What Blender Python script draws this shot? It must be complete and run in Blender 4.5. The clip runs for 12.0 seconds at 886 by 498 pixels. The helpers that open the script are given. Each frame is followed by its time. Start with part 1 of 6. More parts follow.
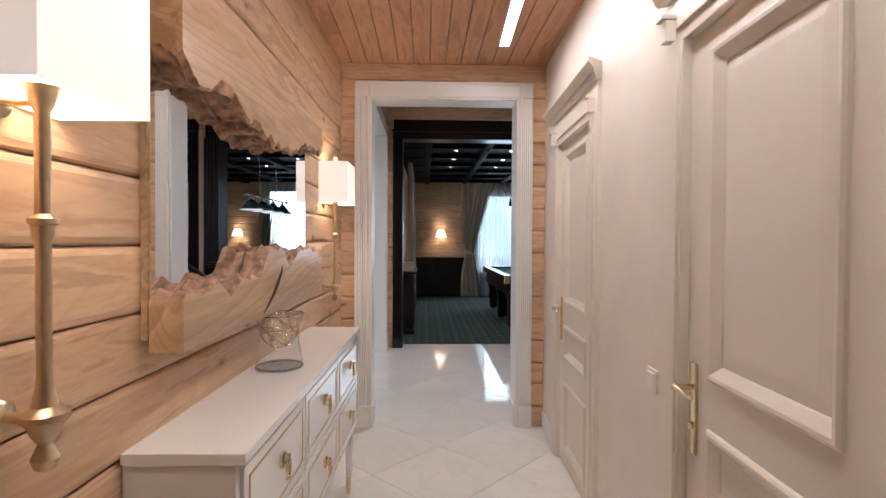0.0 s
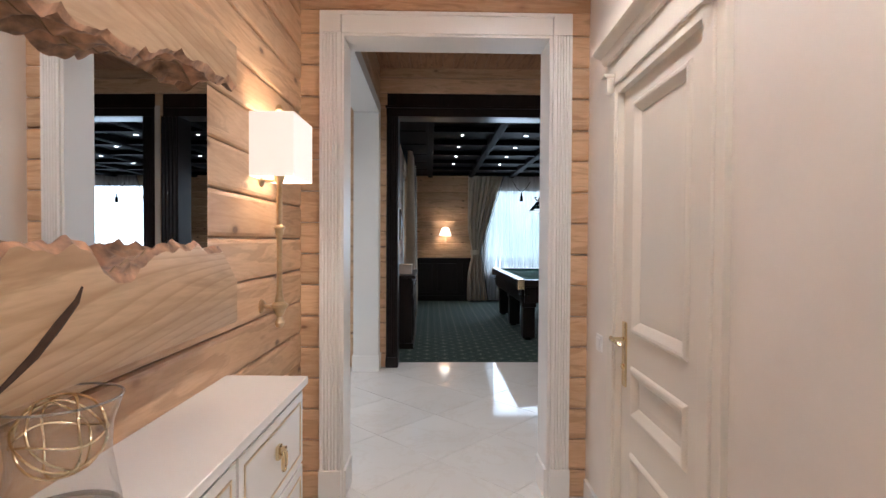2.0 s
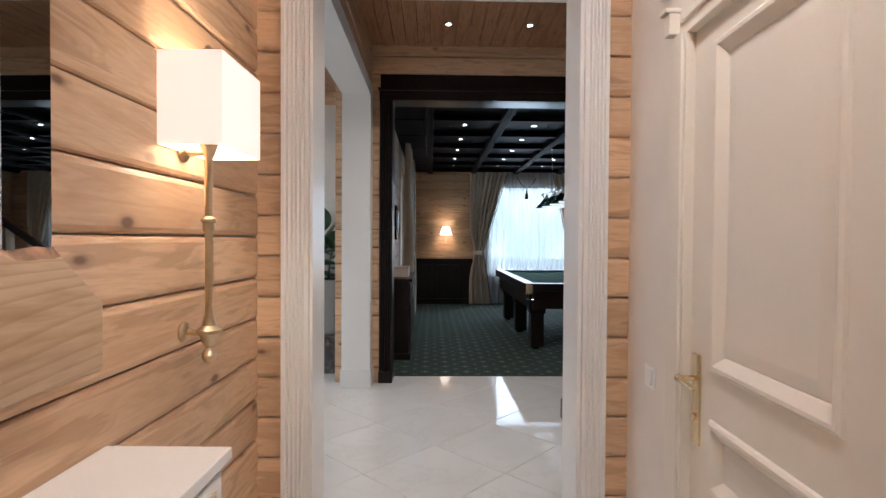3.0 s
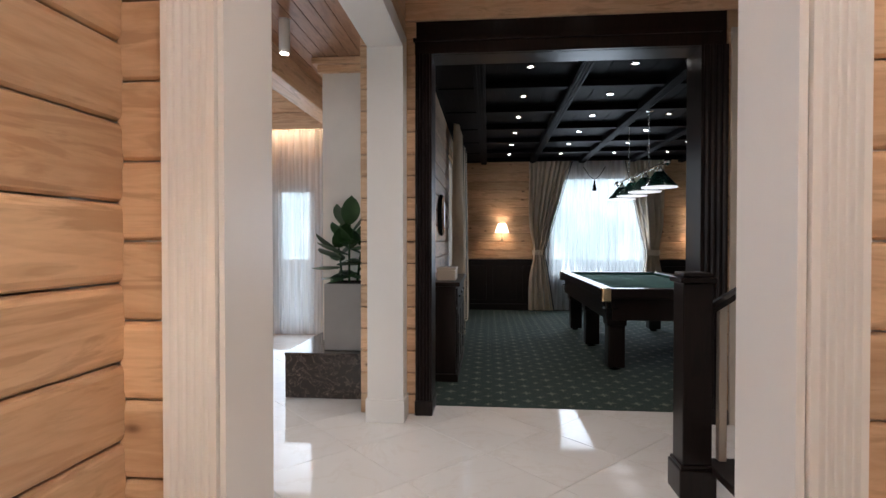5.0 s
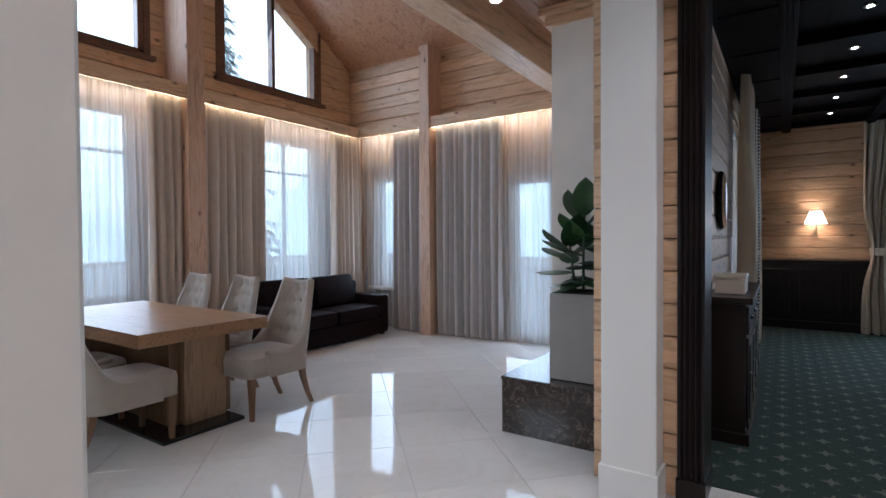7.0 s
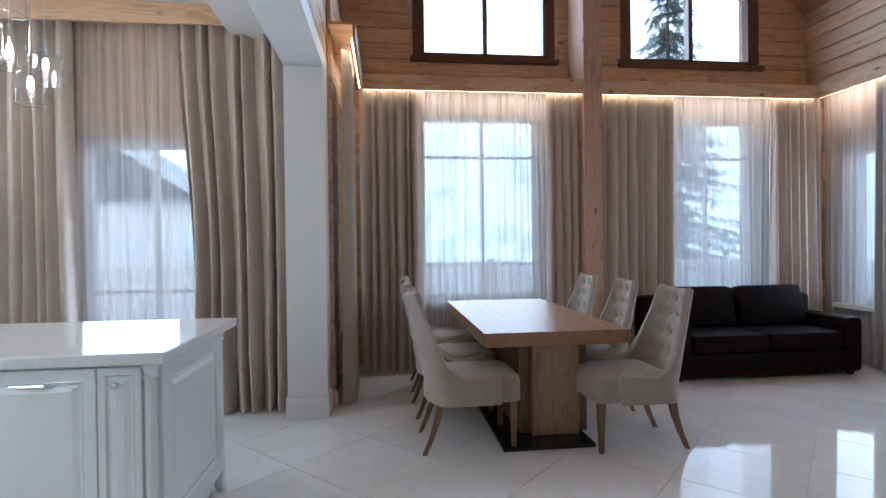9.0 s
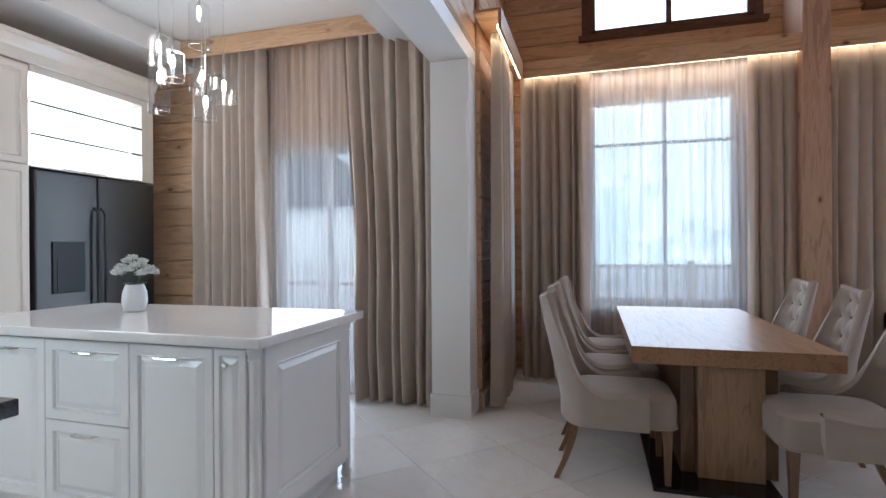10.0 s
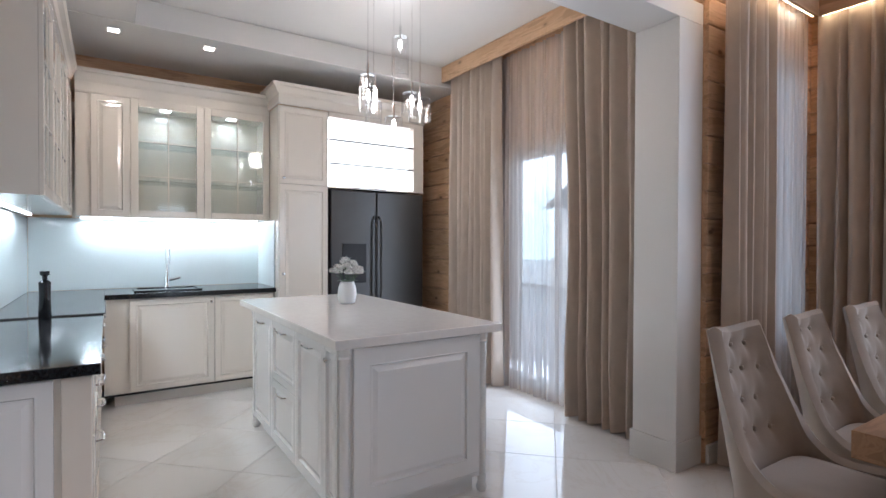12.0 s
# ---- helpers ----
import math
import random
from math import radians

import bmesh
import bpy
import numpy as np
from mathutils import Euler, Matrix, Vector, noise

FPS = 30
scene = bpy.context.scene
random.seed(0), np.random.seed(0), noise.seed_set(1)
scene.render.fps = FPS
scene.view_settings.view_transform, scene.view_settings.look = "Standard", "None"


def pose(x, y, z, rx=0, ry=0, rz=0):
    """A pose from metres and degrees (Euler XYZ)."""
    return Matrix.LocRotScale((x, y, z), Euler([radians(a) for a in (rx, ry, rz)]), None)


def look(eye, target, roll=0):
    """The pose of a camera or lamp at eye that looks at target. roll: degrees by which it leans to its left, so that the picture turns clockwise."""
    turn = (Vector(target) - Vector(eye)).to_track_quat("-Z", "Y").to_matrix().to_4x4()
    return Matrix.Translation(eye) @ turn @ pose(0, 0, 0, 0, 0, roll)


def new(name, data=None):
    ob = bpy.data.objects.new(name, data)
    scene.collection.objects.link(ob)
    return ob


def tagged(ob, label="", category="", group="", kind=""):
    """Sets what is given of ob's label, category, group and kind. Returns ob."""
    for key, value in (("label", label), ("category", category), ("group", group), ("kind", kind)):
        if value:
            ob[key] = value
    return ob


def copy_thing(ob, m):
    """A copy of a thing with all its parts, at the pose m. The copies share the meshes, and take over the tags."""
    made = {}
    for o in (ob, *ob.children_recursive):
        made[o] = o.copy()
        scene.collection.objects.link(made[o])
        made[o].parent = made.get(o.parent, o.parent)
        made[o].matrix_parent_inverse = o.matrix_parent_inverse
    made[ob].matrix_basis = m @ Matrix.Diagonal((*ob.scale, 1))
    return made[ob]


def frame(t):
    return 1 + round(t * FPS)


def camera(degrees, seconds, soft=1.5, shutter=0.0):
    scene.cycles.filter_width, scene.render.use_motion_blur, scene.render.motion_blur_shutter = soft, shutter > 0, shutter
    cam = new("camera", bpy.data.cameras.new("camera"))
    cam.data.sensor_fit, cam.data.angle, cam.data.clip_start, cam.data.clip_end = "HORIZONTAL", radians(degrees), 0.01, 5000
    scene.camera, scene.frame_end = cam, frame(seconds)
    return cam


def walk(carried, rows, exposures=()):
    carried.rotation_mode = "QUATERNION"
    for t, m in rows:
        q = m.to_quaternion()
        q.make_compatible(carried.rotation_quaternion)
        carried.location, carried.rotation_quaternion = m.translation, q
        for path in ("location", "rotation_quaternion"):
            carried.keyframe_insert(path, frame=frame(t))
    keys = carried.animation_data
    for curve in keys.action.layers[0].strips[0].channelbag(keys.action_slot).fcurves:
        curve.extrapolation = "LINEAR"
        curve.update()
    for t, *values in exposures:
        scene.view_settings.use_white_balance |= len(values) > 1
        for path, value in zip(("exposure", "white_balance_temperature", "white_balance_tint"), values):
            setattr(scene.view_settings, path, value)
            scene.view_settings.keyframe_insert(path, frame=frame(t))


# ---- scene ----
cam = camera(82.0, 12.0)
PATH = [
    (0, (0.094, 0.26, 1.422), (0.163, 2.258, 1.387), 0.3),
    (0.5, (0.097, 0.541, 1.42), (0.158, 2.54, 1.381), 0.2),
    (1, (0.105, 0.803, 1.413), (0.163, 2.802, 1.375), 0.3),
    (1.5, (0.131, 1.101, 1.41), (0.184, 3.1, 1.371), 0.4),
    (2, (0.152, 1.381, 1.403), (0.2, 3.38, 1.367), 0.3),
    (2.5, (0.161, 1.69, 1.405), (0.211, 3.689, 1.368), 0.4),
    (4.5, (0.221, 2.865, 1.339), (0.144, 4.863, 1.309), -0.0),
    (5, (0.219, 3.115, 1.324), (0.042, 5.107, 1.296), -0.0),
    (5.5, (0.223, 3.416, 1.313), (-0.113, 5.388, 1.285), -0.2),
    (6, (0.201, 3.664, 1.31), (-0.339, 5.589, 1.283), -0.3),
    (6.5, (0.143, 3.898, 1.335), (-0.648, 5.735, 1.299), -0.3),
    (8.5, (0.007, 4.98, 1.306), (-1.897, 5.594, 1.287), -0.8),
    (9, (-0.114, 5.164, 1.296), (-2.101, 5.389, 1.282), -0.7),
    (9.5, (-0.248, 5.38, 1.277), (-2.239, 5.187, 1.269), -0.5),
    (10, (-0.401, 5.599, 1.259), (-2.318, 5.029, 1.257), -0.4),
    (10.5, (-0.595, 5.816, 1.273), (-2.377, 4.908, 1.268), -0.1),
    (11, (-0.79, 6.014, 1.296), (-2.391, 4.816, 1.282), -0.1),
    (11.5, (-1.014, 6.231, 1.31), (-2.378, 4.768, 1.297), 0.3),
    (12, (-1.276, 6.445, 1.34), (-2.375, 4.775, 1.316), 0.2),
]
EXPOSURES = [(0, 0.08, 5900, 10), (2.5, 0.16, 5900, 10), (4.5, 0.16, 6500, 12), (5.5, 0.14, 6250, 15), (6.5, 0.05, 5750, 12), (8.5, 0.03, 5400, 10), (9.5, 0.06, 5600, 11), (10.5, -0.03, 5850, 13), (12, -0.03, 6050, 16)]
walk(cam, [(t, look(eye, target, roll)) for t, eye, target, roll in PATH], EXPOSURES)

# ---- world, sun, large lights ----
world = bpy.data.worlds.new("world")
scene.world = world
world.use_nodes = True
wn = world.node_tree
sky = wn.nodes.new("ShaderNodeTexSky")
sky.sky_type, sky.sun_disc = "NISHITA", False
sky.sun_elevation, sky.sun_rotation, sky.dust_density = radians(28), radians(115), 3.0
wn.nodes["Background"].inputs[1].default_value = 0.15
wn.links.new(sky.outputs[0], wn.nodes["Background"].inputs[0])


def sun_lamp(strength, angle, elevation, azimuth):
    d = bpy.data.lights.new("sun", "SUN")
    d.energy, d.angle, d.color = strength, radians(angle), (1.0, 0.97, 0.92)
    ob = new("sun", d)
    ob.matrix_world = pose(0, 0, 12, 90 - elevation, 0, azimuth)
    return ob


sun_lamp(1.5, 60, 28, 245)


def area_lamp(name, at, towards, w, h, watts, colour, spread=180):
    d = bpy.data.lights.new(name, "AREA")
    d.shape, d.size, d.size_y, d.energy, d.color, d.spread = "RECTANGLE", w, h, watts, colour, radians(spread)
    ob = new(name, d)
    way = Vector(towards) - Vector(at)
    steep = abs(way.z) > 3 * math.hypot(way.x, way.y)
    ob.matrix_world = pose(*at) if steep else look(at, towards)
    return ob


def spot_lamp(name, at, watts, colour, cone=110, radius=0.04):
    d = bpy.data.lights.new(name, "SPOT")
    d.energy, d.color, d.spot_size, d.spot_blend, d.shadow_soft_size = watts, colour, radians(cone), 0.6, radius
    ob = new(name, d)
    ob.location = at
    return ob


def point_lamp(name, at, watts, colour, radius=0.03):
    d = bpy.data.lights.new(name, "POINT")
    d.energy, d.color, d.shadow_soft_size = watts, colour, radius
    ob = new(name, d)
    ob.location = at
    return ob


KITCHEN = (1.0, 0.87, 0.74)
DAY, WARM, NEUTRAL, COOL = (0.72, 0.86, 1.0), (1.0, 0.78, 0.56), (1.0, 0.91, 0.84), (0.82, 0.95, 1.0)
# daylight in the openings
area_lamp("daylight_window", (-5.39, 6.23, 1.72), (0, 6.23, 1.5), 1.3, 2.0, 17, DAY)
area_lamp("daylight_window", (-5.39, 8.93, 1.72), (0, 8.93, 1.5), 1.1, 2.0, 14, DAY)
area_lamp("daylight_window", (-5.86, 6.3, 3.95), (0, 6.6, 1.0), 1.3, 1.0, 25, DAY)
area_lamp("daylight_window", (-5.86, 8.5, 3.95), (0, 8.0, 1.0), 1.3, 1.0, 25, DAY)
area_lamp("daylight_window", (-4.95, 10.04, 1.45), (-4.5, 0, 1.2), 0.4, 1.5, 7, DAY)
area_lamp("daylight_window", (-2.55, 10.04, 1.2), (-2.5, 0, 1.0), 0.6, 2.0, 9, DAY)
area_lamp("daylight_window", (-4.31, 3.2, 1.2), (0, 3.2, 1.0), 0.7, 2.0, 16, DAY)
area_lamp("daylight_window", (2.4, 12.96, 1.6), (2.2, 0, 1.0), 1.6, 2.0, 34, DAY)
area_lamp("daylight_window", (6.7, 12.96, 1.6), (6.2, 0, 1.0), 1.6, 2.0, 34, DAY)
area_lamp("daylight_window", (-0.21, 10.9, 1.6), (4, 10.9, 1.0), 1.2, 2.0, 8, DAY)
# corridor line light and the lamps behind the walker
area_lamp("line_light", (0.54, 2.1, 2.695), (0.54, 2.1, 0), 0.06, 3.0, 22, NEUTRAL)
point_lamp("lamp", (-0.49, 3.52, 1.76), 9, (1.0, 0.85, 0.68), 0.05)
point_lamp("lamp", (-0.545, 1.13, 1.76), 6, (1.0, 0.85, 0.68), 0.05)
# hall, lounge and games room ceiling spots
for x in (0.31, 1.0):
    spot_lamp("spot", (x, 6.3, 3.22), 34, NEUTRAL)
spot_lamp("spot", (0.4, 5.0, 3.22), 34, NEUTRAL)
spot_lamp("spot", (-1.36, 6.95, 2.84), 16, NEUTRAL)
for x in (0.60, 1.52, 2.45):
    for y in (7.81, 9.69, 11.54):
        spot_lamp("spot", (x, y, 2.86), 8.0, NEUTRAL)
for x in (0.48, 4.04):
    point_lamp("lamp", (x, 12.93, 1.62), 4.5, (1.0, 0.82, 0.64), 0.04)
# kitchen
area_lamp("under_cabinet_light", (-1.85, 1.08, 1.53), (-1.85, 1.05, 0), 1.5, 0.05, 12, COOL)
area_lamp("under_cabinet_light", (-0.80, 2.6, 1.53), (-0.78, 2.6, 0), 0.05, 1.8, 13, COOL)
for x, y in ((-1.32, 1.78), (-1.99, 1.78), (-1.15, 3.2)):
    spot_lamp("spot", (x, y, 2.94), 12, KITCHEN)
point_lamp("lamp", (-2.9, 3.2, 2.4), 15, KITCHEN, 0.10)
# curtain pelmet strips
area_lamp("pelmet_light", (-5.38, 7.4, 2.90), (-5.5, 7.4, 0), 0.05, 4.9, 13, WARM)
area_lamp("pelmet_light", (-3.75, 10.05, 2.90), (-3.75, 10.15, 0), 3.0, 0.05, 9, WARM)
area_lamp("pelmet_light", (-4.68, 4.84, 2.90), (-4.68, 4.8, 0), 1.1, 0.05, 1, WARM)

# ---- materials ----
MATS = {}


def nodes_of(name):
    m = bpy.data.materials.new(name)
    m.use_nodes = True
    MATS[name] = m
    return m, m.node_tree, m.node_tree.nodes["Principled BSDF"]


def add(nt, kind, **inputs):
    n = nt.nodes.new(kind)
    for k, v in inputs.items():
        n.inputs[k.replace("_", " ")].default_value = v
    return n


def ramp(nt, fac, *stops):
    r = nt.nodes.new("ShaderNodeValToRGB")
    while len(r.color_ramp.elements) < len(stops):
        r.color_ramp.elements.new(0.5)
    for e, (p, c) in zip(r.color_ramp.elements, stops):
        e.position, e.color = p, (*c, 1)
    nt.links.new(fac, r.inputs[0])
    return r.outputs[0]


def mixed(nt, fac, a, b, how="MIX"):
    n = nt.nodes.new("ShaderNodeMix")
    n.data_type, n.blend_type = "RGBA", how
    for s, v in ((n.inputs[0], fac), (n.inputs[6], a), (n.inputs[7], b)):
        if isinstance(v, bpy.types.NodeSocket):
            nt.links.new(v, s)
        else:
            s.default_value = v if isinstance(v, float) else (*v, 1)
    return n.outputs[2]


def coords(nt, scale=(1, 1, 1), per_object=0.0):
    """Object coordinates, stretched, shifted from object to object."""
    tc = nt.nodes.new("ShaderNodeTexCoord")
    mp = nt.nodes.new("ShaderNodeMapping")
    mp.inputs["Scale"].default_value = scale
    nt.links.new(tc.outputs["Object"], mp.inputs[0])
    if per_object:
        oi = nt.nodes.new("ShaderNodeObjectInfo")
        mu = nt.nodes.new("ShaderNodeMath")
        mu.operation = "MULTIPLY"
        mu.inputs[1].default_value = per_object
        nt.links.new(oi.outputs["Random"], mu.inputs[0])
        co = nt.nodes.new("ShaderNodeCombineXYZ")
        for i in range(3):
            nt.links.new(mu.outputs[0], co.inputs[i])
        nt.links.new(co.outputs[0], mp.inputs["Location"])
    return mp.outputs[0]


def bump(nt, bsdf, height, strength, distance=0.01):
    b = add(nt, "ShaderNodeBump", Strength=strength, Distance=distance)
    nt.links.new(height, b.inputs["Height"])
    nt.links.new(b.outputs[0], bsdf.inputs["Normal"])


def plain(name, colour, rough=0.5, metal=0.0, vary=0.06, scale=6.0, bumps=0.0, coat=0.0, fine=80.0):
    m, nt, b = nodes_of(name)
    v = coords(nt)
    n = add(nt, "ShaderNodeTexNoise", Scale=scale, Detail=6.0)
    nt.links.new(v, n.inputs[0])
    lo, hi = tuple(c * (1 - vary) for c in colour), tuple(min(1, c * (1 + vary)) for c in colour)
    nt.links.new(ramp(nt, n.outputs[0], (0.3, lo), (0.7, hi)), b.inputs["Base Color"])
    b.inputs["Roughness"].default_value, b.inputs["Metallic"].default_value = rough, metal
    b.inputs["Coat Weight"].default_value, b.inputs["Coat Roughness"].default_value = coat, 0.08
    if bumps:
        f = add(nt, "ShaderNodeTexNoise", Scale=fine, Detail=4.0)
        nt.links.new(v, f.inputs[0])
        bump(nt, b, f.outputs[0], bumps, 0.004)
    return m


def wood(name, dark, light, along="X", rough=0.5, knots=True, ring=14.0, coat=0.0, spread=0.25, random_per_object=True, figure=0.0, relief=0.05):
    """Sawn wood: long grain, growth lines, knots, and a tone of its own for each piece."""
    m, nt, b = nodes_of(name)
    st = {"X": (0.12, 1, 1), "Y": (1, 0.12, 1), "Z": (1, 1, 0.12)}[along]
    v = coords(nt, st, 17.0 if random_per_object else 0.0)
    warp = add(nt, "ShaderNodeTexNoise", Scale=1.6, Detail=3.0)
    nt.links.new(v, warp.inputs[0])
    wave = add(nt, "ShaderNodeTexNoise", Scale=ring, Detail=5.0, Roughness=0.55, Distortion=1.2)
    nt.links.new(v, wave.inputs[0])
    fine = add(nt, "ShaderNodeTexNoise", Scale=120.0, Detail=3.0)
    nt.links.new(v, fine.inputs[0])
    mid = tuple((a + c) / 2 for a, c in zip(dark, light))
    col = ramp(nt, wave.outputs[0], (0.38, mid), (0.48, light), (0.54, light), (0.60, tuple(c * 0.85 for c in mid)))
    col = mixed(nt, ramp(nt, warp.outputs[0], (0.40, (0.0,) * 3), (0.70, (0.26,) * 3)), col, dark)
    if relief:
        col = mixed(nt, ramp(nt, fine.outputs[0], (0.4, (0.0,) * 3), (0.8, (0.25,) * 3)), col, tuple(c * 0.7 for c in dark))
    if figure:
        slow = add(nt, "ShaderNodeTexNoise", Scale=3.2, Detail=0.6, Roughness=0.3)
        nt.links.new(v, slow.inputs[0])
        band = nt.nodes.new("ShaderNodeMath")
        band.operation, band.inputs[1].default_value = "MULTIPLY", 30.0
        nt.links.new(slow.outputs[0], band.inputs[0])
        saw = nt.nodes.new("ShaderNodeMath")
        saw.operation = "FRACT"
        nt.links.new(band.outputs[0], saw.inputs[0])
        lines = ramp(nt, saw.outputs[0], (0.0, (0.0,) * 3), (0.62, (figure * 0.15,) * 3), (0.90, (figure,) * 3), (1.0, (0.0,) * 3))
        col = mixed(nt, lines, col, (dark[0] * 0.86, dark[1] * 0.78, dark[2] * 0.72))
    if knots:
        kv = coords(nt, tuple(0.5 if s < 1 else 1 for s in st), 23.0)
        vo = add(nt, "ShaderNodeTexVoronoi", Scale=6.0, Randomness=1.0)
        nt.links.new(kv, vo.inputs[0])
        nz = add(nt, "ShaderNodeTexNoise", Scale=16.0, Detail=3.0)
        nt.links.new(kv, nz.inputs[0])
        ad = nt.nodes.new("ShaderNodeMath")
        ad.operation = "MULTIPLY_ADD"
        ad.inputs[1].default_value = 0.09
        nt.links.new(nz.outputs[0], ad.inputs[0])
        nt.links.new(vo.outputs["Distance"], ad.inputs[2])
        k = ramp(nt, ad.outputs[0], (0.098, (1.0,) * 3), (0.120, (0.62,) * 3), (0.145, (0.22,) * 3), (0.21, (0.0,) * 3))
        col = mixed(nt, k, col, tuple(c * s for c, s in zip(dark, (0.34, 0.30, 0.30))))
    oi = nt.nodes.new("ShaderNodeObjectInfo")
    tone = ramp(nt, oi.outputs["Random"], (0.0, (1 - spread,) * 3), (1.0, (1.0,) * 3))
    col = mixed(nt, 1.0, col, tone, "MULTIPLY")
    nt.links.new(col, b.inputs["Base Color"])
    b.inputs["Roughness"].default_value = rough
    b.inputs["Coat Weight"].default_value, b.inputs["Coat Roughness"].default_value = coat, 0.2
    if relief:
        bump(nt, b, wave.outputs[0], relief, 0.003)
    return m


def glow(name, colour, strength):
    m, nt, b = nodes_of(name)
    b.inputs["Base Color"].default_value = (*colour, 1)
    b.inputs["Emission Color"].default_value = (*colour, 1)
    b.inputs["Emission Strength"].default_value = strength
    return m


def sheet_glass(name, colour=(1, 1, 1), clear=0.9, rough=0.02):
    """Thin glass: mostly clear, with a gloss."""
    m, nt, b = nodes_of(name)
    t = nt.nodes.new("ShaderNodeBsdfTransparent")
    t.inputs[0].default_value = (*colour, 1)
    g = nt.nodes.new("ShaderNodeBsdfGlossy")
    g.inputs["Roughness"].default_value = rough
    mix = nt.nodes.new("ShaderNodeMixShader")
    lw = add(nt, "ShaderNodeLayerWeight", Blend=0.5)
    pw = nt.nodes.new("ShaderNodeMath")
    pw.operation, pw.inputs[1].default_value = "POWER", 3.5
    nt.links.new(lw.outputs["Facing"], pw.inputs[0])
    ma = nt.nodes.new("ShaderNodeMath")
    ma.operation, ma.inputs[1].default_value, ma.inputs[2].default_value = "MULTIPLY_ADD", 0.75, 0.07
    nt.links.new(pw.outputs[0], ma.inputs[0])
    nt.links.new(ma.outputs[0], mix.inputs[0])
    nt.links.new(t.outputs[0], mix.inputs[1])
    nt.links.new(g.outputs[0], mix.inputs[2])
    nt.links.new(mix.outputs[0], nt.nodes["Material Output"].inputs[0])
    return m


def voile(name, colour, clear):
    """Sheer cloth: part clear, part see-through glow of light from behind."""
    m, nt, b = nodes_of(name)
    v = coords(nt, (1, 1, 0.02))
    n = add(nt, "ShaderNodeTexNoise", Scale=26.0, Detail=3.0)
    nt.links.new(v, n.inputs[0])
    t = nt.nodes.new("ShaderNodeBsdfTransparent")
    tl = nt.nodes.new("ShaderNodeBsdfTranslucent")
    tl.inputs[0].default_value = (*colour, 1)
    df = nt.nodes.new("ShaderNodeBsdfDiffuse")
    df.inputs[0].default_value = (*colour, 1)
    a = nt.nodes.new("ShaderNodeMixShader")
    a.inputs[0].default_value = 0.4
    nt.links.new(tl.outputs[0], a.inputs[1])
    nt.links.new(df.outputs[0], a.inputs[2])
    c = nt.nodes.new("ShaderNodeMixShader")
    f = ramp(nt, n.outputs[0], (0.3, (clear + 0.12,) * 3), (0.7, (max(0.0, clear - 0.16),) * 3))
    nt.links.new(f, c.inputs[0])
    nt.links.new(a.outputs[0], c.inputs[1])
    nt.links.new(t.outputs[0], c.inputs[2])
    nt.links.new(c.outputs[0], nt.nodes["Material Output"].inputs[0])
    return m


def cloth(name, colour, rough=0.9, weave=500.0, vary=0.12, sheen=0.3, lustre=0.0):
    m, nt, b = nodes_of(name)
    v = coords(nt)
    n = add(nt, "ShaderNodeTexNoise", Scale=9.0, Detail=5.0)
    nt.links.new(v, n.inputs[0])
    w = add(nt, "ShaderNodeTexNoise", Scale=weave, Detail=2.0)
    nt.links.new(v, w.inputs[0])
    col = ramp(nt, n.outputs[0], (0.3, tuple(c * (1 - vary) for c in colour)), (0.7, tuple(c * (1 + vary) for c in colour)))
    col = mixed(nt, ramp(nt, w.outputs[0], (0.35, (0.22,) * 3), (0.65, (0.0,) * 3)), col, tuple(c * 0.6 for c in colour))
    nt.links.new(col, b.inputs["Base Color"])
    b.inputs["Roughness"].default_value, b.inputs["Sheen Weight"].default_value = rough, sheen
    b.inputs["Specular IOR Level"].default_value = 0.25 + lustre
    bump(nt, b, w.outputs[0], 0.15, 0.002)
    return m


def marble(name, ground, vein, rough, scale=3.0, amount=0.5, thin=0.04):
    m, nt, b = nodes_of(name)
    v = coords(nt, (1, 1, 1), 9.0)
    n = add(nt, "ShaderNodeTexNoise", Scale=scale, Detail=8.0, Roughness=0.62, Distortion=1.6)
    nt.links.new(v, n.inputs[0])
    k = ramp(nt, n.outputs[0], (0.5 - thin, (0.0,) * 3), (0.5, (amount,) * 3), (0.5 + thin, (0.0,) * 3))
    c = add(nt, "ShaderNodeTexNoise", Scale=scale * 0.7, Detail=4.0)
    nt.links.new(v, c.inputs[0])
    base = ramp(nt, c.outputs[0], (0.3, tuple(g * 0.9 for g in ground)), (0.7, ground))
    nt.links.new(mixed(nt, k, base, vein), b.inputs["Base Color"])
    b.inputs["Roughness"].default_value = rough
    return m


PINE_X = wood("pine_along_x", (0.60, 0.35, 0.19), (0.79, 0.53, 0.325), "X", 0.42, spread=0.22, figure=0.20)
PINE_Y = wood("pine_along_y", (0.60, 0.35, 0.19), (0.79, 0.53, 0.325), "Y", 0.42, spread=0.22, figure=0.20)
PINE_Z = wood("pine_along_z", (0.48, 0.28, 0.17), (0.66, 0.44, 0.31), "Z", 0.5)
CEDAR_Y = wood("ceiling_wood", (0.36, 0.16, 0.08), (0.58, 0.31, 0.17), "Y", 0.45, False)
OAK_X = wood("oak", (0.27, 0.135, 0.06), (0.38, 0.21, 0.105), "X", 0.34, False, 22.0, 0.0, spread=0.0, figure=0.12, relief=0.0)
OAK_Z = wood("oak_upright", (0.28, 0.16, 0.08), (0.44, 0.27, 0.15), "Z", 0.35, False, 22.0, 0.2)
LEG = wood("leg_wood", (0.16, 0.08, 0.04), (0.27, 0.145, 0.07), "Z", 0.35, False, 20.0, 0.2)
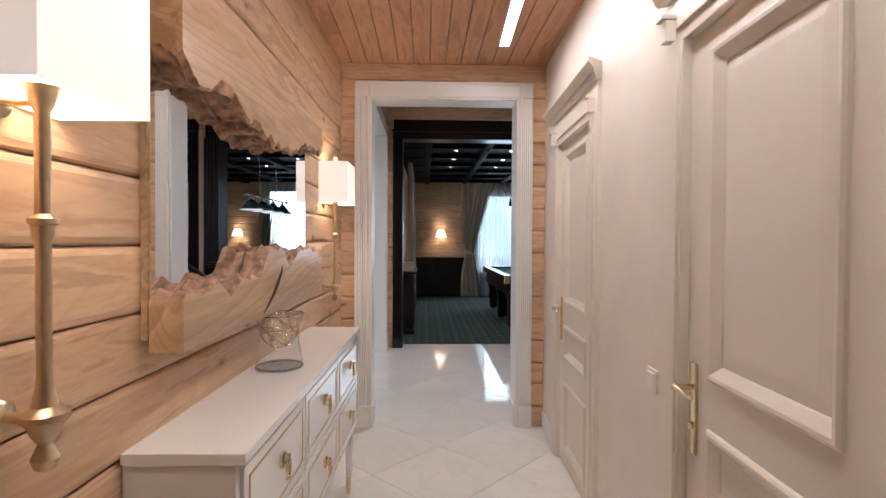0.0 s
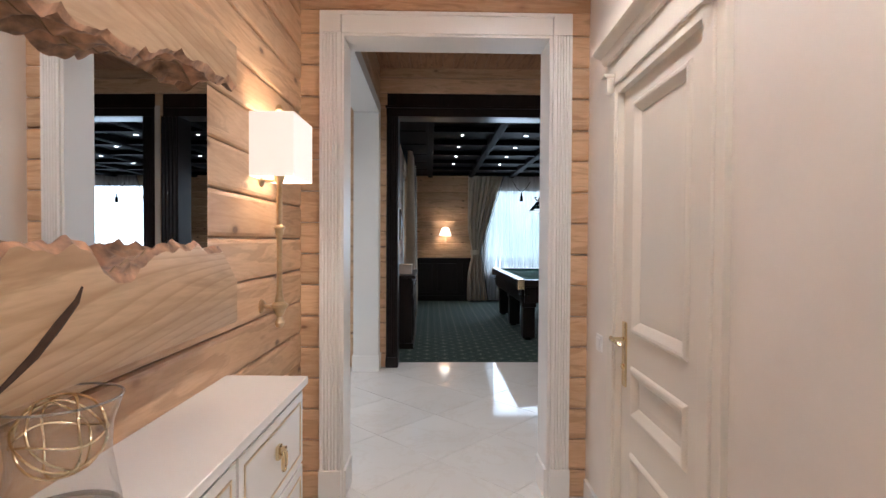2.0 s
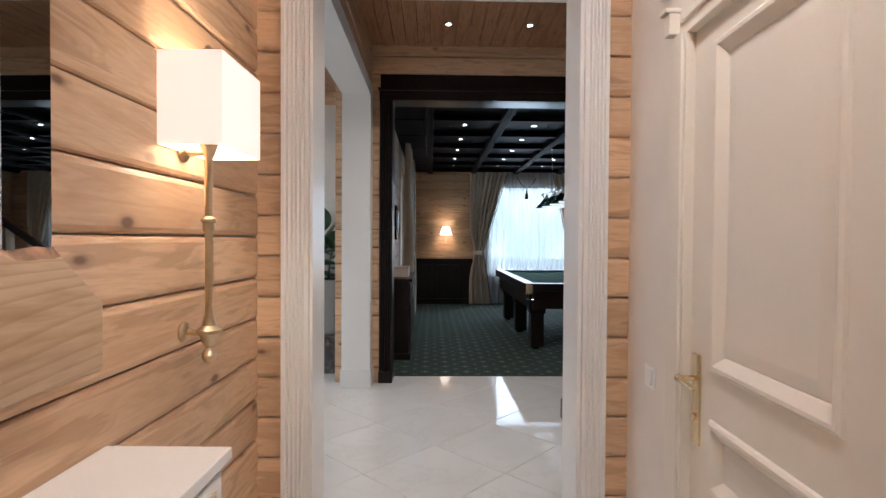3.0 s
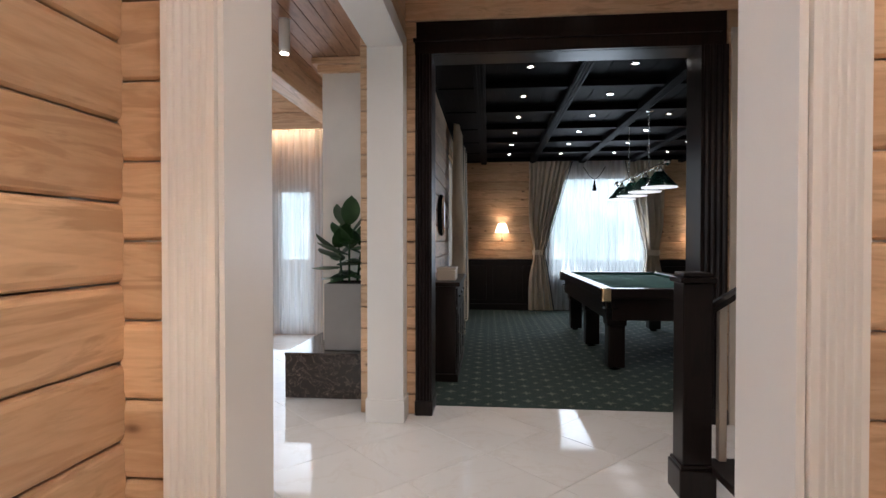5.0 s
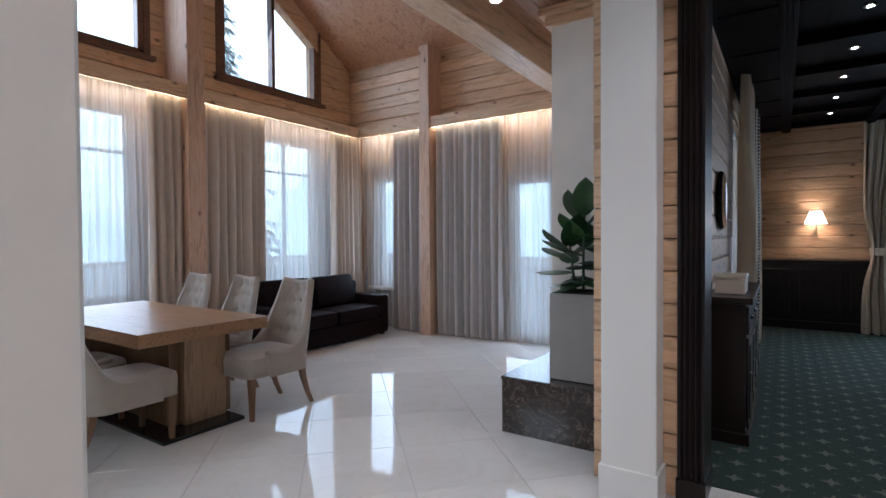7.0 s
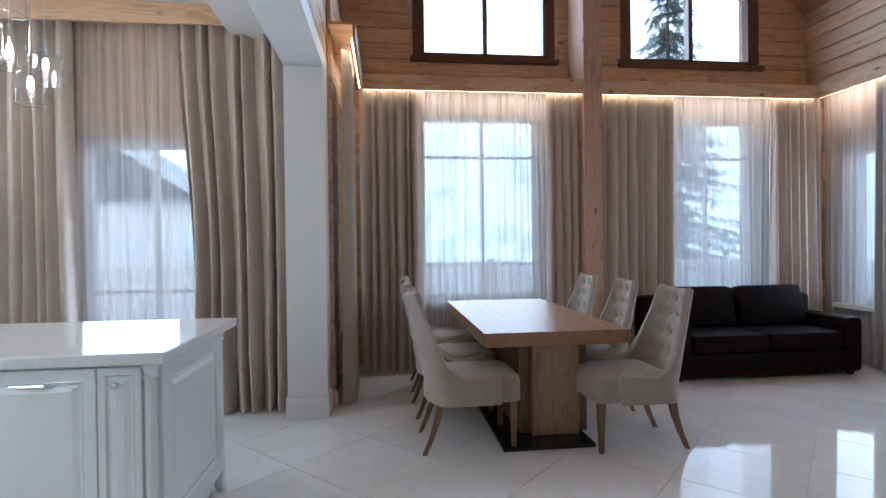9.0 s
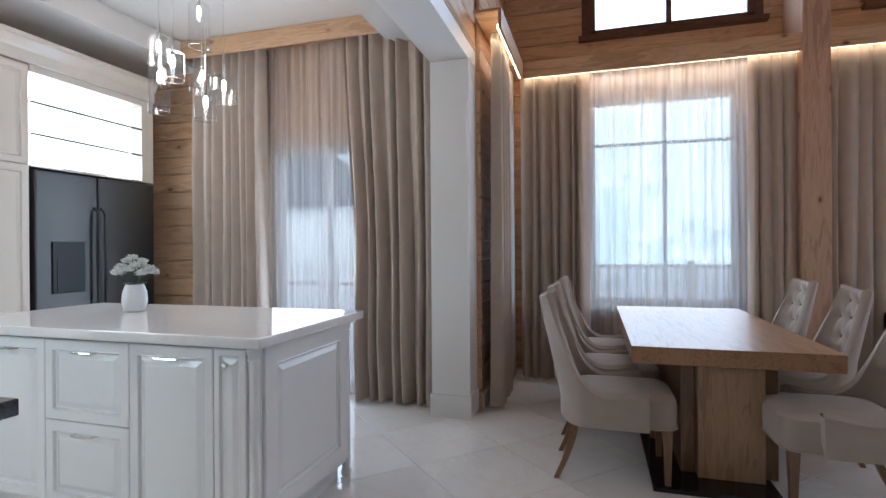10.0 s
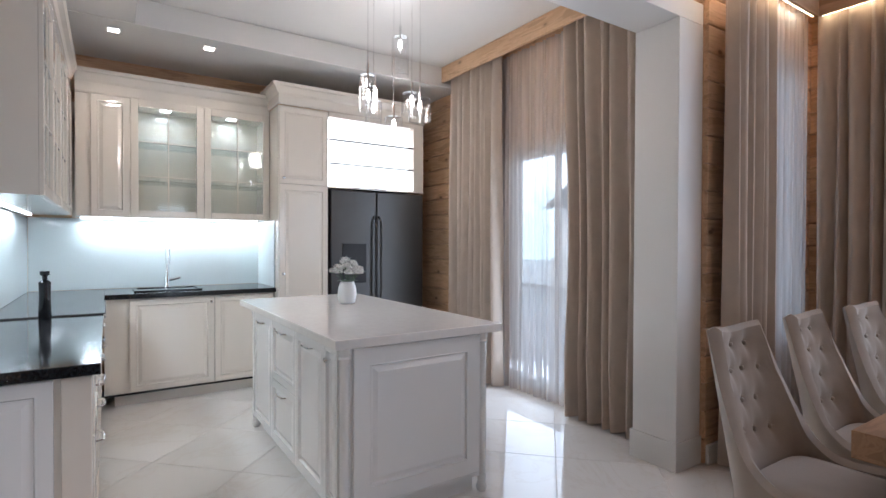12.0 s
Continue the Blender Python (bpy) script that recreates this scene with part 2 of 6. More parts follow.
WENGE = wood("dark_stained_wood", (0.010, 0.006, 0.005), (0.018, 0.010, 0.008), "Z", 0.30, False, 18.0, 0.15)
SLAB = wood("live_edge_slab", (0.45, 0.27, 0.13), (0.74, 0.51, 0.31), "Y", 0.4, False, 7.0, 0.25, figure=0.45)
BARK = plain("live_edge_bark", (0.36, 0.20, 0.115), 0.6, 0, 0.65, 26.0, 0.5, fine=70)
CRACK = plain("dark_crack", (0.05, 0.025, 0.014), 0.9, 0, 0.3, 30.0)
PLASTER = plain("wall_plaster", (0.77, 0.705, 0.635), 0.5, 0, 0.05, 3.0, 0.10, fine=22)
WHITE = plain("white_paint", (0.80, 0.78, 0.75), 0.35, 0, 0.015, 2.0)
DOORPAINT = plain("door_enamel", (0.76, 0.70, 0.61), 0.38, 0, 0.02, 2.0)
LACQUER = plain("white_lacquer", (0.82, 0.80, 0.77), 0.16, 0, 0.01, 2.0, coat=0.4)
CABINET = plain("kitchen_front", (0.78, 0.71, 0.62), 0.13, 0, 0.015, 2.0, coat=0.5)
ISLAND = plain("island_front", (0.80, 0.79, 0.77), 0.25, 0, 0.015, 2.0, coat=0.3)
QUARTZ = plain("quartz_top", (0.80, 0.77, 0.73), 0.10, 0, 0.03, 30.0)
STRETCH = plain("stretch_ceiling", (0.78, 0.76, 0.73), 0.12, 0, 0.01, 1.0)
TILE = marble("porcelain_tile", (0.82, 0.79, 0.75), (0.68, 0.62, 0.55), 0.05, 1.6, 0.35, 0.03)
GROUT = plain("grout", (0.60, 0.56, 0.51), 0.8, 0, 0.1, 20.0)
EMPERADOR = marble("dark_marble", (0.035, 0.024, 0.019), (0.34, 0.25, 0.19), 0.12, 8.0, 0.8, 0.011)
GRANITE = plain("black_granite", (0.014, 0.014, 0.015), 0.09, 0, 0.5, 90.0)
BRASS = plain("aged_brass", (0.66, 0.52, 0.34), 0.3, 1.0, 0.12, 30.0)
GOLD = plain("polished_brass", (0.80, 0.66, 0.42), 0.18, 1.0, 0.05, 30.0)
CHROME = plain("chrome", (0.80, 0.80, 0.80), 0.12, 1.0, 0.03, 20.0)
STEEL = plain("dark_steel", (0.10, 0.096, 0.092), 0.35, 0.85, 0.05, 3.0)
BLACK = plain("black_gloss", (0.008, 0.008, 0.009), 0.08, 0, 0.1, 5.0)
MATT_BLACK = plain("black_plastic", (0.012, 0.012, 0.013), 0.45, 0, 0.1, 5.0)
MIRROR = plain("mirror_silver", (0.86, 0.87, 0.87), 0.01, 1.0, 0.0)
DRAPE = cloth("curtain_cloth", (0.55, 0.455, 0.375), 0.8, 380, 0.06, 0.2)
DRAPE_GREY = cloth("grey_curtain_cloth", (0.48, 0.435, 0.41), 0.8, 380, 0.06, 0.2)
SATIN = cloth("satin_curtain", (0.78, 0.66, 0.51), 0.45, 300, 0.06, 0.1, 0.3)
LINEN = cloth("beige_linen", (0.40, 0.335, 0.28), 0.9, 420, 0.05, 0.4)
LEATHER = plain("dark_leather", (0.012, 0.006, 0.006), 0.6, 0, 0.25, 8.0, 0.25, fine=160)
LEATHER.node_tree.nodes["Principled BSDF"].inputs["Specular IOR Level"].default_value = 0.06
WENGE.node_tree.nodes["Principled BSDF"].inputs["Specular IOR Level"].default_value = 0.25
BAIZE = cloth("green_baize", (0.014, 0.088, 0.062), 0.95, 700, 0.05, 0.0)
SHEER = voile("sheer_curtain", (0.86, 0.89, 0.93), 0.35)
SHEER_THIN = voile("thin_sheer_curtain", (0.88, 0.88, 0.90), 0.56)
GLASS = sheet_glass("clear_glass", (0.96, 0.97, 0.97))
TUBE_GLASS = sheet_glass("tube_glass", (0.965, 0.97, 0.975), 0.9, 0.03)
FROST = sheet_glass("cabinet_glass", (0.93, 0.97, 0.97), 0.9, 0.05)
SHADE = glow("lamp_shade_linen", (1.0, 0.90, 0.79), 0.48)
SHADE_SMALL = glow("small_shade", (1.0, 0.86, 0.70), 2.6)
LINE = glow("line_light_glow", (1.0, 0.93, 0.86), 9.0)
PELMET = glow("pelmet_led", (1.0, 0.82, 0.52), 9.0)
DIFFUSER = glow("lit_diffuser", (0.95, 0.97, 1.0), 0.8)
BULB = glow("spot_glow", (1.0, 0.95, 0.88), 14.0)
NICHE = glow("backlit_panel", (0.97, 1.0, 1.0), 2.2)
LEDCOOL = glow("cool_led", (0.90, 0.98, 1.0), 7.0)
SPLASH = plain("glass_splashback", (0.62, 0.68, 0.68), 0.08, 0, 0.02, 2.0)
POT = plain("grey_planter", (0.30, 0.28, 0.265), 0.6, 0, 0.06, 5.0, 0.1)
LEAF = plain("leaf_green", (0.035, 0.085, 0.028), 0.35, 0, 0.3, 9.0)
SOIL = plain("soil", (0.03, 0.02, 0.015), 0.95, 0, 0.4, 40.0, 0.8)
CERAMIC = plain("white_ceramic", (0.82, 0.81, 0.80), 0.3, 0, 0.01, 3.0)
PETAL = plain("white_petal", (0.85, 0.84, 0.82), 0.6, 0, 0.03, 30.0)
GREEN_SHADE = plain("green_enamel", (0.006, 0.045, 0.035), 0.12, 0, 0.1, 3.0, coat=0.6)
IVORY = plain("ivory_paint", (0.62, 0.54, 0.45), 0.4, 0, 0.03, 3.0)
DARKCEIL = wood("dark_ceiling_wood", (0.004, 0.0035, 0.004), (0.010, 0.008, 0.009), "Y", 0.55, False, 14.0, 0.0)
DARKCEIL.node_tree.nodes["Principled BSDF"].inputs["Specular IOR Level"].default_value = 0.03
EDGE_GLASS = plain("glass_edge", (0.62, 0.64, 0.63), 0.06, 0, 0.02, 10.0)
EDGE_GLASS.node_tree.nodes["Principled BSDF"].inputs["Transmission Weight"].default_value = 0.75


def carpet_material():
    m, nt, b = nodes_of("green_carpet")
    tc = nt.nodes.new("ShaderNodeTexCoord")
    sep = nt.nodes.new("ShaderNodeSeparateXYZ")
    nt.links.new(tc.outputs["Object"], sep.inputs[0])

    def calc(op, a, c=None):
        n = nt.nodes.new("ShaderNodeMath")
        n.operation = op
        for s, val in zip(n.inputs, (a, c)):
            if val is None:
                continue
            if isinstance(val, bpy.types.NodeSocket):
                nt.links.new(val, s)
            else:
                s.default_value = val
        return n.outputs[0]

    def motif(pitch, size, shift):
        u = calc("ABSOLUTE", calc("SUBTRACT", calc("FRACT", calc("ADD", calc("DIVIDE", sep.outputs[0], pitch), shift)), 0.5))
        w = calc("ABSOLUTE", calc("SUBTRACT", calc("FRACT", calc("ADD", calc("DIVIDE", sep.outputs[1], pitch), shift)), 0.5))
        cross = calc("ADD", calc("MULTIPLY", calc("MINIMUM", u, w), 3.0), calc("MAXIMUM", u, w))
        return calc("LESS_THAN", cross, size)
    k = calc("MAXIMUM", motif(0.22, 0.26, 0.0), calc("MAXIMUM", motif(0.22, 0.18, 0.5), motif(0.11, 0.09, 0.25)))
    n = add(nt, "ShaderNodeTexNoise", Scale=240.0, Detail=3.0)
    nt.links.new(tc.outputs["Object"], n.inputs[0])
    g = ramp(nt, n.outputs[0], (0.3, (0.009, 0.022, 0.017)), (0.7, (0.023, 0.048, 0.037)))
    f = nt.nodes.new("ShaderNodeMath")
    f.operation = "MULTIPLY"
    nt.links.new(k, f.inputs[0])
    nt.links.new(n.outputs[0], f.inputs[1])
    nt.links.new(mixed(nt, f.outputs[0], g, (0.25, 0.26, 0.20)), b.inputs["Base Color"])
    b.inputs["Roughness"].default_value, b.inputs["Sheen Weight"].default_value = 0.95, 0.04
    bump(nt, b, n.outputs[0], 0.5, 0.006)
    return m


CARPET = carpet_material()

# ---- building helpers ----
def box(bm, x0, x1, y0, y1, z0, z1, r=0.0):
    """An upright box, with chamfered edges where r is given."""
    m = Matrix.Translation(((x0 + x1) / 2, (y0 + y1) / 2, (z0 + z1) / 2)) @ Matrix.Diagonal((abs(x1 - x0), abs(y1 - y0), abs(z1 - z0), 1))
    vs = bmesh.ops.create_cube(bm, size=1, matrix=m)["verts"]
    if r:
        es = list({e for v in vs for e in v.link_edges})
        bmesh.ops.bevel(bm, geom=es, offset=r, segments=2, affect="EDGES", profile=0.6)
    return bm


def mesh_from(name, bm, mat, smooth=False):
    me = bpy.data.meshes.new(name)
    bmesh.ops.recalc_face_normals(bm, faces=bm.faces)
    bm.to_mesh(me)
    bm.free()
    me.materials.append(mat)
    for p in me.polygons:
        p.use_smooth = smooth
    if smooth:
        me.set_sharp_from_angle(angle=radians(40))
    return me


def part(name, bm, mat, parent, label="", smooth=False):
    ob = new(name, mesh_from(name, bm, mat, smooth))
    ob.parent = parent
    if label:
        ob["label"] = label
    return ob


def thing(name, label, category, x=0, y=0, z=0, rz=0, group=""):
    """The Empty at a thing's base that carries its parts."""
    ob = new(name)
    ob.matrix_world = pose(x, y, z, 0, 0, rz)
    ob.empty_display_size = 0.1
    return tagged(ob, label, category, group)


def setting(name, bm, mat, label="", category=""):
    ob = new(name, mesh_from(name, bm, mat))
    return tagged(ob, label, category, kind="structure")


def boxes(*bs, r=0.0):
    bm = bmesh.new()
    for b in bs:
        box(bm, *b, r=r)
    return bm


def lathe(bm, rings, n=20, at=(0, 0, 0), closed=True):
    """A turned body from (radius, height) rings."""
    rows = []
    for r, z in rings:
        rows.append([bm.verts.new((at[0] + r * math.cos(2 * math.pi * i / n), at[1] + r * math.sin(2 * math.pi * i / n), at[2] + z)) for i in range(n)])
    for a, b in zip(rows, rows[1:]):
        for i in range(n):
            bm.faces.new((a[i], a[(i + 1) % n], b[(i + 1) % n], b[i]))
    if closed:
        bm.faces.new(rows[0][::-1])
        bm.faces.new(rows[-1])
    return bm


def tube(bm, pts, r, n=8, closed=False):
    """A round bar along points."""
    pts = [Vector(p) for p in pts]
    rows = []
    for i, p in enumerate(pts):
        a, b = pts[i - 1] if i or closed else p, pts[(i + 1) % len(pts)] if i + 1 < len(pts) or closed else p
        d = (b - a).normalized()
        side = d.cross(Vector((0, 0, 1)) if abs(d.z) < 0.9 else Vector((1, 0, 0))).normalized()
        up = side.cross(d)
        rr = r[i] if isinstance(r, (list, tuple)) else r
        rows.append([bm.verts.new(p + rr * (math.cos(2 * math.pi * k / n) * side + math.sin(2 * math.pi * k / n) * up)) for k in range(n)])
    for a, b in list(zip(rows, rows[1:])) + ([(rows[-1], rows[0])] if closed else []):
        for k in range(n):
            bm.faces.new((a[k], a[(k + 1) % n], b[(k + 1) % n], b[k]))
    if not closed:
        bm.faces.new(rows[0][::-1])
        bm.faces.new(rows[-1])
    return bm


def loft(bm, rings, cap=True):
    """Skin between closed rings of equal length."""
    rows = [[bm.verts.new(p) for p in ring] for ring in rings]
    n = len(rows[0])
    for a, b in zip(rows, rows[1:]):
        for i in range(n):
            bm.faces.new((a[i], a[(i + 1) % n], b[(i + 1) % n], b[i]))
    if cap:
        bm.faces.new(rows[0][::-1])
        bm.faces.new(rows[-1])
    return bm


PITCH, SEAM = 0.1675, 0.153


def spans(a0, a1, z0, z1, holes):
    """The parts of a strip a0..a1, z0..z1 that no hole takes."""
    out = [(a0, a1)]
    for h0, h1, hz0, hz1 in holes:
        if hz1 <= z0 + 0.02 or hz0 >= z1 - 0.02:
            continue
        nxt = []
        for p, q in out:
            if h1 <= p or h0 >= q:
                nxt.append((p, q))
                continue
            if h0 > p:
                nxt.append((p, h0))
            if h1 < q:
                nxt.append((h1, q))
        out = nxt
    return [(p, q) for p, q in out if q - p > 0.02]


def wall_body(name, axis, f0, f1, a0, a1, z0, z1, mat, holes=(), label=""):
    """A solid wall between f0 and f1, along x or y, with openings through it."""
    bm = bmesh.new()
    cuts = sorted({z0, z1, *[z for h in holes for z in h[2:4] if z0 < z < z1]})
    for c0, c1 in zip(cuts, cuts[1:]):
        for p, q in spans(a0, a1, c0, c1, holes):
            box(bm, *((p, q, f0, f1) if axis == "x" else (f0, f1, p, q)), c0, c1)
    return setting(name, bm, mat, label, "wall")


def log_planks(wall, axis, face, sign, a0, a1, z0, z1, mat, holes=(), depth=0.022, pitch=PITCH, top=None, shift=0.0):
    """Planks with chamfered edges on a wall's face, each an object of its own."""
    seam = SEAM + shift
    k = math.floor((z0 - seam) / pitch)
    while seam + k * pitch < z1 - 0.01:
        b, t = max(z0, seam + k * pitch), min(z1, seam + (k + 1) * pitch)
        k += 1
        if t - b < 0.02:
            continue
        for p, q in spans(a0, a1, b, t, holes):
            q1 = q
            if top:
                p, q1 = top(p, q, t)
                if q1 - p < 0.05:
                    continue
            g, c = 0.0022, 0.011
            prof = [(0, b + g), (depth - c, b + g), (depth - c * 0.3, b + g + c * 0.5), (depth, b + g + c * 1.6), (depth, t - g - c * 1.6), (depth - c * 0.3, t - g - c * 0.5), (depth - c, t - g), (0, t - g)]
            bm = bmesh.new()
            rings = []
            mid = (p + q1) / 2
            zc = (b + t) / 2
            for a in (p - mid, q1 - mid):
                rings.append([(a, sign * d, z - zc) if axis == "x" else (sign * d, a, z - zc) for d, z in prof])
            loft(bm, rings)
            ob = part("plank", bm, mat, wall)
            ob.location = (mid, face, zc) if axis == "x" else (face, mid, zc)


# ---- floors ----
def clip(poly, x0, x1, y0, y1):
    for axis, lim, s in ((0, x0, 1), (0, x1, -1), (1, y0, 1), (1, y1, -1)):
        out = []
        for i, p in enumerate(poly):
            q = poly[(i + 1) % len(poly)]
            a, b = s * (p[axis] - lim), s * (q[axis] - lim)
            if a >= 0:
                out.append(p)
            if a * b < 0:
                f = a / (a - b)
                out.append((p[0] + f * (q[0] - p[0]), p[1] + f * (q[1] - p[1])))
        poly = out
        if len(poly) < 3:
            return []
    return poly


ROOMS = ((-0.62, 1.1, -2.6, 4.1), (-4.5, -0.62, 0.95, 4.75), (-0.62, 4.6, 4.1, 7.2), (-5.75, -0.62, 4.75, 10.3), (-0.62, -0.30, 7.2, 10.3))
floor = setting("floor", boxes(*[(a, b, c, d, -0.12, -0.004) for a, b, c, d in ROOMS]), GROUT, "pale polished porcelain tile floor laid diagonally", "floor")


def lay_tiles():
    h, gap = 0.4243, 0.0022
    for i in range(-16, 14):
        for j in range(-20, 18):
            cx, cy = 0.2 + h * (i + j + 1), 6.3 + h * (i - j)
            if not (-6.2 < cx < 5 and -3 < cy < 10.8):
                continue
            r = h - gap
            for room in ROOMS:
                poly = clip([(cx - r, cy), (cx, cy - r), (cx + r, cy), (cx, cy + r)], *room)
                if len(poly) < 3:
                    continue
                mx, my = sum(p[0] for p in poly) / len(poly), sum(p[1] for p in poly) / len(poly)
                bm = bmesh.new()
                loft(bm, [[(x - mx, y - my, -0.01) for x, y in poly], [(x - mx, y - my, -0.001) for x, y in poly],
                          [((x - mx) * 0.997, (y - my) * 0.997, 0.0) for x, y in poly]])
                part("tile", bm, TILE, floor).location = (mx, my, 0)


carpet = setting("carpet", boxes((-0.32, 8.6, 7.2, 13.1, -0.1, 0.004)), CARPET, "dark green carpet with small pale motifs", "carpet")

# ---- corridor ----
wall_left = wall_body("wall_corridor_left", "y", -0.70, -0.665, 0.9, 4.12, 0, 2.9, PLASTER, (), "plastered back of the corridor wall")
lining = tagged(new("wall_corridor_logs"), "pale pine log wall of the corridor", "wall", kind="structure")
log_planks(lining, "y", -0.572, 1, -2.6, 4.118, 0.0, 2.74, PINE_Y, shift=0.08)
# this wall stands 1.5 degrees out of square
SKEW = Matrix.Translation((-0.54, 4.12, 0)) @ Matrix.Rotation(radians(-1.5), 4, "Z") @ Matrix.Translation((0.55, -4.12, 0))
lining.matrix_world = SKEW
# the facing wall runs 2.5 degrees out of square
SKEW_R = Matrix.Translation((1.0, 4.12, 0)) @ Matrix.Rotation(radians(-2.5), 4, "Z") @ Matrix.Translation((-1.0, -4.12, 0))
DOORS = ((2.805, 3.578), (1.038, 1.811))
wall_right = wall_body("wall_corridor_right", "y", 1.0, 1.14, -2.6, 4.14, 0, 2.9, PLASTER, [(a, b, 0, 2.05) for a, b in DOORS], "smooth cream plaster wall")
wall_right.matrix_world = SKEW_R
wall_back = wall_body("wall_corridor_back", "x", -2.75, -2.6, -1.0, 1.14, 0, 2.9, PLASTER, (), "plain cream plaster wall")
OPEN = (-0.325, 0.80, 0.0, 2.49)
wall_end = wall_body("wall_corridor_end", "x", 4.135, 4.29, -0.70, 1.14, 0, 3.3, WHITE, [OPEN], "pine log wall with a wide white-cased opening")
log_planks(wall_end, "x", 4.135, -1, -0.55, 1.0, 0, 2.74, PINE_X, [(-0.42, 0.89, 0, 2.60)], 0.02)


def fluted(x0, x1, yf, yb, z0, z1, n, depth):
    """An upright board whose front has n round flutes."""
    edge = 0.012
    pts = [(x0, yb), (x0, yf)]
    w = (x1 - x0 - 2 * edge) / n
    for i in range(n):
        a = x0 + edge + i * w
        for k in range(7):
            t = k / 6
            pts.append((a + w * (0.1 + 0.8 * t), yf + depth * math.sin(math.pi * t)))
    pts += [(x1, yf), (x1, yb)]
    bm = bmesh.new()
    loft(bm, [[(x, y, z) for x, y in pts] for z in (z0, z1)])
    return bm


def casing():
    """White fluted casing round the opening, with plain jambs."""
    top = tagged(new("opening_casing"), "white fluted door casing round the wide opening", "door casing", kind="structure")
    for x0, x1 in ((-0.437, -0.325), (0.80, 0.90)):
        part("fluted_upright", fluted(x0, x1, 4.088, 4.132, 0.17, 2.49, 5, 0.009), WHITE, top)
        part("plinth_block", boxes((x0 - 0.004, x1 + 0.004, 4.078, 4.132, 0.0, 0.17), r=0.004), WHITE, top)
        part("corner_block", boxes((x0, x1, 4.085, 4.132, 2.49, 2.605), r=0.004), WHITE, top)
        bm = boxes((x0, x1, 4.29, 4.335, 0.0, 2.60), r=0.004)
        box(bm, x0 + 0.02, x1 - 0.02, 4.335, 4.347, 0.0, 2.58, 0.004)
        part("back_upright", bm, WHITE, top)
    part("head_board", boxes((-0.323, 0.798, 4.095, 4.132, 2.492, 2.602), (-0.33, 0.80, 4.085, 4.100, 2.585, 2.605), r=0.003), WHITE, top)
    part("back_head_board", boxes((-0.323, 0.798, 4.29, 4.335, 2.492, 2.602), r=0.003), WHITE, top)
    for x0, x1 in ((-0.323, -0.311), (0.782, 0.798)):
        part("jamb_lining", boxes((x0, x1, 4.10, 4.33, 0.0, 2.478)), WHITE, top)
        part("jamb_skirting", boxes((x0 - (0 if x0 < 0 else 0.012), x1 + (0.012 if x0 < 0 else 0), 4.11, 4.32, 0.0, 0.16), r=0.004), WHITE, top)
    part("head_lining", boxes((-0.323, 0.798, 4.10, 4.33, 2.478, 2.490)), WHITE, top)


casing()


def plank_ceiling(name, x0, x1, y0, y1, z, mat, axis="y", w=0.115, th=0.05, label="warm wooden plank ceiling"):
    bm = bmesh.new()
    a, a1 = (x0, x1) if axis == "y" else (y0, y1)
    while a < a1 - 0.01:
        b = min(a + w, a1)
        d = 0.0
        box(bm, *((a + 0.002, b - 0.002, y0, y1) if axis == "y" else (x0, x1, a + 0.002, b - 0.002)), z + d, z + th, 0.004)
        a = b
    box(bm, x0, x1, y0, y1, z + th, z + th + 0.08)
    return setting(name, bm, mat, label, "ceiling")


plank_ceiling("ceiling_corridor", -0.80, 1.02, -2.6, 4.13, 2.735, CEDAR_Y)
trim = setting("trim_corridor", boxes((-0.55, 1.0, 4.095, 4.117, 2.70, 2.735), (-0.55, 1.0, 4.105, 4.117, 2.615, 2.70), r=0.003), PINE_X, "pine moulding under the ceiling", "trim")
line = thing("line_light", "slim white LED line recessed in the ceiling", "ceiling light", 0.54, 2.1, 2.70, -2.5)
part("diffuser", boxes((-0.03, 0.03, -1.52, 1.52, 0.0, 0.03)), LINE, line)
part("frame", boxes((-0.036, -0.031, -1.53, 1.53, -0.002, 0.034), (0.031, 0.036, -1.53, 1.53, -0.002, 0.034)), WHITE, line)
setting("baseboard_right", boxes((0.982, 1.0, 3.70, 4.085, 0, 0.12), (0.982, 1.0, 1.935, 2.685, 0, 0.12), (0.982, 1.0, -2.6, 0.915, 0, 0.12), r=0.004), WHITE, "white painted skirting", "baseboard").matrix_world = SKEW_R
setting("baseboard_left", boxes((-0.55, -0.53, -2.6, 4.08, 0, 0.10), r=0.004), WHITE, "white painted skirting", "baseboard").matrix_world = SKEW

# ---- hall ----
header = wall_body("wall_games_room", "x", 7.0, 7.2, -0.76, 8.75, 0, 3.35, WENGE, [(-0.21, 1.75, 0, 2.745), (2.14, 4.3, 0, 2.745)], "pine log wall with dark-framed openings to the games room")
log_planks(header, "x", 7.0, -1, -0.76, 4.7, 0, 3.3, PINE_X, [(-0.33, 1.94, 0, 2.855), (2.01, 4.4, 0, 2.855)], 0.03)


def dark_portal(x0, x1):
    p = tagged(new("opening_portal"), "dark-stained wooden portal round the games room opening", "door casing", kind="structure")
    for a, b in ((x0 - 0.125, x0), (x1, x1 + 0.19 if x1 < 2 else x1 + 0.12)):
        part("upright", fluted(a, b, 6.955, 7.23, 0.11, 2.745, 4, 0.012), WENGE, p)
        part("plinth_block", boxes((a - 0.006, b + 0.006, 6.945, 7.235, 0.0, 0.11), r=0.004), WENGE, p)
    part("head", boxes((x0 - 0.13, x1 + 0.13, 6.965, 7.23, 2.747, 2.84), (x0 - 0.14, x1 + 0.14, 6.94, 6.98, 2.835, 2.86), r=0.004), WENGE, p)
    return p


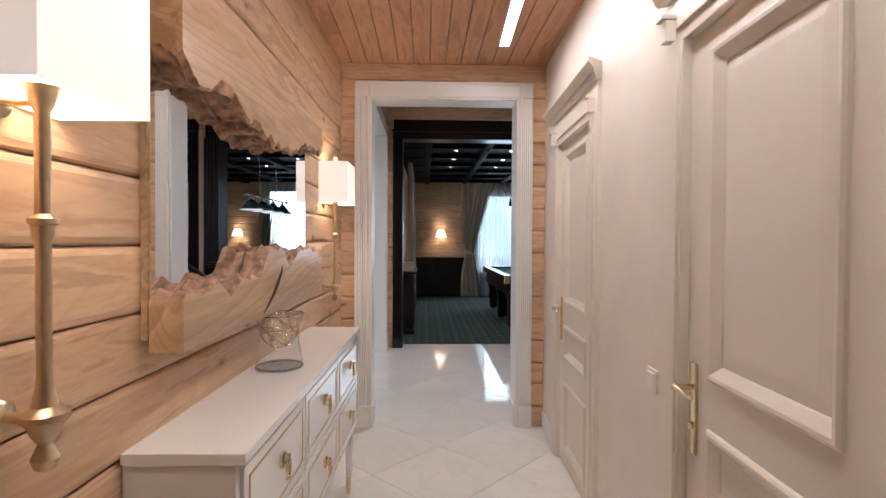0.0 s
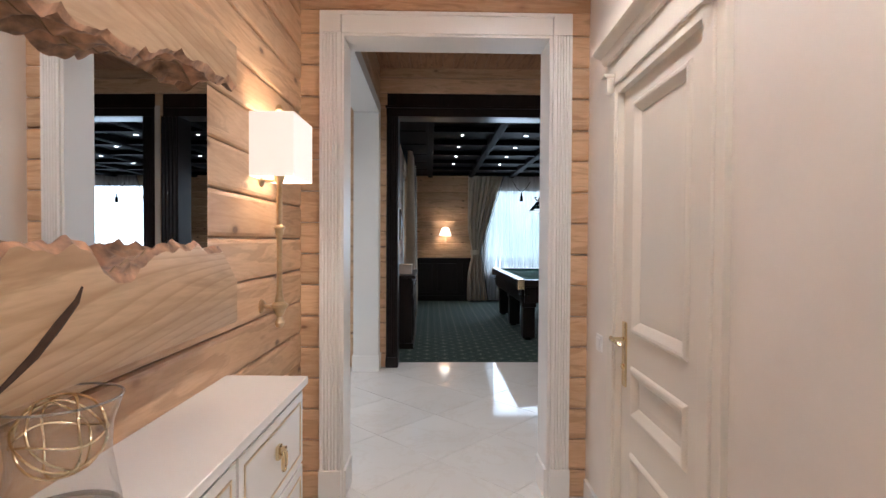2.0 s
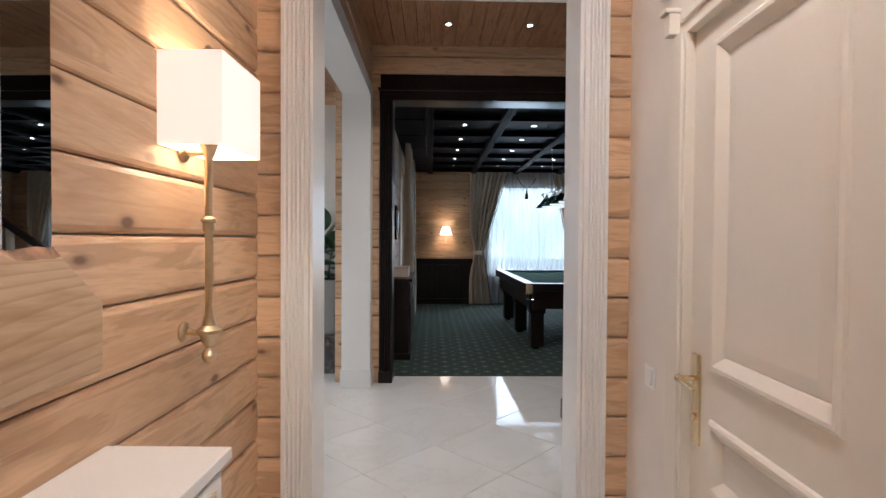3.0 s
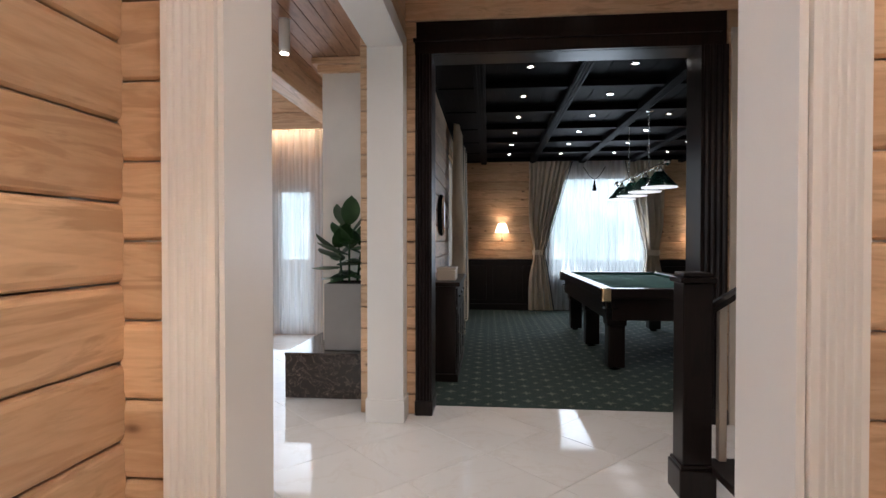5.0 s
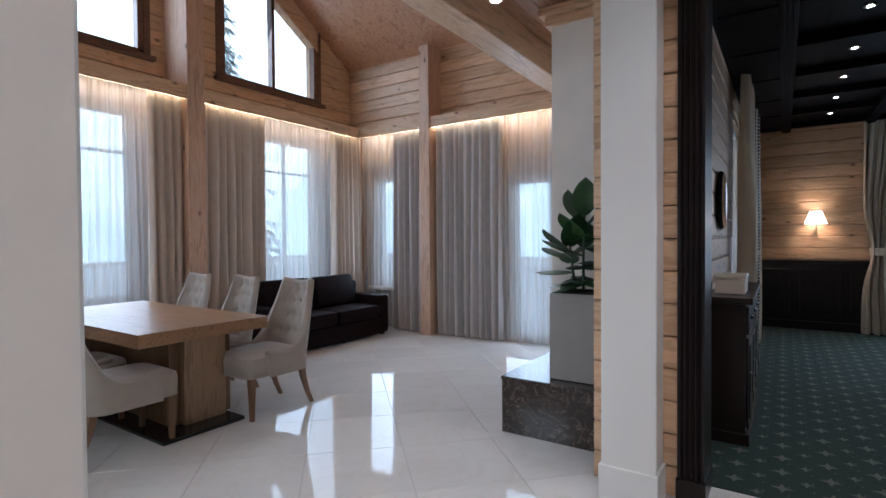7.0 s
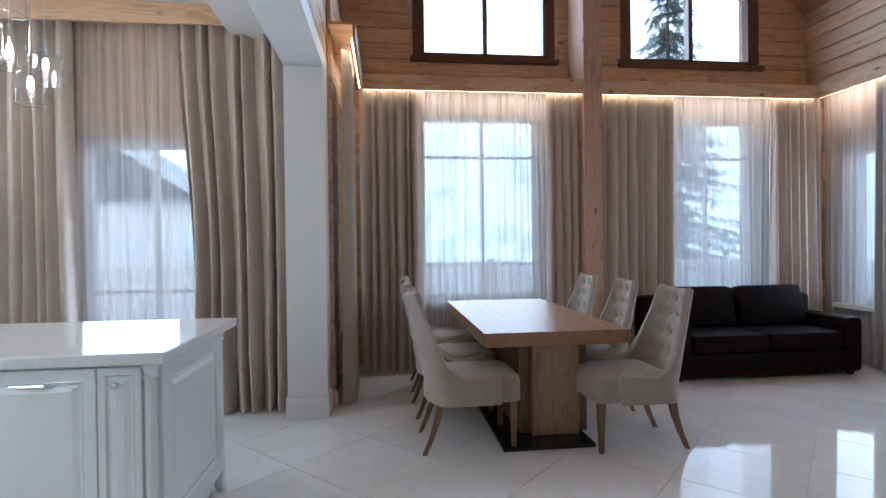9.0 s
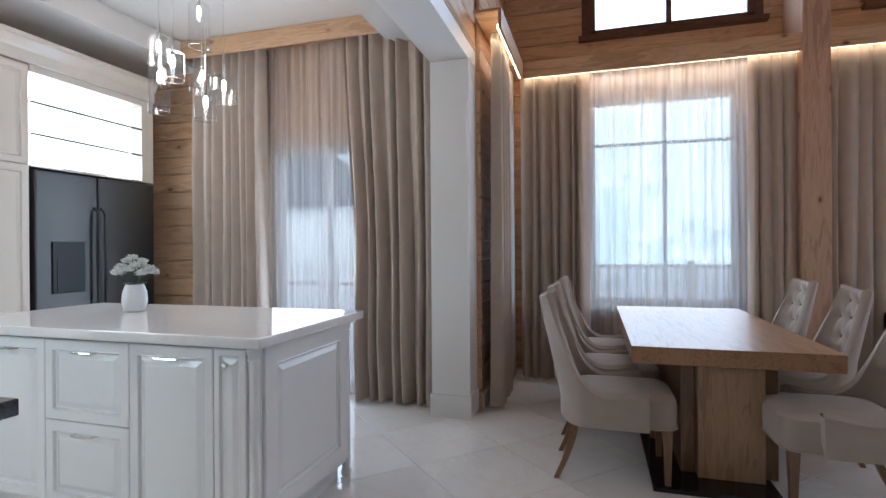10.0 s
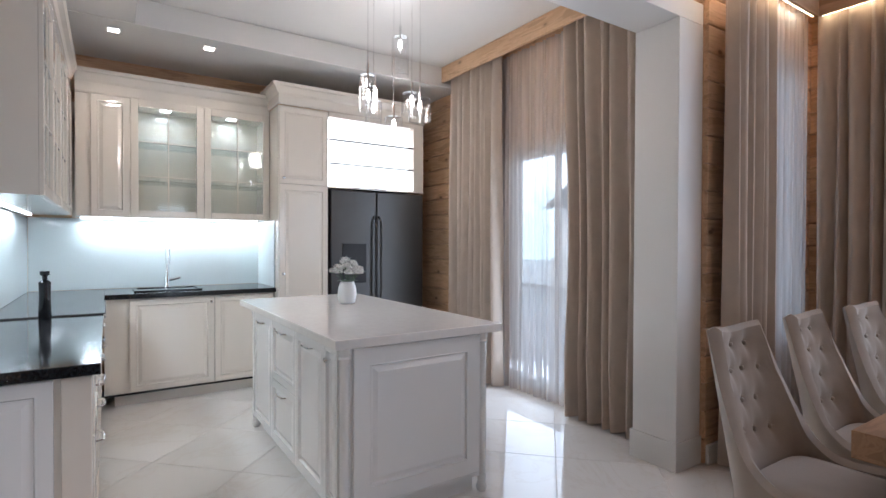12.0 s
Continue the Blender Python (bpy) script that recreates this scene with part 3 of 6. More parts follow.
dark_portal(-0.208, 1.748)
dark_portal(2.142, 4.28)
setting("pillar_strip", boxes((1.955, 2.005, 6.95, 6.972, 0, 2.86)), IVORY, "ivory strip between the dark portals", "trim")

pillar_hall = setting("pillar_hall", boxes((-0.665, -0.40, 6.78, 6.965, 0.0, 2.744), r=0.004), WHITE, "white square pillar with a plinth", "pillar")
part("plinth_block", boxes((-0.677, -0.388, 6.768, 6.969, 0, 0.17), r=0.005), WHITE, pillar_hall)
part("edge_bead", boxes((-0.415, -0.396, 6.776, 6.79, 0.17, 2.744), r=0.004), WHITE, pillar_hall)
beam_hall = setting("beam_hall", boxes((-0.665, -0.40, 4.35, 6.965, 2.746, 2.87), r=0.004), WHITE, "white boxed beam over the opening", "beam")
up_wall = wall_body("wall_over_beam", "y", -0.64, -0.43, 4.30, 6.96, 2.872, 3.35, PINE_Y, (), "pine log wall over the beam")
log_planks(up_wall, "y", -0.43, 1, 4.30, 6.96, 2.872, 3.3, PINE_Y)
plank_ceiling("ceiling_hall", -0.42, 4.7, 4.29, 6.97, 3.27, CEDAR_Y)
wall_body("wall_games_right", "y", 8.6, 8.75, 7.2, 13.3, 0, 3.4, PINE_Y, (), "plain pine wall")
wall_body("wall_hall_right", "y", 4.6, 4.75, 4.0, 7.0, 0, 3.4, PLASTER, (), "plain cream plaster wall")
wall_body("wall_hall_near", "x", 4.14, 4.29, 1.14, 4.75, 0, 3.4, PLASTER, (), "plain cream plaster wall")

# ---- kitchen shell ----
wk = wall_body("wall_kitchen_west", "y", -4.62, -4.43, 0.9, 4.5, 0, 3.3, PINE_Y, [(2.75, 3.75, 0.02, 2.2)], "pine log wall with a terrace door")
log_planks(wk, "y", -4.43, 1, 0.9, 4.45, 0, 3.1, PINE_Y, [(2.75, 3.75, 0.02, 2.2)])
ws = wall_body("wall_kitchen_south", "x", 0.82, 0.98, -4.62, -0.57, 0, 3.3, PINE_X, (), "pine log wall behind the kitchen units")
log_planks(ws, "x", 0.98, 1, -4.43, -0.7, 2.5, 3.1, PINE_X)
kpil = setting("pillar_kitchen", boxes((-4.30, -4.05, 4.42, 4.715, 0.0, 2.66), r=0.004), WHITE, "white square pillar with a plinth", "pillar")
part("plinth_block", boxes((-4.30, -4.036, 4.408, 4.727, 0, 0.17), r=0.005), WHITE, kpil)
part("edge_bead", boxes((-4.066, -4.046, 4.70, 4.719, 0.17, 2.66), r=0.004), WHITE, kpil)
beam_k = setting("beam_kitchen", boxes((-4.30, -0.667, 4.42, 4.715, 2.662, 2.79), r=0.004), WHITE, "white boxed beam over the kitchen opening", "beam")
wb = wall_body("wall_over_kitchen", "x", 4.44, 4.70, -5.85, -0.43, 2.792, 6.2, PINE_X, (), "pine log wall over the kitchen opening")
log_planks(wb, "x", 4.70, 1, -4.30, -1.84, 2.80, 4.2, PINE_X, (), 0.015)
SH = [(-5.52, -4.92, 0.70, 2.60)]
stub = wall_body("wall_stub", "x", 4.46, 4.72, -5.72, -4.30, 0, 2.79, PINE_X, SH, "pine log wall end beside the pillar")
log_planks(stub, "x", 4.72, 1, -5.7, -4.30, 0, 3.6, PINE_X, SH, 0.03)
part("skirting", boxes((-4.9, -4.30, 4.752, 4.77, 0, 0.12), r=0.004), WHITE, stub)

ceil_k = setting("ceiling_kitchen", boxes((-4.43, -0.57, 0.9, 4.45, 3.16, 3.26)), STRETCH, "glossy white stretch ceiling with a lower rim", "ceiling")
for nm, b in (("ceiling_rim_back", (-4.43, -0.70, 0.98, 2.0, 2.96, 3.157)), ("ceiling_rim_side", (-1.45, -0.70, 2.003, 4.42, 2.962, 3.157)), ("ceiling_rim_front", (-4.43, -1.453, 3.98, 4.42, 2.962, 3.157))):
    setting(nm, boxes(b, r=0.004), STRETCH, "white dropped ceiling rim", "ceiling")

# ---- living room shell ----
RIDGE = 7.45


def roof_z(y):
    return 5.75 - abs(y - RIDGE) * 0.63


GW = [(5.55, 7.03, 3.36, 4.75), (7.93, 9.52, 3.36, 4.75)]
LW = [(5.55, 6.90, 0.70, 2.74), (8.35, 9.52, 0.70, 2.74)]
gable = wall_body("wall_gable", "y", -5.95, -5.722, 4.44, 10.35, 0, 5.9, PINE_Y, GW + LW, "pine log gable wall with tall windows")
log_planks(gable, "y", -5.722, 1, 4.72, 10.2, 0, 5.9, PINE_Y, GW + LW, top=lambda p, q, t: (max(p, RIDGE - (5.75 - t) / 0.63 - 0.1), min(q, RIDGE + (5.75 - t) / 0.63 + 0.1)))
EH = [(-5.15, -4.72, 0.62, 2.28), (-2.87, -2.25, 0.02, 2.13)]
we = wall_body("wall_east", "x", 10.222, 10.42, -5.95, -0.465, 0, 4.1, PINE_X, EH, "pine log wall with a window and a terrace door")
log_planks(we, "x", 10.222, -1, -5.7, -0.65, 0, 4.05, PINE_X, EH)
wall_games = wall_body("wall_games_left", "y", -0.46, -0.345, 7.2, 13.3, 0, 3.3, PINE_Y, [(10.2, 11.6, 0.5, 2.6)], "pine log wall of the games room")
log_planks(wall_games, "y", -0.345, 1, 7.2, 13.1, 0.9, 3.1, PINE_Y, [(10.2, 11.6, 0.5, 2.6)])
wall_body("wall_behind_fireplace", "y", -0.64, -0.47, 7.2, 10.3, 0, 3.2, PLASTER, (), "plain cream plaster wall")


def roof():
    bm = bmesh.new()
    for s, y1 in ((-1, 4.40), (1, 10.5)):
        ys = RIDGE
        n = 22
        for i in range(n):
            a = ys + (y1 - ys) * i / n
            b = ys + (y1 - ys) * (i + 0.985) / n
            za, zb = roof_z(a), roof_z(b)
            loft(bm, [[(x, a, za), (x, b, zb), (x, b, zb + 0.05), (x, a, za + 0.05)] for x in (-5.9, -1.6)])
        loft(bm, [[(x, ys, roof_z(ys) + 0.05), (x, y1, roof_z(y1) + 0.05), (x, y1, roof_z(y1) + 0.2), (x, ys, roof_z(ys) + 0.2)] for x in (-6.0, -1.6)])
    setting("ceiling_roof", bm, CEDAR_Y, "sloping wooden plank ceiling", "ceiling")


roof()
wl = wall_body("wall_over_lounge_beam", "y", -1.80, -1.64, 4.70, 10.3, 3.06, 6.0, PINE_Y, (), "pine log wall above the lounge beam")
log_planks(wl, "y", -1.80, -1, 4.72, 10.2, 3.06, 5.9, PINE_Y, top=lambda p, q, t: (max(p, RIDGE - (5.75 - t) / 0.63 - 0.1), min(q, RIDGE + (5.75 - t) / 0.63 + 0.1)))
setting("beam_lounge", boxes((-1.86, -1.64, 4.72, 10.2, 2.80, 3.055), r=0.01), PINE_Y, "thick squared pine beam", "beam")
plank_ceiling("ceiling_lounge", -1.64, -0.44, 4.72, 10.22, 3.05, CEDAR_Y)
setting("post_gable", boxes((-5.70, -5.24, 7.24, 7.44, 0, 5.7), r=0.008), PINE_Z, "upright squared pine post", "post")
setting("post_east", boxes((-4.105, -3.94, 9.90, 10.2, 0, 4.0), r=0.008), PINE_Z, "upright squared pine post", "post")

# pelmet boards that hide the light strips
for nm, b in (("pelmet_gable", (-5.285, -5.262, 4.96, 9.93, 2.87, 3.02)), ("pelmet_east", (-5.262, -1.87, 9.93, 9.953, 2.87, 3.02)), ("pelmet_west", (-5.262, -4.09, 4.935, 4.958, 2.87, 3.02))):
    setting(nm, boxes(b, r=0.003), PINE_Y if "gable" in nm else PINE_X, "pine pelmet board over the curtains", "pelmet")
for nm, b in (("led_strip_gable", (-5.295, -5.287, 4.97, 9.92, 2.872, 2.90)), ("led_strip_east", (-5.25, -1.88, 9.955, 9.963, 2.872, 2.90)), ("led_strip_west", (-5.25, -4.10, 4.925, 4.933, 2.872, 2.90))):
    setting(nm, boxes(b), PELMET, "warm LED strip behind the pelmet", "light strip")
setting("pelmet_top", boxes((-5.70, -5.287, 4.75, 10.2, 3.0, 3.02), (-5.26, -1.87, 9.955, 10.2, 3.0, 3.02), (-5.26, -4.09, 4.75, 4.933, 3.0, 3.02)), PINE_Y, "pine board closing the pelmet", "pelmet")
setting("pelmet_kitchen", boxes((-4.20, -4.175, 2.0, 4.41, 3.0, 3.157), (-4.43, -4.175, 1.98, 2.0, 3.0, 3.157), r=0.003), PINE_Y, "pine pelmet board over the curtains", "pelmet")

# ---- games room shell ----
FH = [(1.38, 3.24, 0.62, 2.60), (5.75, 7.65, 0.62, 2.60)]
far = wall_body("wall_games_far", "x", 13.122, 13.3, -0.46, 8.75, 0, 3.3, PINE_X, FH, "pine log wall with a window")
log_planks(far, "x", 13.122, -1, -0.33, 8.6, 0.98, 3.1, PINE_X, FH)


def wainscot():
    w = tagged(new("wainscot"), "dark-stained panelled wainscot", "wall panelling", kind="structure")
    for a, b in ((-0.33, 1.40), (3.40, 5.70), (7.70, 8.6)):
        bm = boxes((a, b, 13.08, 13.12, 0, 0.95), (a, b, 13.05, 13.12, 0.95, 0.985), (a, b, 13.06, 13.10, 0.0, 0.12), r=0.004)
        n = max(1, round((b - a) / 0.55))
        for i in range(n):
            p, q = a + (b - a) * i / n + 0.06, a + (b - a) * (i + 1) / n - 0.06
            box(bm, p, q, 13.068, 13.084, 0.20, 0.86, 0.006)
        part("panel", bm, WENGE, w)
    for a in (1.40, 5.70):
        part("panel", boxes((a, a + 2.0, 13.08, 13.12, 0, 0.60), r=0.004), WENGE, w)
    part("panel", boxes((-0.34, -0.29, 7.24, 13.08, 0, 0.9), (-0.34, -0.275, 7.24, 13.08, 0.9, 0.93), r=0.004), WENGE, w)


wainscot()


def coffered_ceiling():
    z = 2.92
    bm = boxes((-0.46, 8.75, 7.2, 13.3, z, z + 0.1))
    xs = [0.135 + 0.925 * k for k in range(10)]
    ys = [7.34, 8.28, 9.22, 10.155, 11.08, 12.0, 12.9]
    for x in xs:
        box(bm, x - 0.055, x + 0.055, 7.22, 13.1, z - 0.09, z - 0.002, 0.008)
        for d in (-0.03, 0.0, 0.03):
            box(bm, x + d - 0.008, x + d + 0.008, 7.23, 13.1, z - 0.098, z - 0.088, 0.003)
    for y in ys:
        for xa, xb in zip([-0.34] + xs, xs + [8.6]):
            box(bm, xa + 0.055, xb - 0.055, y - 0.05, y + 0.05, z - 0.07, z - 0.003, 0.008)
    for x in [a + 0.4625 for a in xs[:-1]]:
        for d in (-0.2, 0.0, 0.2):
            box(bm, x + d - 0.006, x + d + 0.006, 7.22, 13.1, z - 0.008, z - 0.002)
    box(bm, -0.34, 0.11, 7.22, 13.1, z - 0.06, z - 0.004, 0.006)
    setting("ceiling_games", bm, DARKCEIL, "dark-stained coffered wooden ceiling", "ceiling")


coffered_ceiling()


# ---- corridor things ----
def live_slab(bm, y0, y1, flat_z, height, depth, seed, down):
    """A thick slab with one straight and one ragged natural edge; the ragged face gets the second material."""
    n, m, rows = 300, 9, []
    s = -1 if down else 1
    for i in range(n + 1):
        y = y0 + (y1 - y0) * i / n
        h = height(i / n)
        wob = y * 6.5 + 1.5 * noise.noise((y * 3.1, seed, 2)) + 0.35 * noise.noise((y * 9, seed, 6))
        lobe = abs(math.sin(math.pi * wob)) ** 0.8 * (0.75 + 0.8 * noise.noise((y * 5, seed, 11)))
        soft = 1 - min(1, abs(height(min(1, i / n + 0.02)) - height(max(0, i / n - 0.02))) * 12)
        j1 = (0.024 * lobe if down else 0.016 * (1 - lobe)) * (0.35 + 0.65 * soft) + noise.noise((y * 23, seed, 3)) * 0.007 + noise.noise((y * 60, seed, 1)) * 0.003 - 0.012
        j2 = noise.noise((y * 9, seed, 7)) * 0.040 + noise.noise((y * 31, seed, 9)) * 0.016
        e1, e2 = h + j1, h * 0.88 + j2
        cut = 0.010 + 0.035 * max(0, noise.noise((y * 6, seed, 4)) + 0.2)
        back = 0.006 + 0.022 * max(0, noise.noise((y * 19, seed, 8)) + 0.3)
        ring = [(0, 0.0), (depth - 0.005, 0.0), (depth, 0.006), (depth, e1 - cut - 0.004), (depth, e1 - cut), (depth - back * 0.7, e1 - cut * 0.45), (depth - back, e1 - 0.002)]
        for k in range(1, m):
            t = k / m
            bub = 0.020 * abs(noise.noise((y * 17, seed + t * 1.6, 5))) + 0.008 * noise.noise((y * 45, seed + t * 4, 6))
            ring.append(((depth - back) * (1 - t), e1 + (e2 - e1) * t - 0.018 * math.sin(math.pi * t) + bub * math.sin(math.pi * t) * 1.1))
        ring.append((0, e2))
        rows.append([bm.verts.new((x, y, flat_z + s * z)) for x, z in ring])
    c = len(rows[0])
    for a, b in zip(rows, rows[1:]):
        for k in range(c):
            f = bm.faces.new((a[k], a[(k + 1) % c], b[(k + 1) % c], b[k]))
            f.material_index = 1 if 4 <= k < c - 1 else 0
    bm.faces.new(rows[0][::-1])
    bm.faces.new(rows[-1])


def outline(u, *pts):
    for (a, p), (b, q) in zip(pts, pts[1:]):
        if u <= b:
            return p + (q - p) * (u - a) / (b - a)
    return pts[-1][1]


mirror = thing("wall_mirror", "large wall mirror in a live-edge wooden slab frame", "mirror", -0.549, 2.268, 1.14)
part("backing_board", boxes((0.0, 0.016, -0.73, 0.73, 0.03, 0.85)), SLAB, mirror)
part("mirror_glass", boxes((0.018, 0.022, -0.725, 0.725, 0.05, 0.83)), MIRROR, mirror, "clear silvered mirror glass")
UPPER = ((0, 0.148), (0.05, 0.205), (0.13, 0.175), (0.20, 0.172), (0.29, 0.21), (0.40, 0.22), (0.50, 0.235), (0.68, 0.215), (0.73, 0.158), (1, 0.144))
LOWER = ((0, 0.150), (0.04, 0.17), (0.08, 0.149), (0.13, 0.175), (0.19, 0.148), (0.24, 0.18), (0.30, 0.158), (0.37, 0.172), (0.43, 0.258), (0.55, 0.266), (0.60, 0.205), (0.64, 0.20), (0.69, 0.24), (0.76, 0.262), (0.93, 0.25), (0.985, 0.165), (1, 0.15))
for nm, fz, pts, dn, sd in (("upper_slab", 0.87, UPPER, True, 2.3), ("lower_slab", 0.0, LOWER, False, 8.1)):
    bm = bmesh.new()
    live_slab(bm, -0.738, 0.738, fz, lambda u: outline(u, *pts), 0.085, sd, dn)
    ob = part(nm, bm, SLAB, mirror, "live-edge timber slab with a ragged bark edge", True)
    ob.location.x = 0.024
    ob.data.materials.append(BARK)
crack = bmesh.new()
tube(crack, [(0.108, -0.165, 0.015), (0.108, -0.11, 0.045), (0.108, -0.06, 0.075), (0.108, -0.01, 0.115), (0.108, 0.035, 0.15), (0.108, 0.05, 0.175)], [0.002, 0.006, 0.009, 0.010, 0.007, 0.003], 6)
part("crack", crack, CRACK, mirror, "dark drying crack in the slab", True)

console = thing("console_table", "white lacquered console chest with six brass-ringed drawers", "console", -0.548, 2.313, 0)
skewed = [mirror, console]
part("body", boxes((0, 0.265, -0.855, 0.855, 0.36, 0.895), r=0.003), LACQUER, console)
part("top", boxes((0, 0.288, -0.863, 0.863, 0.897, 0.925), r=0.003), LACQUER, console)


def pull(bm_plate, bm_ring, x, y, z):
    box(bm_plate, x, x + 0.012, y - 0.016, y + 0.016, z - 0.018, z + 0.022, 0.003)
    box(bm_plate, x + 0.010, x + 0.028, y - 0.011, y + 0.011, z + 0.002, z + 0.018, 0.004)
    pts = [(x + 0.022, y + 0.017 * math.sin(a) * (1.0), z - 0.022 - 0.030 * math.cos(a)) for a in [2 * math.pi * i / 14 for i in range(14)]]
    tube(bm_ring, pts, 0.0055, 7, True)


for c in range(3):
    for r in range(2):
        y0, z0 = -0.835 + c * 0.562, 0.385 + r * 0.253
        d = part("drawer", boxes((0.266, 0.276, y0, y0 + 0.546, z0, z0 + 0.243), r=0.002), LACQUER, console)
        e = bmesh.new()
        a, b, p, q = y0 + 0.03, y0 + 0.516, z0 + 0.03, z0 + 0.213
        for bx in ((a, b, p, p + 0.006), (a, b, q - 0.006, q), (a, a + 0.006, p + 0.006, q - 0.006), (b - 0.006, b, p + 0.006, q - 0.006)):
            box(e, 0.276, 0.279, *bx)
        part("inlay", e, BRASS, d, "thin bronze inlay line")
        bp, br = bmesh.new(), bmesh.new()
        pull(bp, br, 0.277, (a + b) / 2, (p + q) / 2 + 0.02)
        part("pull_plate", bp, GOLD, d, "brass drawer plate")
        part("pull_ring", br, GOLD, d, "brass oval ring", True)
for y in (-0.80, 0.80):
    for x in (0.04, 0.235):
        bm = bmesh.new()
        loft(bm, [[(x + s * w, y + t * w, z) for s, t in ((-1, -1), (1, -1), (1, 1), (-1, 1))] for w, z in ((0.012, 0.10), (0.021, 0.36))])
        leg = part("leg", bm, LACQUER, console)
        bm = bmesh.new()
        loft(bm, [[(x + s * w, y + t * w, z) for s, t in ((-1, -1), (1, -1), (1, 1), (-1, 1))] for w, z in ((0.010, 0.0), (0.013, 0.10))])
        part("ferrule", bm, GOLD, leg, "brass leg ferrule")


def sconce():
    s = thing("wall_sconce", "brass wall sconce with a white box shade, lit", "wall lamp", -0.55, 3.52, 1.03, group="corridor sconces")
    bm = bmesh.new()
    lathe(bm, [(0.004, 0.0), (0.016, 0.008), (0.021, 0.024), (0.014, 0.040), (0.010, 0.048), (0.020, 0.062), (0.026, 0.080), (0.036, 0.090), (0.036, 0.100), (0.020, 0.112), (0.014, 0.14),
               (0.0115, 0.16), (0.0115, 0.385), (0.017, 0.392), (0.017, 0.412), (0.022, 0.416), (0.022, 0.424), (0.012, 0.432), (0.0115, 0.60), (0.016, 0.61), (0.024, 0.635), (0.028, 0.642), (0.012, 0.655), (0.010, 0.72)], 18, (0.078, 0, 0))
    part("stem", bm, BRASS, s, "turned brass stem", True)
    for z in (0.092, 0.62):
        bm = bmesh.new()
        tube(bm, [(0.0, 0, z), (0.006, 0, z), (0.012, 0, z), (0.016, 0, z), (0.04, 0, z - 0.003), (0.075, 0, z)], [0.030, 0.030, 0.024, 0.010, 0.009, 0.010], 16)
        part("bracket", bm, BRASS, s, "brass wall bracket", True)
    w, d, z0, z1 = 0.138, 0.10, 0.618, 0.868
    bm = bmesh.new()
    xa, xb = 0.078 - d + 0.026, 0.078 + d

    def square(i, z):
        return [(xa + i, -w + i, z), (xb - i, -w + i, z), (xb - i, w - i, z), (xa + i, w - i, z)]
    loft(bm, [square(0, z0), square(0, z1), square(0.003, z1), square(0.003, z0), square(0, z0)], False)
    bmesh.ops.remove_doubles(bm, verts=bm.verts, dist=0.0001)
    sh = part("shade", bm, SHADE, s, "white linen box shade")
    bm = bmesh.new()
    lathe(bm, [(0.004, 0.72), (0.004, 0.87), (0.016, 0.876), (0.008, 0.886), (0.018, 0.906), (0.012, 0.922), (0.003, 0.93)], 14, (0.078, 0, 0))
    part("finial", bm, BRASS, s, "brass finial", True)
    return s


s0 = sconce()
skewed += [s0, copy_thing(s0, pose(-0.55, 1.13, 1.03))]


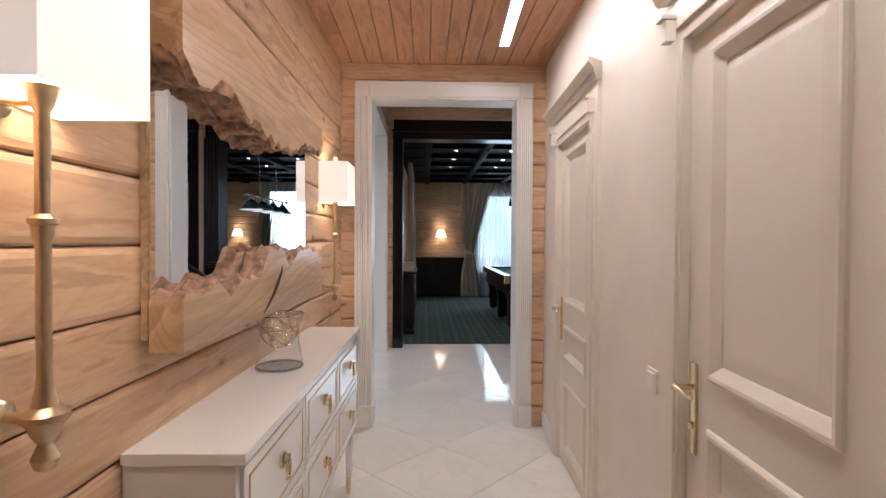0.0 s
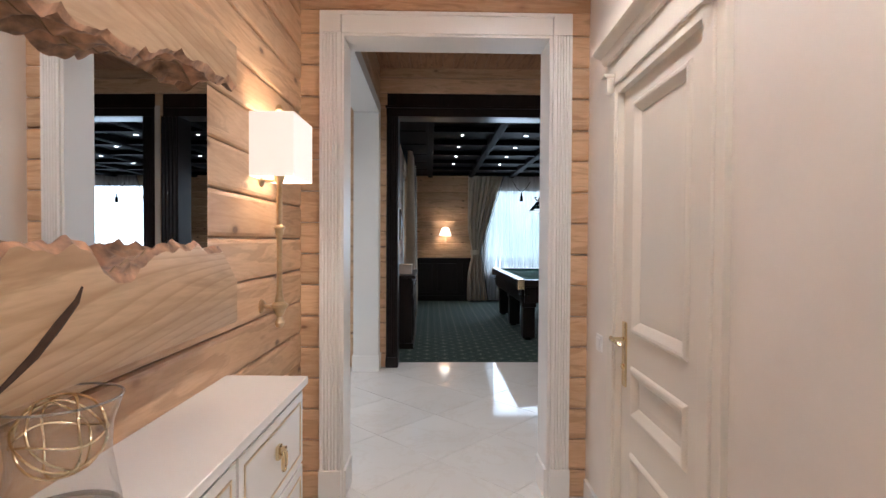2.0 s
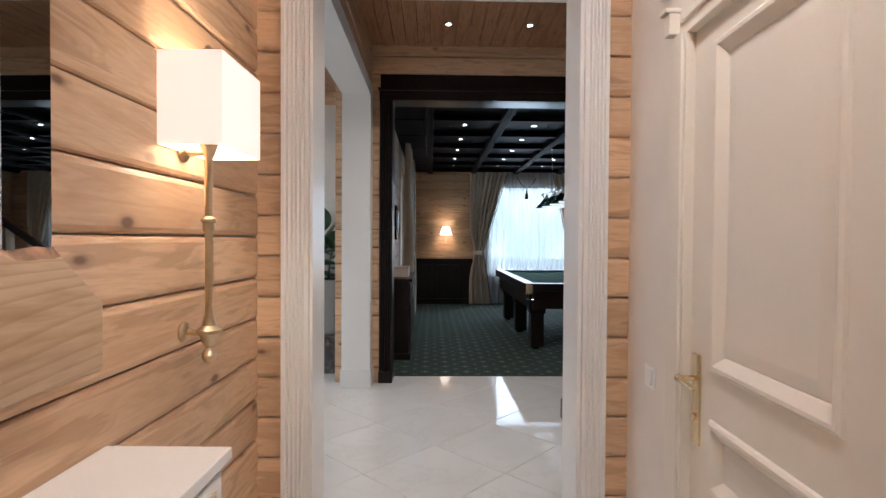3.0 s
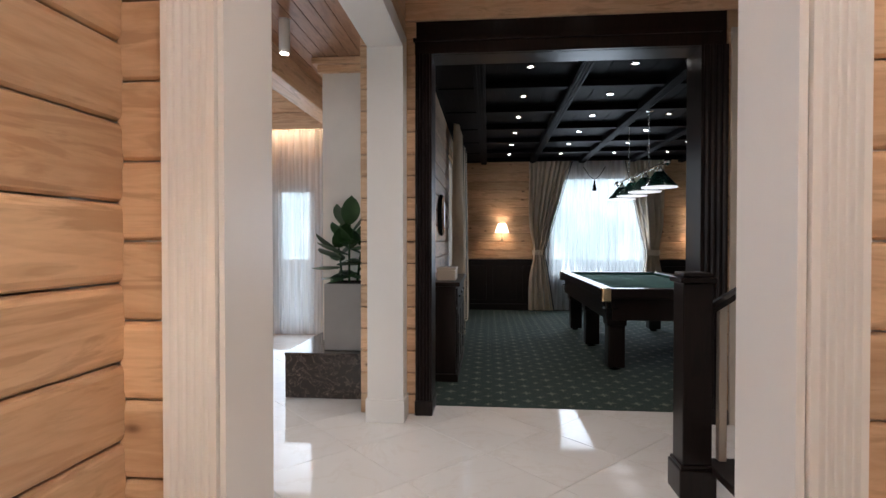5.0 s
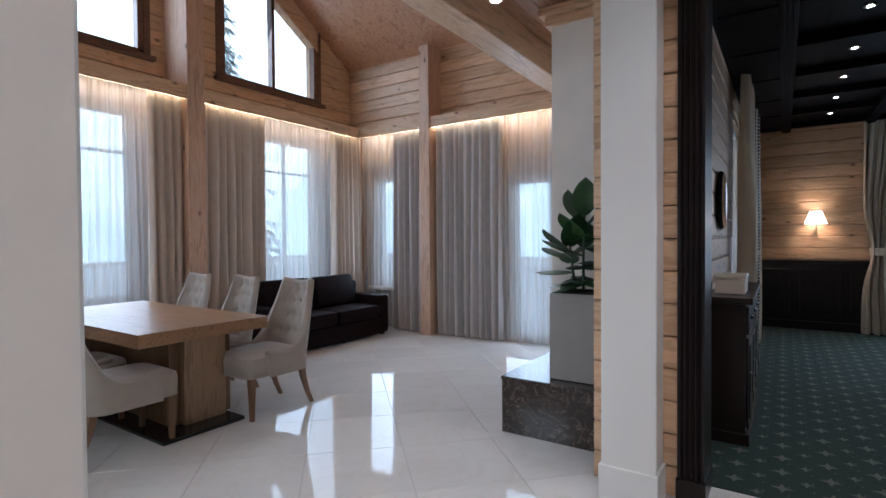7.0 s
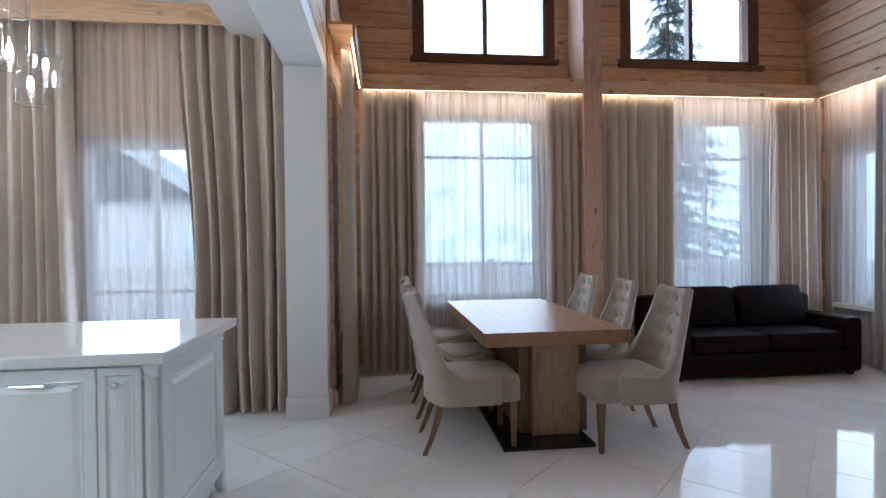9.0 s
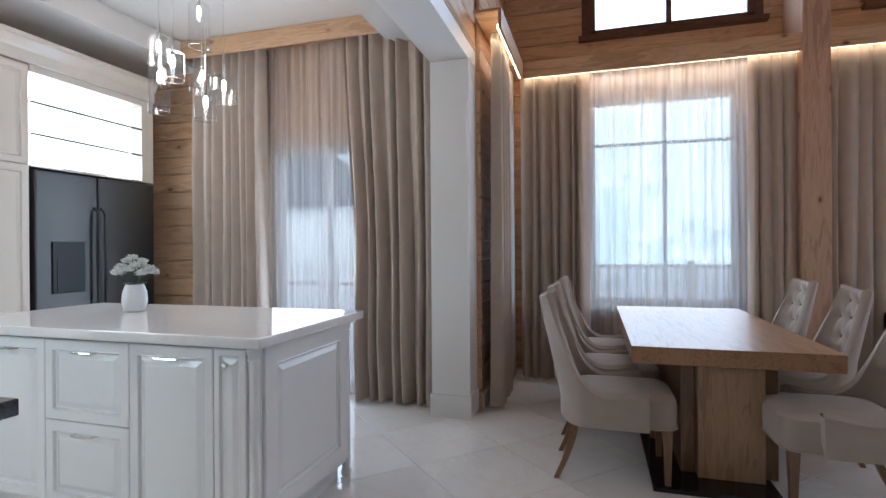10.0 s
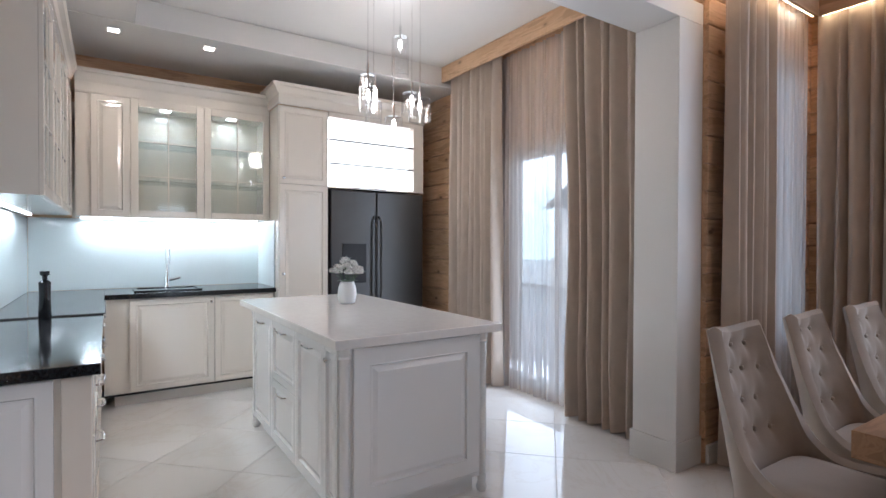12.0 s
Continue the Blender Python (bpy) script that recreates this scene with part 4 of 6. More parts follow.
def panel_door(name, y0, y1, label):
    """A cream panelled door in a moulded casing with a small cornice; the leaf fills its opening."""
    d = tagged(new(name), label, "door", kind="structure")
    d.matrix_world = SKEW_R @ pose(1.0, (y0 + y1) / 2, 0)
    w, h = (y1 - y0) / 2, 2.05
    leaf = part("leaf", boxes((0.022, 0.055, -w, w, 0.0, h)), DOORPAINT, d)
    fields = ((0.10, 0.53), (0.68, 0.885), (1.028, 1.965))
    bm = bmesh.new()
    ys = (-w + 0.14, w - 0.14)
    box(bm, 0.008, 0.022, -w + 0.003, ys[0], 0.008, h - 0.003)
    box(bm, 0.008, 0.022, ys[1], w - 0.003, 0.008, h - 0.003)
    zs = [0.008] + [v for f in fields for v in f] + [h - 0.003]
    for a, b in zip(zs[::2], zs[1::2]):
        box(bm, 0.008, 0.022, ys[0], ys[1], a, b)
    part("stiles", bm, DOORPAINT, leaf)
    for a, b in fields:
        bm = bmesh.new()
        rings = []
        for inset, x in ((-0.004, 0.008), (0.0, 0.001), (0.008, -0.004), (0.018, -0.003), (0.030, 0.006), (0.044, 0.016), (0.048, 0.0205)):
            rings.append([(x, ys[0] + inset, a + inset), (x, ys[1] - inset, a + inset), (x, ys[1] - inset, b - inset), (x, ys[0] + inset, b - inset)])
        loft(bm, rings, False)
        part("panel_moulding", bm, DOORPAINT, leaf)
        if b - a > 0.1:
            bm = bmesh.new()
            loft(bm, [[(x, ys[0] + i, a + i), (x, ys[1] - i, a + i), (x, ys[1] - i, b - i), (x, ys[0] + i, b - i)] for i, x in ((0.0475, 0.0212), (0.050, 0.0195), (min(0.085, (b - a) / 2.6), 0.0165))])
            part("panel", bm, DOORPAINT, leaf)
    for s in (-1, 1):
        p, q = sorted((s * (w - 0.012), s * (w + 0.11)))
        bm = boxes((-0.022, 0.06, p, q, 0, h + 0.0), r=0.003)
        box(bm, -0.032, -0.018, p + 0.012, q - 0.045 if s > 0 else q - 0.012, 0, h + 0.0, 0.005) if s > 0 else box(bm, -0.032, -0.018, p + 0.045, q - 0.012, 0, h, 0.005)
        part("casing", bm, DOORPAINT, d)
        part("corbel", boxes((-0.055, -0.02, s * (w + 0.055) - 0.02, s * (w + 0.055) + 0.02, h + 0.002, h + 0.07), (-0.07, -0.02, s * (w + 0.055) - 0.025, s * (w + 0.055) + 0.025, h + 0.07, h + 0.085), r=0.004), DOORPAINT, d)
    part("head", boxes((-0.02, 0.06, -w - 0.11, w + 0.11, h - 0.01, h + 0.15), (-0.03, -0.015, -w - 0.02, w + 0.02, h + 0.03, h + 0.05), r=0.003), DOORPAINT, d)
    bm = bmesh.new()
    prof = ((0.0, 0.15), (-0.035, 0.15), (-0.045, 0.165), (-0.05, 0.185), (-0.075, 0.205), (-0.085, 0.215), (-0.085, 0.235), (0.0, 0.235))
    loft(bm, [[(x, s * (w + 0.115 + max(0, -x) * 0.8), h + z) for x, z in prof] for s in (-1, 1)])
    part("cornice", bm, DOORPAINT, d)
    y = w - 0.06
    part("handle_plate", boxes((-0.003, 0.008, y - 0.02, y + 0.02, 0.785, 1.06), r=0.004), GOLD, leaf, "brass handle plate")
    bm = bmesh.new()
    tube(bm, [(0.004, y, 0.985), (-0.045, y, 0.985)], 0.009)
    tube(bm, [(-0.05, y + 0.012, 0.986), (-0.053, y, 0.987), (-0.05, y - 0.03, 0.982), (-0.046, y - 0.06, 0.978), (-0.046, y - 0.082, 0.980), (-0.048, y - 0.092, 0.984)], [0.008, 0.012, 0.008, 0.0075, 0.010, 0.007], 10)
    part("lever", bm, GOLD, leaf, "brass lever handle", True)
    bm = bmesh.new()
    tube(bm, [(0.002, y, 0.87), (-0.010, y, 0.87)], 0.011)
    part("keyhole_rose", bm, GOLD, leaf, "", True)
    return d


panel_door("door_1", *DOORS[0], "closed cream panelled door with brass lever")
panel_door("door_2", *DOORS[1], "closed cream panelled door with brass lever")


def switch(y, z):
    s = thing("light_switch", "white square light switch on plaster", "light switch", 1.0, y, z, group="corridor switches")
    s.matrix_world = SKEW_R @ pose(1.0, y, z)
    part("frame", boxes((-0.010, 0.0, -0.041, 0.041, -0.041, 0.041), r=0.003), WHITE, s)
    part("rocker", boxes((-0.015, -0.009, -0.028, 0.028, -0.028, 0.028), r=0.002), WHITE, s)


switch(2.035, 0.928)
switch(3.86, 0.90)

vase = thing("glass_vase", "clear waisted glass vase holding a wire ball", "vase", -0.43, 2.25, 0.926)
bm = bmesh.new()
lathe(bm, [(0.086, 0.004), (0.088, 0.02), (0.080, 0.07), (0.073, 0.11), (0.077, 0.16), (0.092, 0.205), (0.0915, 0.207)], 32, closed=False)
g = part("bowl", bm, GLASS, vase, "", True)
g.visible_shadow = False
bm = bmesh.new()
lathe(bm, [(0.02, 0.0), (0.088, 0.0), (0.089, 0.010), (0.02, 0.012)], 32)
part("base", bm, GLASS, vase, "", True).visible_shadow = False
for nm, r, z, th in (("rim", 0.0915, 0.207, 0.0022), ("foot_ring", 0.086, 0.006, 0.005)):
    bm = bmesh.new()
    tube(bm, [(r * math.cos(t), r * math.sin(t), z) for t in [2 * math.pi * i / 40 for i in range(40)]], th, 8, True)
    part(nm, bm, EDGE_GLASS, vase, "thick glass edge", True)
ball = tagged(new("wire_ball"), "open ball of thin gilt wire rings", "ornament")
ball.location = (-0.43, 2.25, 0.926 + 0.145)
for i, (rx, rz) in enumerate(((0, 0), (70, 20), (60, 100), (100, 150), (40, 60))):
    bm = bmesh.new()
    m = pose(0, 0, 0, rx, 0, rz)
    tube(bm, [m @ Vector((0.068 * math.cos(a), 0.068 * math.sin(a), 0.006 * math.sin(3 * a + i))) for a in [2 * math.pi * k / 28 for k in range(28)]], 0.0022, 6, True)
    part("ring", bm, GOLD, ball, "", True)

# all that hangs on or stands at the log wall follows it
skewed += [vase, ball]
for ob in skewed:
    ob.matrix_world = SKEW @ Matrix.LocRotScale(ob.location, ob.rotation_euler, ob.scale)


# ---- cloth ----
def folded(name, label, axis, at, edges, z0, z1, folds, amp, mat, group="", rows=14, thick=0.006, seed=0.0, category="curtain"):
    """A hanging cloth with folds. edges(z) gives the two ends along the axis at height z."""
    bm = bmesh.new()
    room = -1 if axis == "x" and at > 9 else 1
    n = folds * 10
    front, back = [], []
    for k in range(rows + 1):
        z = z0 + (z1 - z0) * k / rows
        a0, a1 = edges(z)
        full = edges(z0 + (z1 - z0) * 0.98)
        squeeze = (full[1] - full[0]) / max(0.05, a1 - a0)
        f, b = [], []
        for i in range(n + 1):
            u = i / n
            ph = 2 * math.pi * folds * (u + 0.018 * noise.noise((u * 5, seed, z * 0.25)) * 3)
            drift = noise.noise((u * 9, seed + 4, z * 0.5))
            w = amp * min(1.5, squeeze) * (0.62 + 0.38 * (1 - k / rows)) * (room * (2.6 * abs(math.sin(ph / 2)) - 1.5) + 0.35 * math.sin(ph + 1 + seed) + 0.55 * drift)
            a = a0 + (a1 - a0) * u + 0.012 * math.sin(ph * 0.5 + seed)
            f.append((a, w, z))
            b.append((a, w + thick, z))
        front.append(f)
        back.append(b)

    def place(p):
        return (p[0], at + p[1], p[2]) if axis == "x" else (at + p[1], p[0], p[2])
    rf = [[bm.verts.new(place(p)) for p in r] for r in front]
    if thick:
        rb = [[bm.verts.new(place(p)) for p in r] for r in back]
    for k in range(rows):
        for i in range(n):
            bm.faces.new((rf[k][i], rf[k][i + 1], rf[k + 1][i + 1], rf[k + 1][i]))
            if thick:
                bm.faces.new((rb[k][i + 1], rb[k][i], rb[k + 1][i], rb[k + 1][i + 1]))
    if thick:
        for k in range(rows):
            for i, s in ((0, 0), (n, 1)):
                bm.faces.new((rf[k][i], rf[k + 1][i], rb[k + 1][i], rb[k][i]))
        for r in (0, rows):
            for i in range(n):
                bm.faces.new((rf[r][i + 1], rf[r][i], rb[r][i], rb[r][i + 1]))
    ob = new(name, mesh_from(name, bm, mat, True))
    return tagged(ob, label, category, group)


def straight(a0, a1):
    return lambda z: (a0, a1)


def window(name, axis, f, a0, a1, z0, z1, uprights=(), bars=(), mat=None, sign=1, sill=True, w=0.06, slant=None):
    """A window in its opening: frame, mullions, pane and an inner sill. sign: the side of the room."""
    wn_ = tagged(new(name), "framed window with clear glass", "window", kind="structure")
    mat = mat or WHITE

    def put(bm, p, q, r, s, d0=-0.03, d1=0.03):
        box(bm, *((p, q, f + d0, f + d1) if axis == "x" else (f + d0, f + d1, p, q)), r, s, 0.004)
    fr = bmesh.new()
    for p, q, r, s in ((a0, a0 + w, z0, z1), (a1 - w, a1, z0, z1), (a0 + w, a1 - w, z0, z0 + w), (a0 + w, a1 - w, z1 - w, z1)):
        put(fr, p, q, r, s)
    part("window_frame", fr, mat, wn_)
    for u in uprights:
        bm = bmesh.new()
        put(bm, u - 0.018, u + 0.018, z0 + w, z1 - w, -0.025, 0.025)
        part("mullion", bm, mat, wn_)
    for u in bars:
        bm = bmesh.new()
        put(bm, a0 + w, a1 - w, u - 0.014, u + 0.014, -0.022, 0.022)
        part("glazing_bar", bm, mat, wn_)
    bm = bmesh.new()
    put(bm, a0 + w / 2, a1 - w / 2, z0 + w / 2, z1 - w / 2, -0.004, 0.004)
    part("pane", bm, GLASS, wn_).visible_shadow = False
    if sill:
        bm = bmesh.new()
        put(bm, a0 - 0.05, a1 + 0.05, z0 - 0.05, z0 - 0.005, *((0.0, 0.26) if sign > 0 else (-0.26, 0.0)))
        part("window_sill", bm, mat, wn_)
    return wn_


# ---- games room things ----
window("window_games_far", "x", 13.2, 1.38, 3.24, 0.62, 2.60, (), (), sign=-1, sill=False)
window("window_games_left", "y", -0.41, 10.2, 11.6, 0.5, 2.6, (10.9,), (), sign=1, sill=False)
folded("sheer_curtain", "white sheer curtain lit from behind", "x", 13.02, straight(1.25, 3.35), 0.02, 2.86, 26, 0.016, SHEER, thick=0)


def tied(inner_top, tie, hem, outer, side):
    """Ends of a tied-back curtain; side 1: gathered towards larger values."""
    def e(z):
        if z > 1.12:
            f = ((z - 1.12) / 1.75) ** 0.95
            inner = tie + (inner_top - tie) * f
        else:
            f = ((1.12 - z) / 1.12) ** 0.8
            inner = tie + (hem - tie) * f
        out = outer + (-0.10 * math.exp(-((z - 1.12) / 0.35) ** 2) if side > 0 else 0.10 * math.exp(-((z - 1.12) / 0.35) ** 2))
        return (inner, out) if side > 0 else (out, inner)
    return e


def tied_curtain(axis, at, edges, top, folds, rows, seed):
    cur = folded("curtain", "gold satin curtain tied back beside the window", axis, at, edges, 0.02, top, folds, 0.035, SATIN, "games room curtains", rows, seed=seed)
    inner = 1 if abs(edges(top)[1] - edges(1.12)[1]) > abs(edges(top)[0] - edges(1.12)[0]) else 0
    bm = bmesh.new()
    off = -0.045 if axis == "x" else 0.045
    for i in range(70):
        z = 0.06 + (top - 0.12) * i / 69
        a = edges(z)[inner]
        c = (a, at + off, z) if axis == "x" else (at + off, a, z)
        lathe(bm, [(0.004, -0.016), (0.013, -0.006), (0.013, 0.006), (0.004, 0.016)], 6, c)
    trim = part("beaded_trim", bm, BLACK, cur, "dark beaded edge trim", True)
    return cur


tied_curtain("x", 12.96, tied(1.80, 1.27, 1.46, 0.98, -1), 2.88, 9, 24, 1)
tied_curtain("x", 12.96, tied(2.76, 3.15, 3.05, 3.50, 1), 2.88, 9, 24, 2)
window("window_games_right", "x", 13.2, 5.75, 7.65, 0.62, 2.60, (6.7,), (2.1,), sign=-1, sill=False)
folded("sheer_curtain", "white sheer curtain lit from behind", "x", 13.02, straight(5.60, 7.80), 0.02, 2.86, 26, 0.016, SHEER, thick=0, seed=9)
tied_curtain("x", 12.96, tied(6.05, 5.52, 5.70, 5.28, -1), 2.88, 9, 24, 10)
tied_curtain("x", 12.96, tied(7.40, 7.88, 7.70, 8.12, 1), 2.88, 9, 24, 11)
folded("sheer_curtain", "white sheer curtain over the side window", "y", -0.24, straight(10.1, 11.7), 0.02, 2.86, 18, 0.016, SHEER, thick=0, seed=3)
tied_curtain("y", -0.19, tied(10.5, 10.12, 10.3, 9.75, -1), 2.86, 8, 22, 4)
tied_curtain("y", -0.19, tied(11.3, 11.72, 11.5, 12.0, 1), 2.86, 8, 22, 5)
for x0, x1 in ((1.02, 1.33), (3.10, 3.46), (5.29, 5.63), (7.77, 8.13)):
    t = thing("tie_back", "gold satin curtain tie-back band", "tie-back", (x0 + x1) / 2, 12.965, 1.12, group="tie-backs")
    bm = bmesh.new()
    k = (x1 - x0) / 2
    loft(bm, [[(k * 0.75 * math.cos(a), 0.07 * math.sin(a), z) for a in [2 * math.pi * i / 20 for i in range(20)]] for z in (-0.05, -0.02, 0.03, 0.05)])
    part("band", bm, SATIN, t, "", True)


def tassel(x, y, z):
    t = thing("curtain_tassel", "dark tassel hanging from the swag cord", "tassel", x, y, z)
    bm = bmesh.new()
    lathe(bm, [(0.003, 0.22), (0.012, 0.20), (0.026, 0.175), (0.014, 0.15), (0.034, 0.12), (0.045, 0.0), (0.0, 0.0)], 14)
    part("fringe", bm, BLACK, t, "", True)
    bm = bmesh.new()
    tube(bm, [(-0.20, 0, 0.46), (-0.10, 0, 0.30), (0, 0, 0.22), (0.10, 0, 0.30), (0.20, 0, 0.46)], 0.007)
    part("cord", bm, BLACK, t, "", True)


tassel(2.2, 12.90, 2.27)
tassel(6.5, 12.92, 2.22)


def shade_lamp(x):
    s = thing("wall_lamp", "small brass wall lamp with a lit pleated shade", "wall lamp", x, 13.10, 1.38, group="games room wall lamps")
    bm = bmesh.new()
    lathe(bm, [(0.085, 0.13), (0.135, 0.14 - 0.02), (0.135, 0.13 - 0.012), (0.07, 0.30)][1:], 24, (0, -0.15, 0), False)
    part("shade", bm, SHADE_SMALL, s, "cream fabric shade", True)
    bm = boxes((-0.03, 0.03, -0.02, 0, -0.06, 0.08), r=0.004)
    tube(bm, [(0, -0.01, 0.0), (0, -0.08, -0.03), (0, -0.15, 0.0), (0, -0.15, 0.12)], 0.010)
    part("arm", bm, BRASS, s, "brass arm", True)
    return s


a = shade_lamp(0.48)
copy_thing(a, pose(4.04, 13.10, 1.38))


def ceiling_spot(x, y, z, label="small round recessed ceiling spot, lit"):
    s = thing("ceiling_spot", label, "ceiling light", x, y, z, group="ceiling spots")
    bm = bmesh.new()
    lathe(bm, [(0.023, -0.005), (0.040, -0.007), (0.043, 0.004), (0.023, 0.004)], 18, closed=False)
    part("rim", bm, CHROME, s, "chrome ring", True)
    bm = bmesh.new()
    lathe(bm, [(0.022, -0.006), (0.022, 0.003)], 18)
    part("bulb", bm, BULB, s, "glowing lamp")
    return s


first = ceiling_spot(0.60, 7.81, 2.915)
for x in (0.60, 1.52, 2.45, 3.37, 4.30, 5.22, 6.15):
    for y in (7.81, 8.75, 9.69, 10.62, 11.54, 12.45):
        if (x, y) != (0.60, 7.81):
            copy_thing(first, pose(x, y, 2.915))
for x, y in ((0.31, 6.45), (1.02, 6.45), (0.31, 5.2), (1.02, 5.2)):
    copy_thing(first, pose(x, y, 3.266))

table = thing("billiard_table", "dark wooden billiard table with green cloth", "billiard table", 2.10, 9.74, 0.004)
W, L, H = 0.76, 1.50, 0.86
part("bed", boxes((-W + 0.13, W - 0.13, -L + 0.13, L - 0.13, H - 0.10, H - 0.035)), BAIZE, table, "green baize playing bed")
for sx in (-1, 1):
    part("rail", boxes(*[sorted((sx * (W - 0.13), sx * W)) + [-L + 0.07, L - 0.07, H - 0.10, H]], r=0.012), WENGE, table, "dark lacquered side rail")
    part("cushion", boxes(*[sorted((sx * (W - 0.175), sx * (W - 0.132))) + [-L + 0.16, L - 0.16, H - 0.035, H - 0.012]], r=0.008), BAIZE, table, "green cloth cushion")
for sy in (-1, 1):
    part("rail", boxes([-W + 0.07, W - 0.07, *sorted((sy * (L - 0.13), sy * L)), H - 0.10, H], r=0.012), WENGE, table, "dark lacquered end rail")
    part("cushion", boxes([-W + 0.16, W - 0.16, *sorted((sy * (L - 0.175), sy * (L - 0.132))), H - 0.035, H - 0.012], r=0.008), BAIZE, table, "green cloth cushion")
    for sx in (-1, 1):
        bm = boxes([*sorted((sx * (W - 0.085), sx * (W + 0.006))), *sorted((sy * (L - 0.085), sy * (L + 0.006))), H - 0.135, H + 0.006], r=0.014)
        part("corner_cap", bm, GOLD, table, "pale brass corner pocket cap")
        bm = bmesh.new()
        tube(bm, [(sx * (W - 0.10 + 0.07 * math.cos(t)), sy * (L - 0.10 + 0.07 * math.sin(t)), H - 0.20) for t in [2 * math.pi * i / 16 for i in range(16)]], 0.008, 6, True)
        for t in range(6):
            c, s2 = math.cos(t * 1.047), math.sin(t * 1.047)
            tube(bm, [(sx * (W - 0.10 + 0.07 * c), sy * (L - 0.10 + 0.07 * s2), H - 0.13), (sx * (W - 0.10 + 0.04 * c), sy * (L - 0.10 + 0.04 * s2), H - 0.28)], 0.004, 5)
        part("pocket_net", bm, BLACK, table, "dark corded pocket net")
for sx in (-1, 1):
    part("apron", boxes(sorted((sx * (W - 0.10), sx * (W - 0.06))) + [-L + 0.10, L - 0.10, H - 0.32, H - 0.10], r=0.006), WENGE, table)
    for y in (-1.20, 0.0, 1.20):
        x = sx * (W - 0.19)
        bm = boxes((x - 0.085, x + 0.085, y - 0.085, y + 0.085, 0.03, H - 0.12), (x - 0.10, x + 0.10, y - 0.10, y + 0.10, 0.46, H - 0.12), r=0.012)
        leg = part("leg", bm, WENGE, table, "thick square dark leg")
        bm = bmesh.new()
        lathe(bm, [(0.05, 0.0), (0.055, 0.006), (0.03, 0.03)], 14, (x, y, 0))
        part("levelling_foot", bm, CHROME, leg, "chrome levelling foot", True)
for sy in (-1, 1):
    part("apron", boxes([-W + 0.10, W - 0.10, *sorted((sy * (L - 0.10), sy * (L - 0.06))), H - 0.32, H - 0.10], r=0.006), WENGE, table)

pendant = thing("billiard_lamp", "chrome bar lamp with four green cone shades", "pendant lamp", 2.10, 9.74, 1.93)
bm = bmesh.new()
tube(bm, [(0, -1.05, 0.24), (0, 1.05, 0.24)], 0.016, 12)
for y in (-1.05, 1.05):
    lathe(bm, [(0.0, -0.04), (0.034, -0.02), (0.038, 0.0), (0.030, 0.025), (0.0, 0.04)], 14, (0, y, 0.24))
part("bar", bm, CHROME, pendant, "polished chrome bar", True)
for y in (-0.42, 0.42):
    bm = bmesh.new()
    z = 0.26
    while z < 0.93:
        tube(bm, [(0.010 * math.cos(t) * (1 if int(z * 40) % 2 else 0.2), y + 0.010 * math.cos(t) * (0.2 if int(z * 40) % 2 else 1), z + 0.016 * math.sin(t)) for t in [2 * math.pi * i / 8 for i in range(8)]], 0.003, 5, True)
        z += 0.025
    lathe(bm, [(0.05, 0.955), (0.045, 0.93), (0.01, 0.92)], 16, (0, y, 0))
    part("chain", bm, CHROME, pendant, "chrome hanging chain", True)
for y in (-0.80, -0.27, 0.27, 0.80):
    bm = bmesh.new()
    lathe(bm, [(0.185, 0.0), (0.190, 0.004), (0.10, 0.105), (0.045, 0.17), (0.040, 0.17), (0.095, 0.10), (0.180, 0.002)], 28, (0, y, 0), False)
    sh = part("shade", bm, GREEN_SHADE, pendant, "dark green enamel cone shade", True)
    bm = bmesh.new()
    lathe(bm, [(0.046, 0.165), (0.046, 0.19), (0.022, 0.20), (0.020, 0.24)], 16, (0, y, 0))
    part("cap", bm, CHROME, sh, "chrome shade cap", True)
    bm = bmesh.new()
    lathe(bm, [(0.180, -0.009), (0.188, -0.007), (0.189, -0.002)], 28, (0, y, 0))
    part("diffuser", bm, DIFFUSER, sh, "lit white glass disc", True)

dresser = thing("sideboard", "dark-stained wooden sideboard with drawers and doors", "sideboard", -0.32, 8.55, 0.004)
part("body", boxes((0.0, 0.235, -0.64, 0.64, 0.07, 0.90), (0.0, 0.255, -0.66, 0.66, 0.0, 0.07), r=0.005), WENGE, dresser)
part("top", boxes((0.0, 0.275, -0.68, 0.68, 0.90, 0.94), r=0.008), WENGE, dresser)
for i in range(3):
    y = -0.62 + i * 0.415
    dr = part("drawer", boxes((0.236, 0.25, y, y + 0.41, 0.70, 0.88), r=0.006), WENGE, dresser)
    bm = bmesh.new()
    lathe(bm, [(0.012, 0.0), (0.016, 0.008), (0.0, 0.02)], 10)
    bmesh.ops.transform(bm, matrix=pose(0.25, y + 0.205, 0.79, 0, 90, 0), verts=bm.verts)
    part("knob", bm, CHROME, dr, "chrome knob", True)
    do = part("door", boxes((0.236, 0.25, y, y + 0.41, 0.10, 0.68), (0.25, 0.258, y + 0.05, y + 0.36, 0.15, 0.63), r=0.006), WENGE, dresser)
    bm = bmesh.new()
    tube(bm, [(0.252, y + 0.04, 0.33), (0.275, y + 0.04, 0.34), (0.275, y + 0.04, 0.45), (0.252, y + 0.04, 0.46)], 0.006)
    part("door_pull", bm, CHROME, do, "chrome pull", True)
box_ = thing("storage_box", "pale grey lidded box on the sideboard", "box", -0.19, 8.25, 0.946)
part("body", boxes((-0.09, 0.09, -0.16, 0.16, 0.0, 0.10), r=0.006), IVORY, box_)
part("lid", boxes((-0.095, 0.095, -0.165, 0.165, 0.102, 0.125), r=0.006), IVORY, box_)
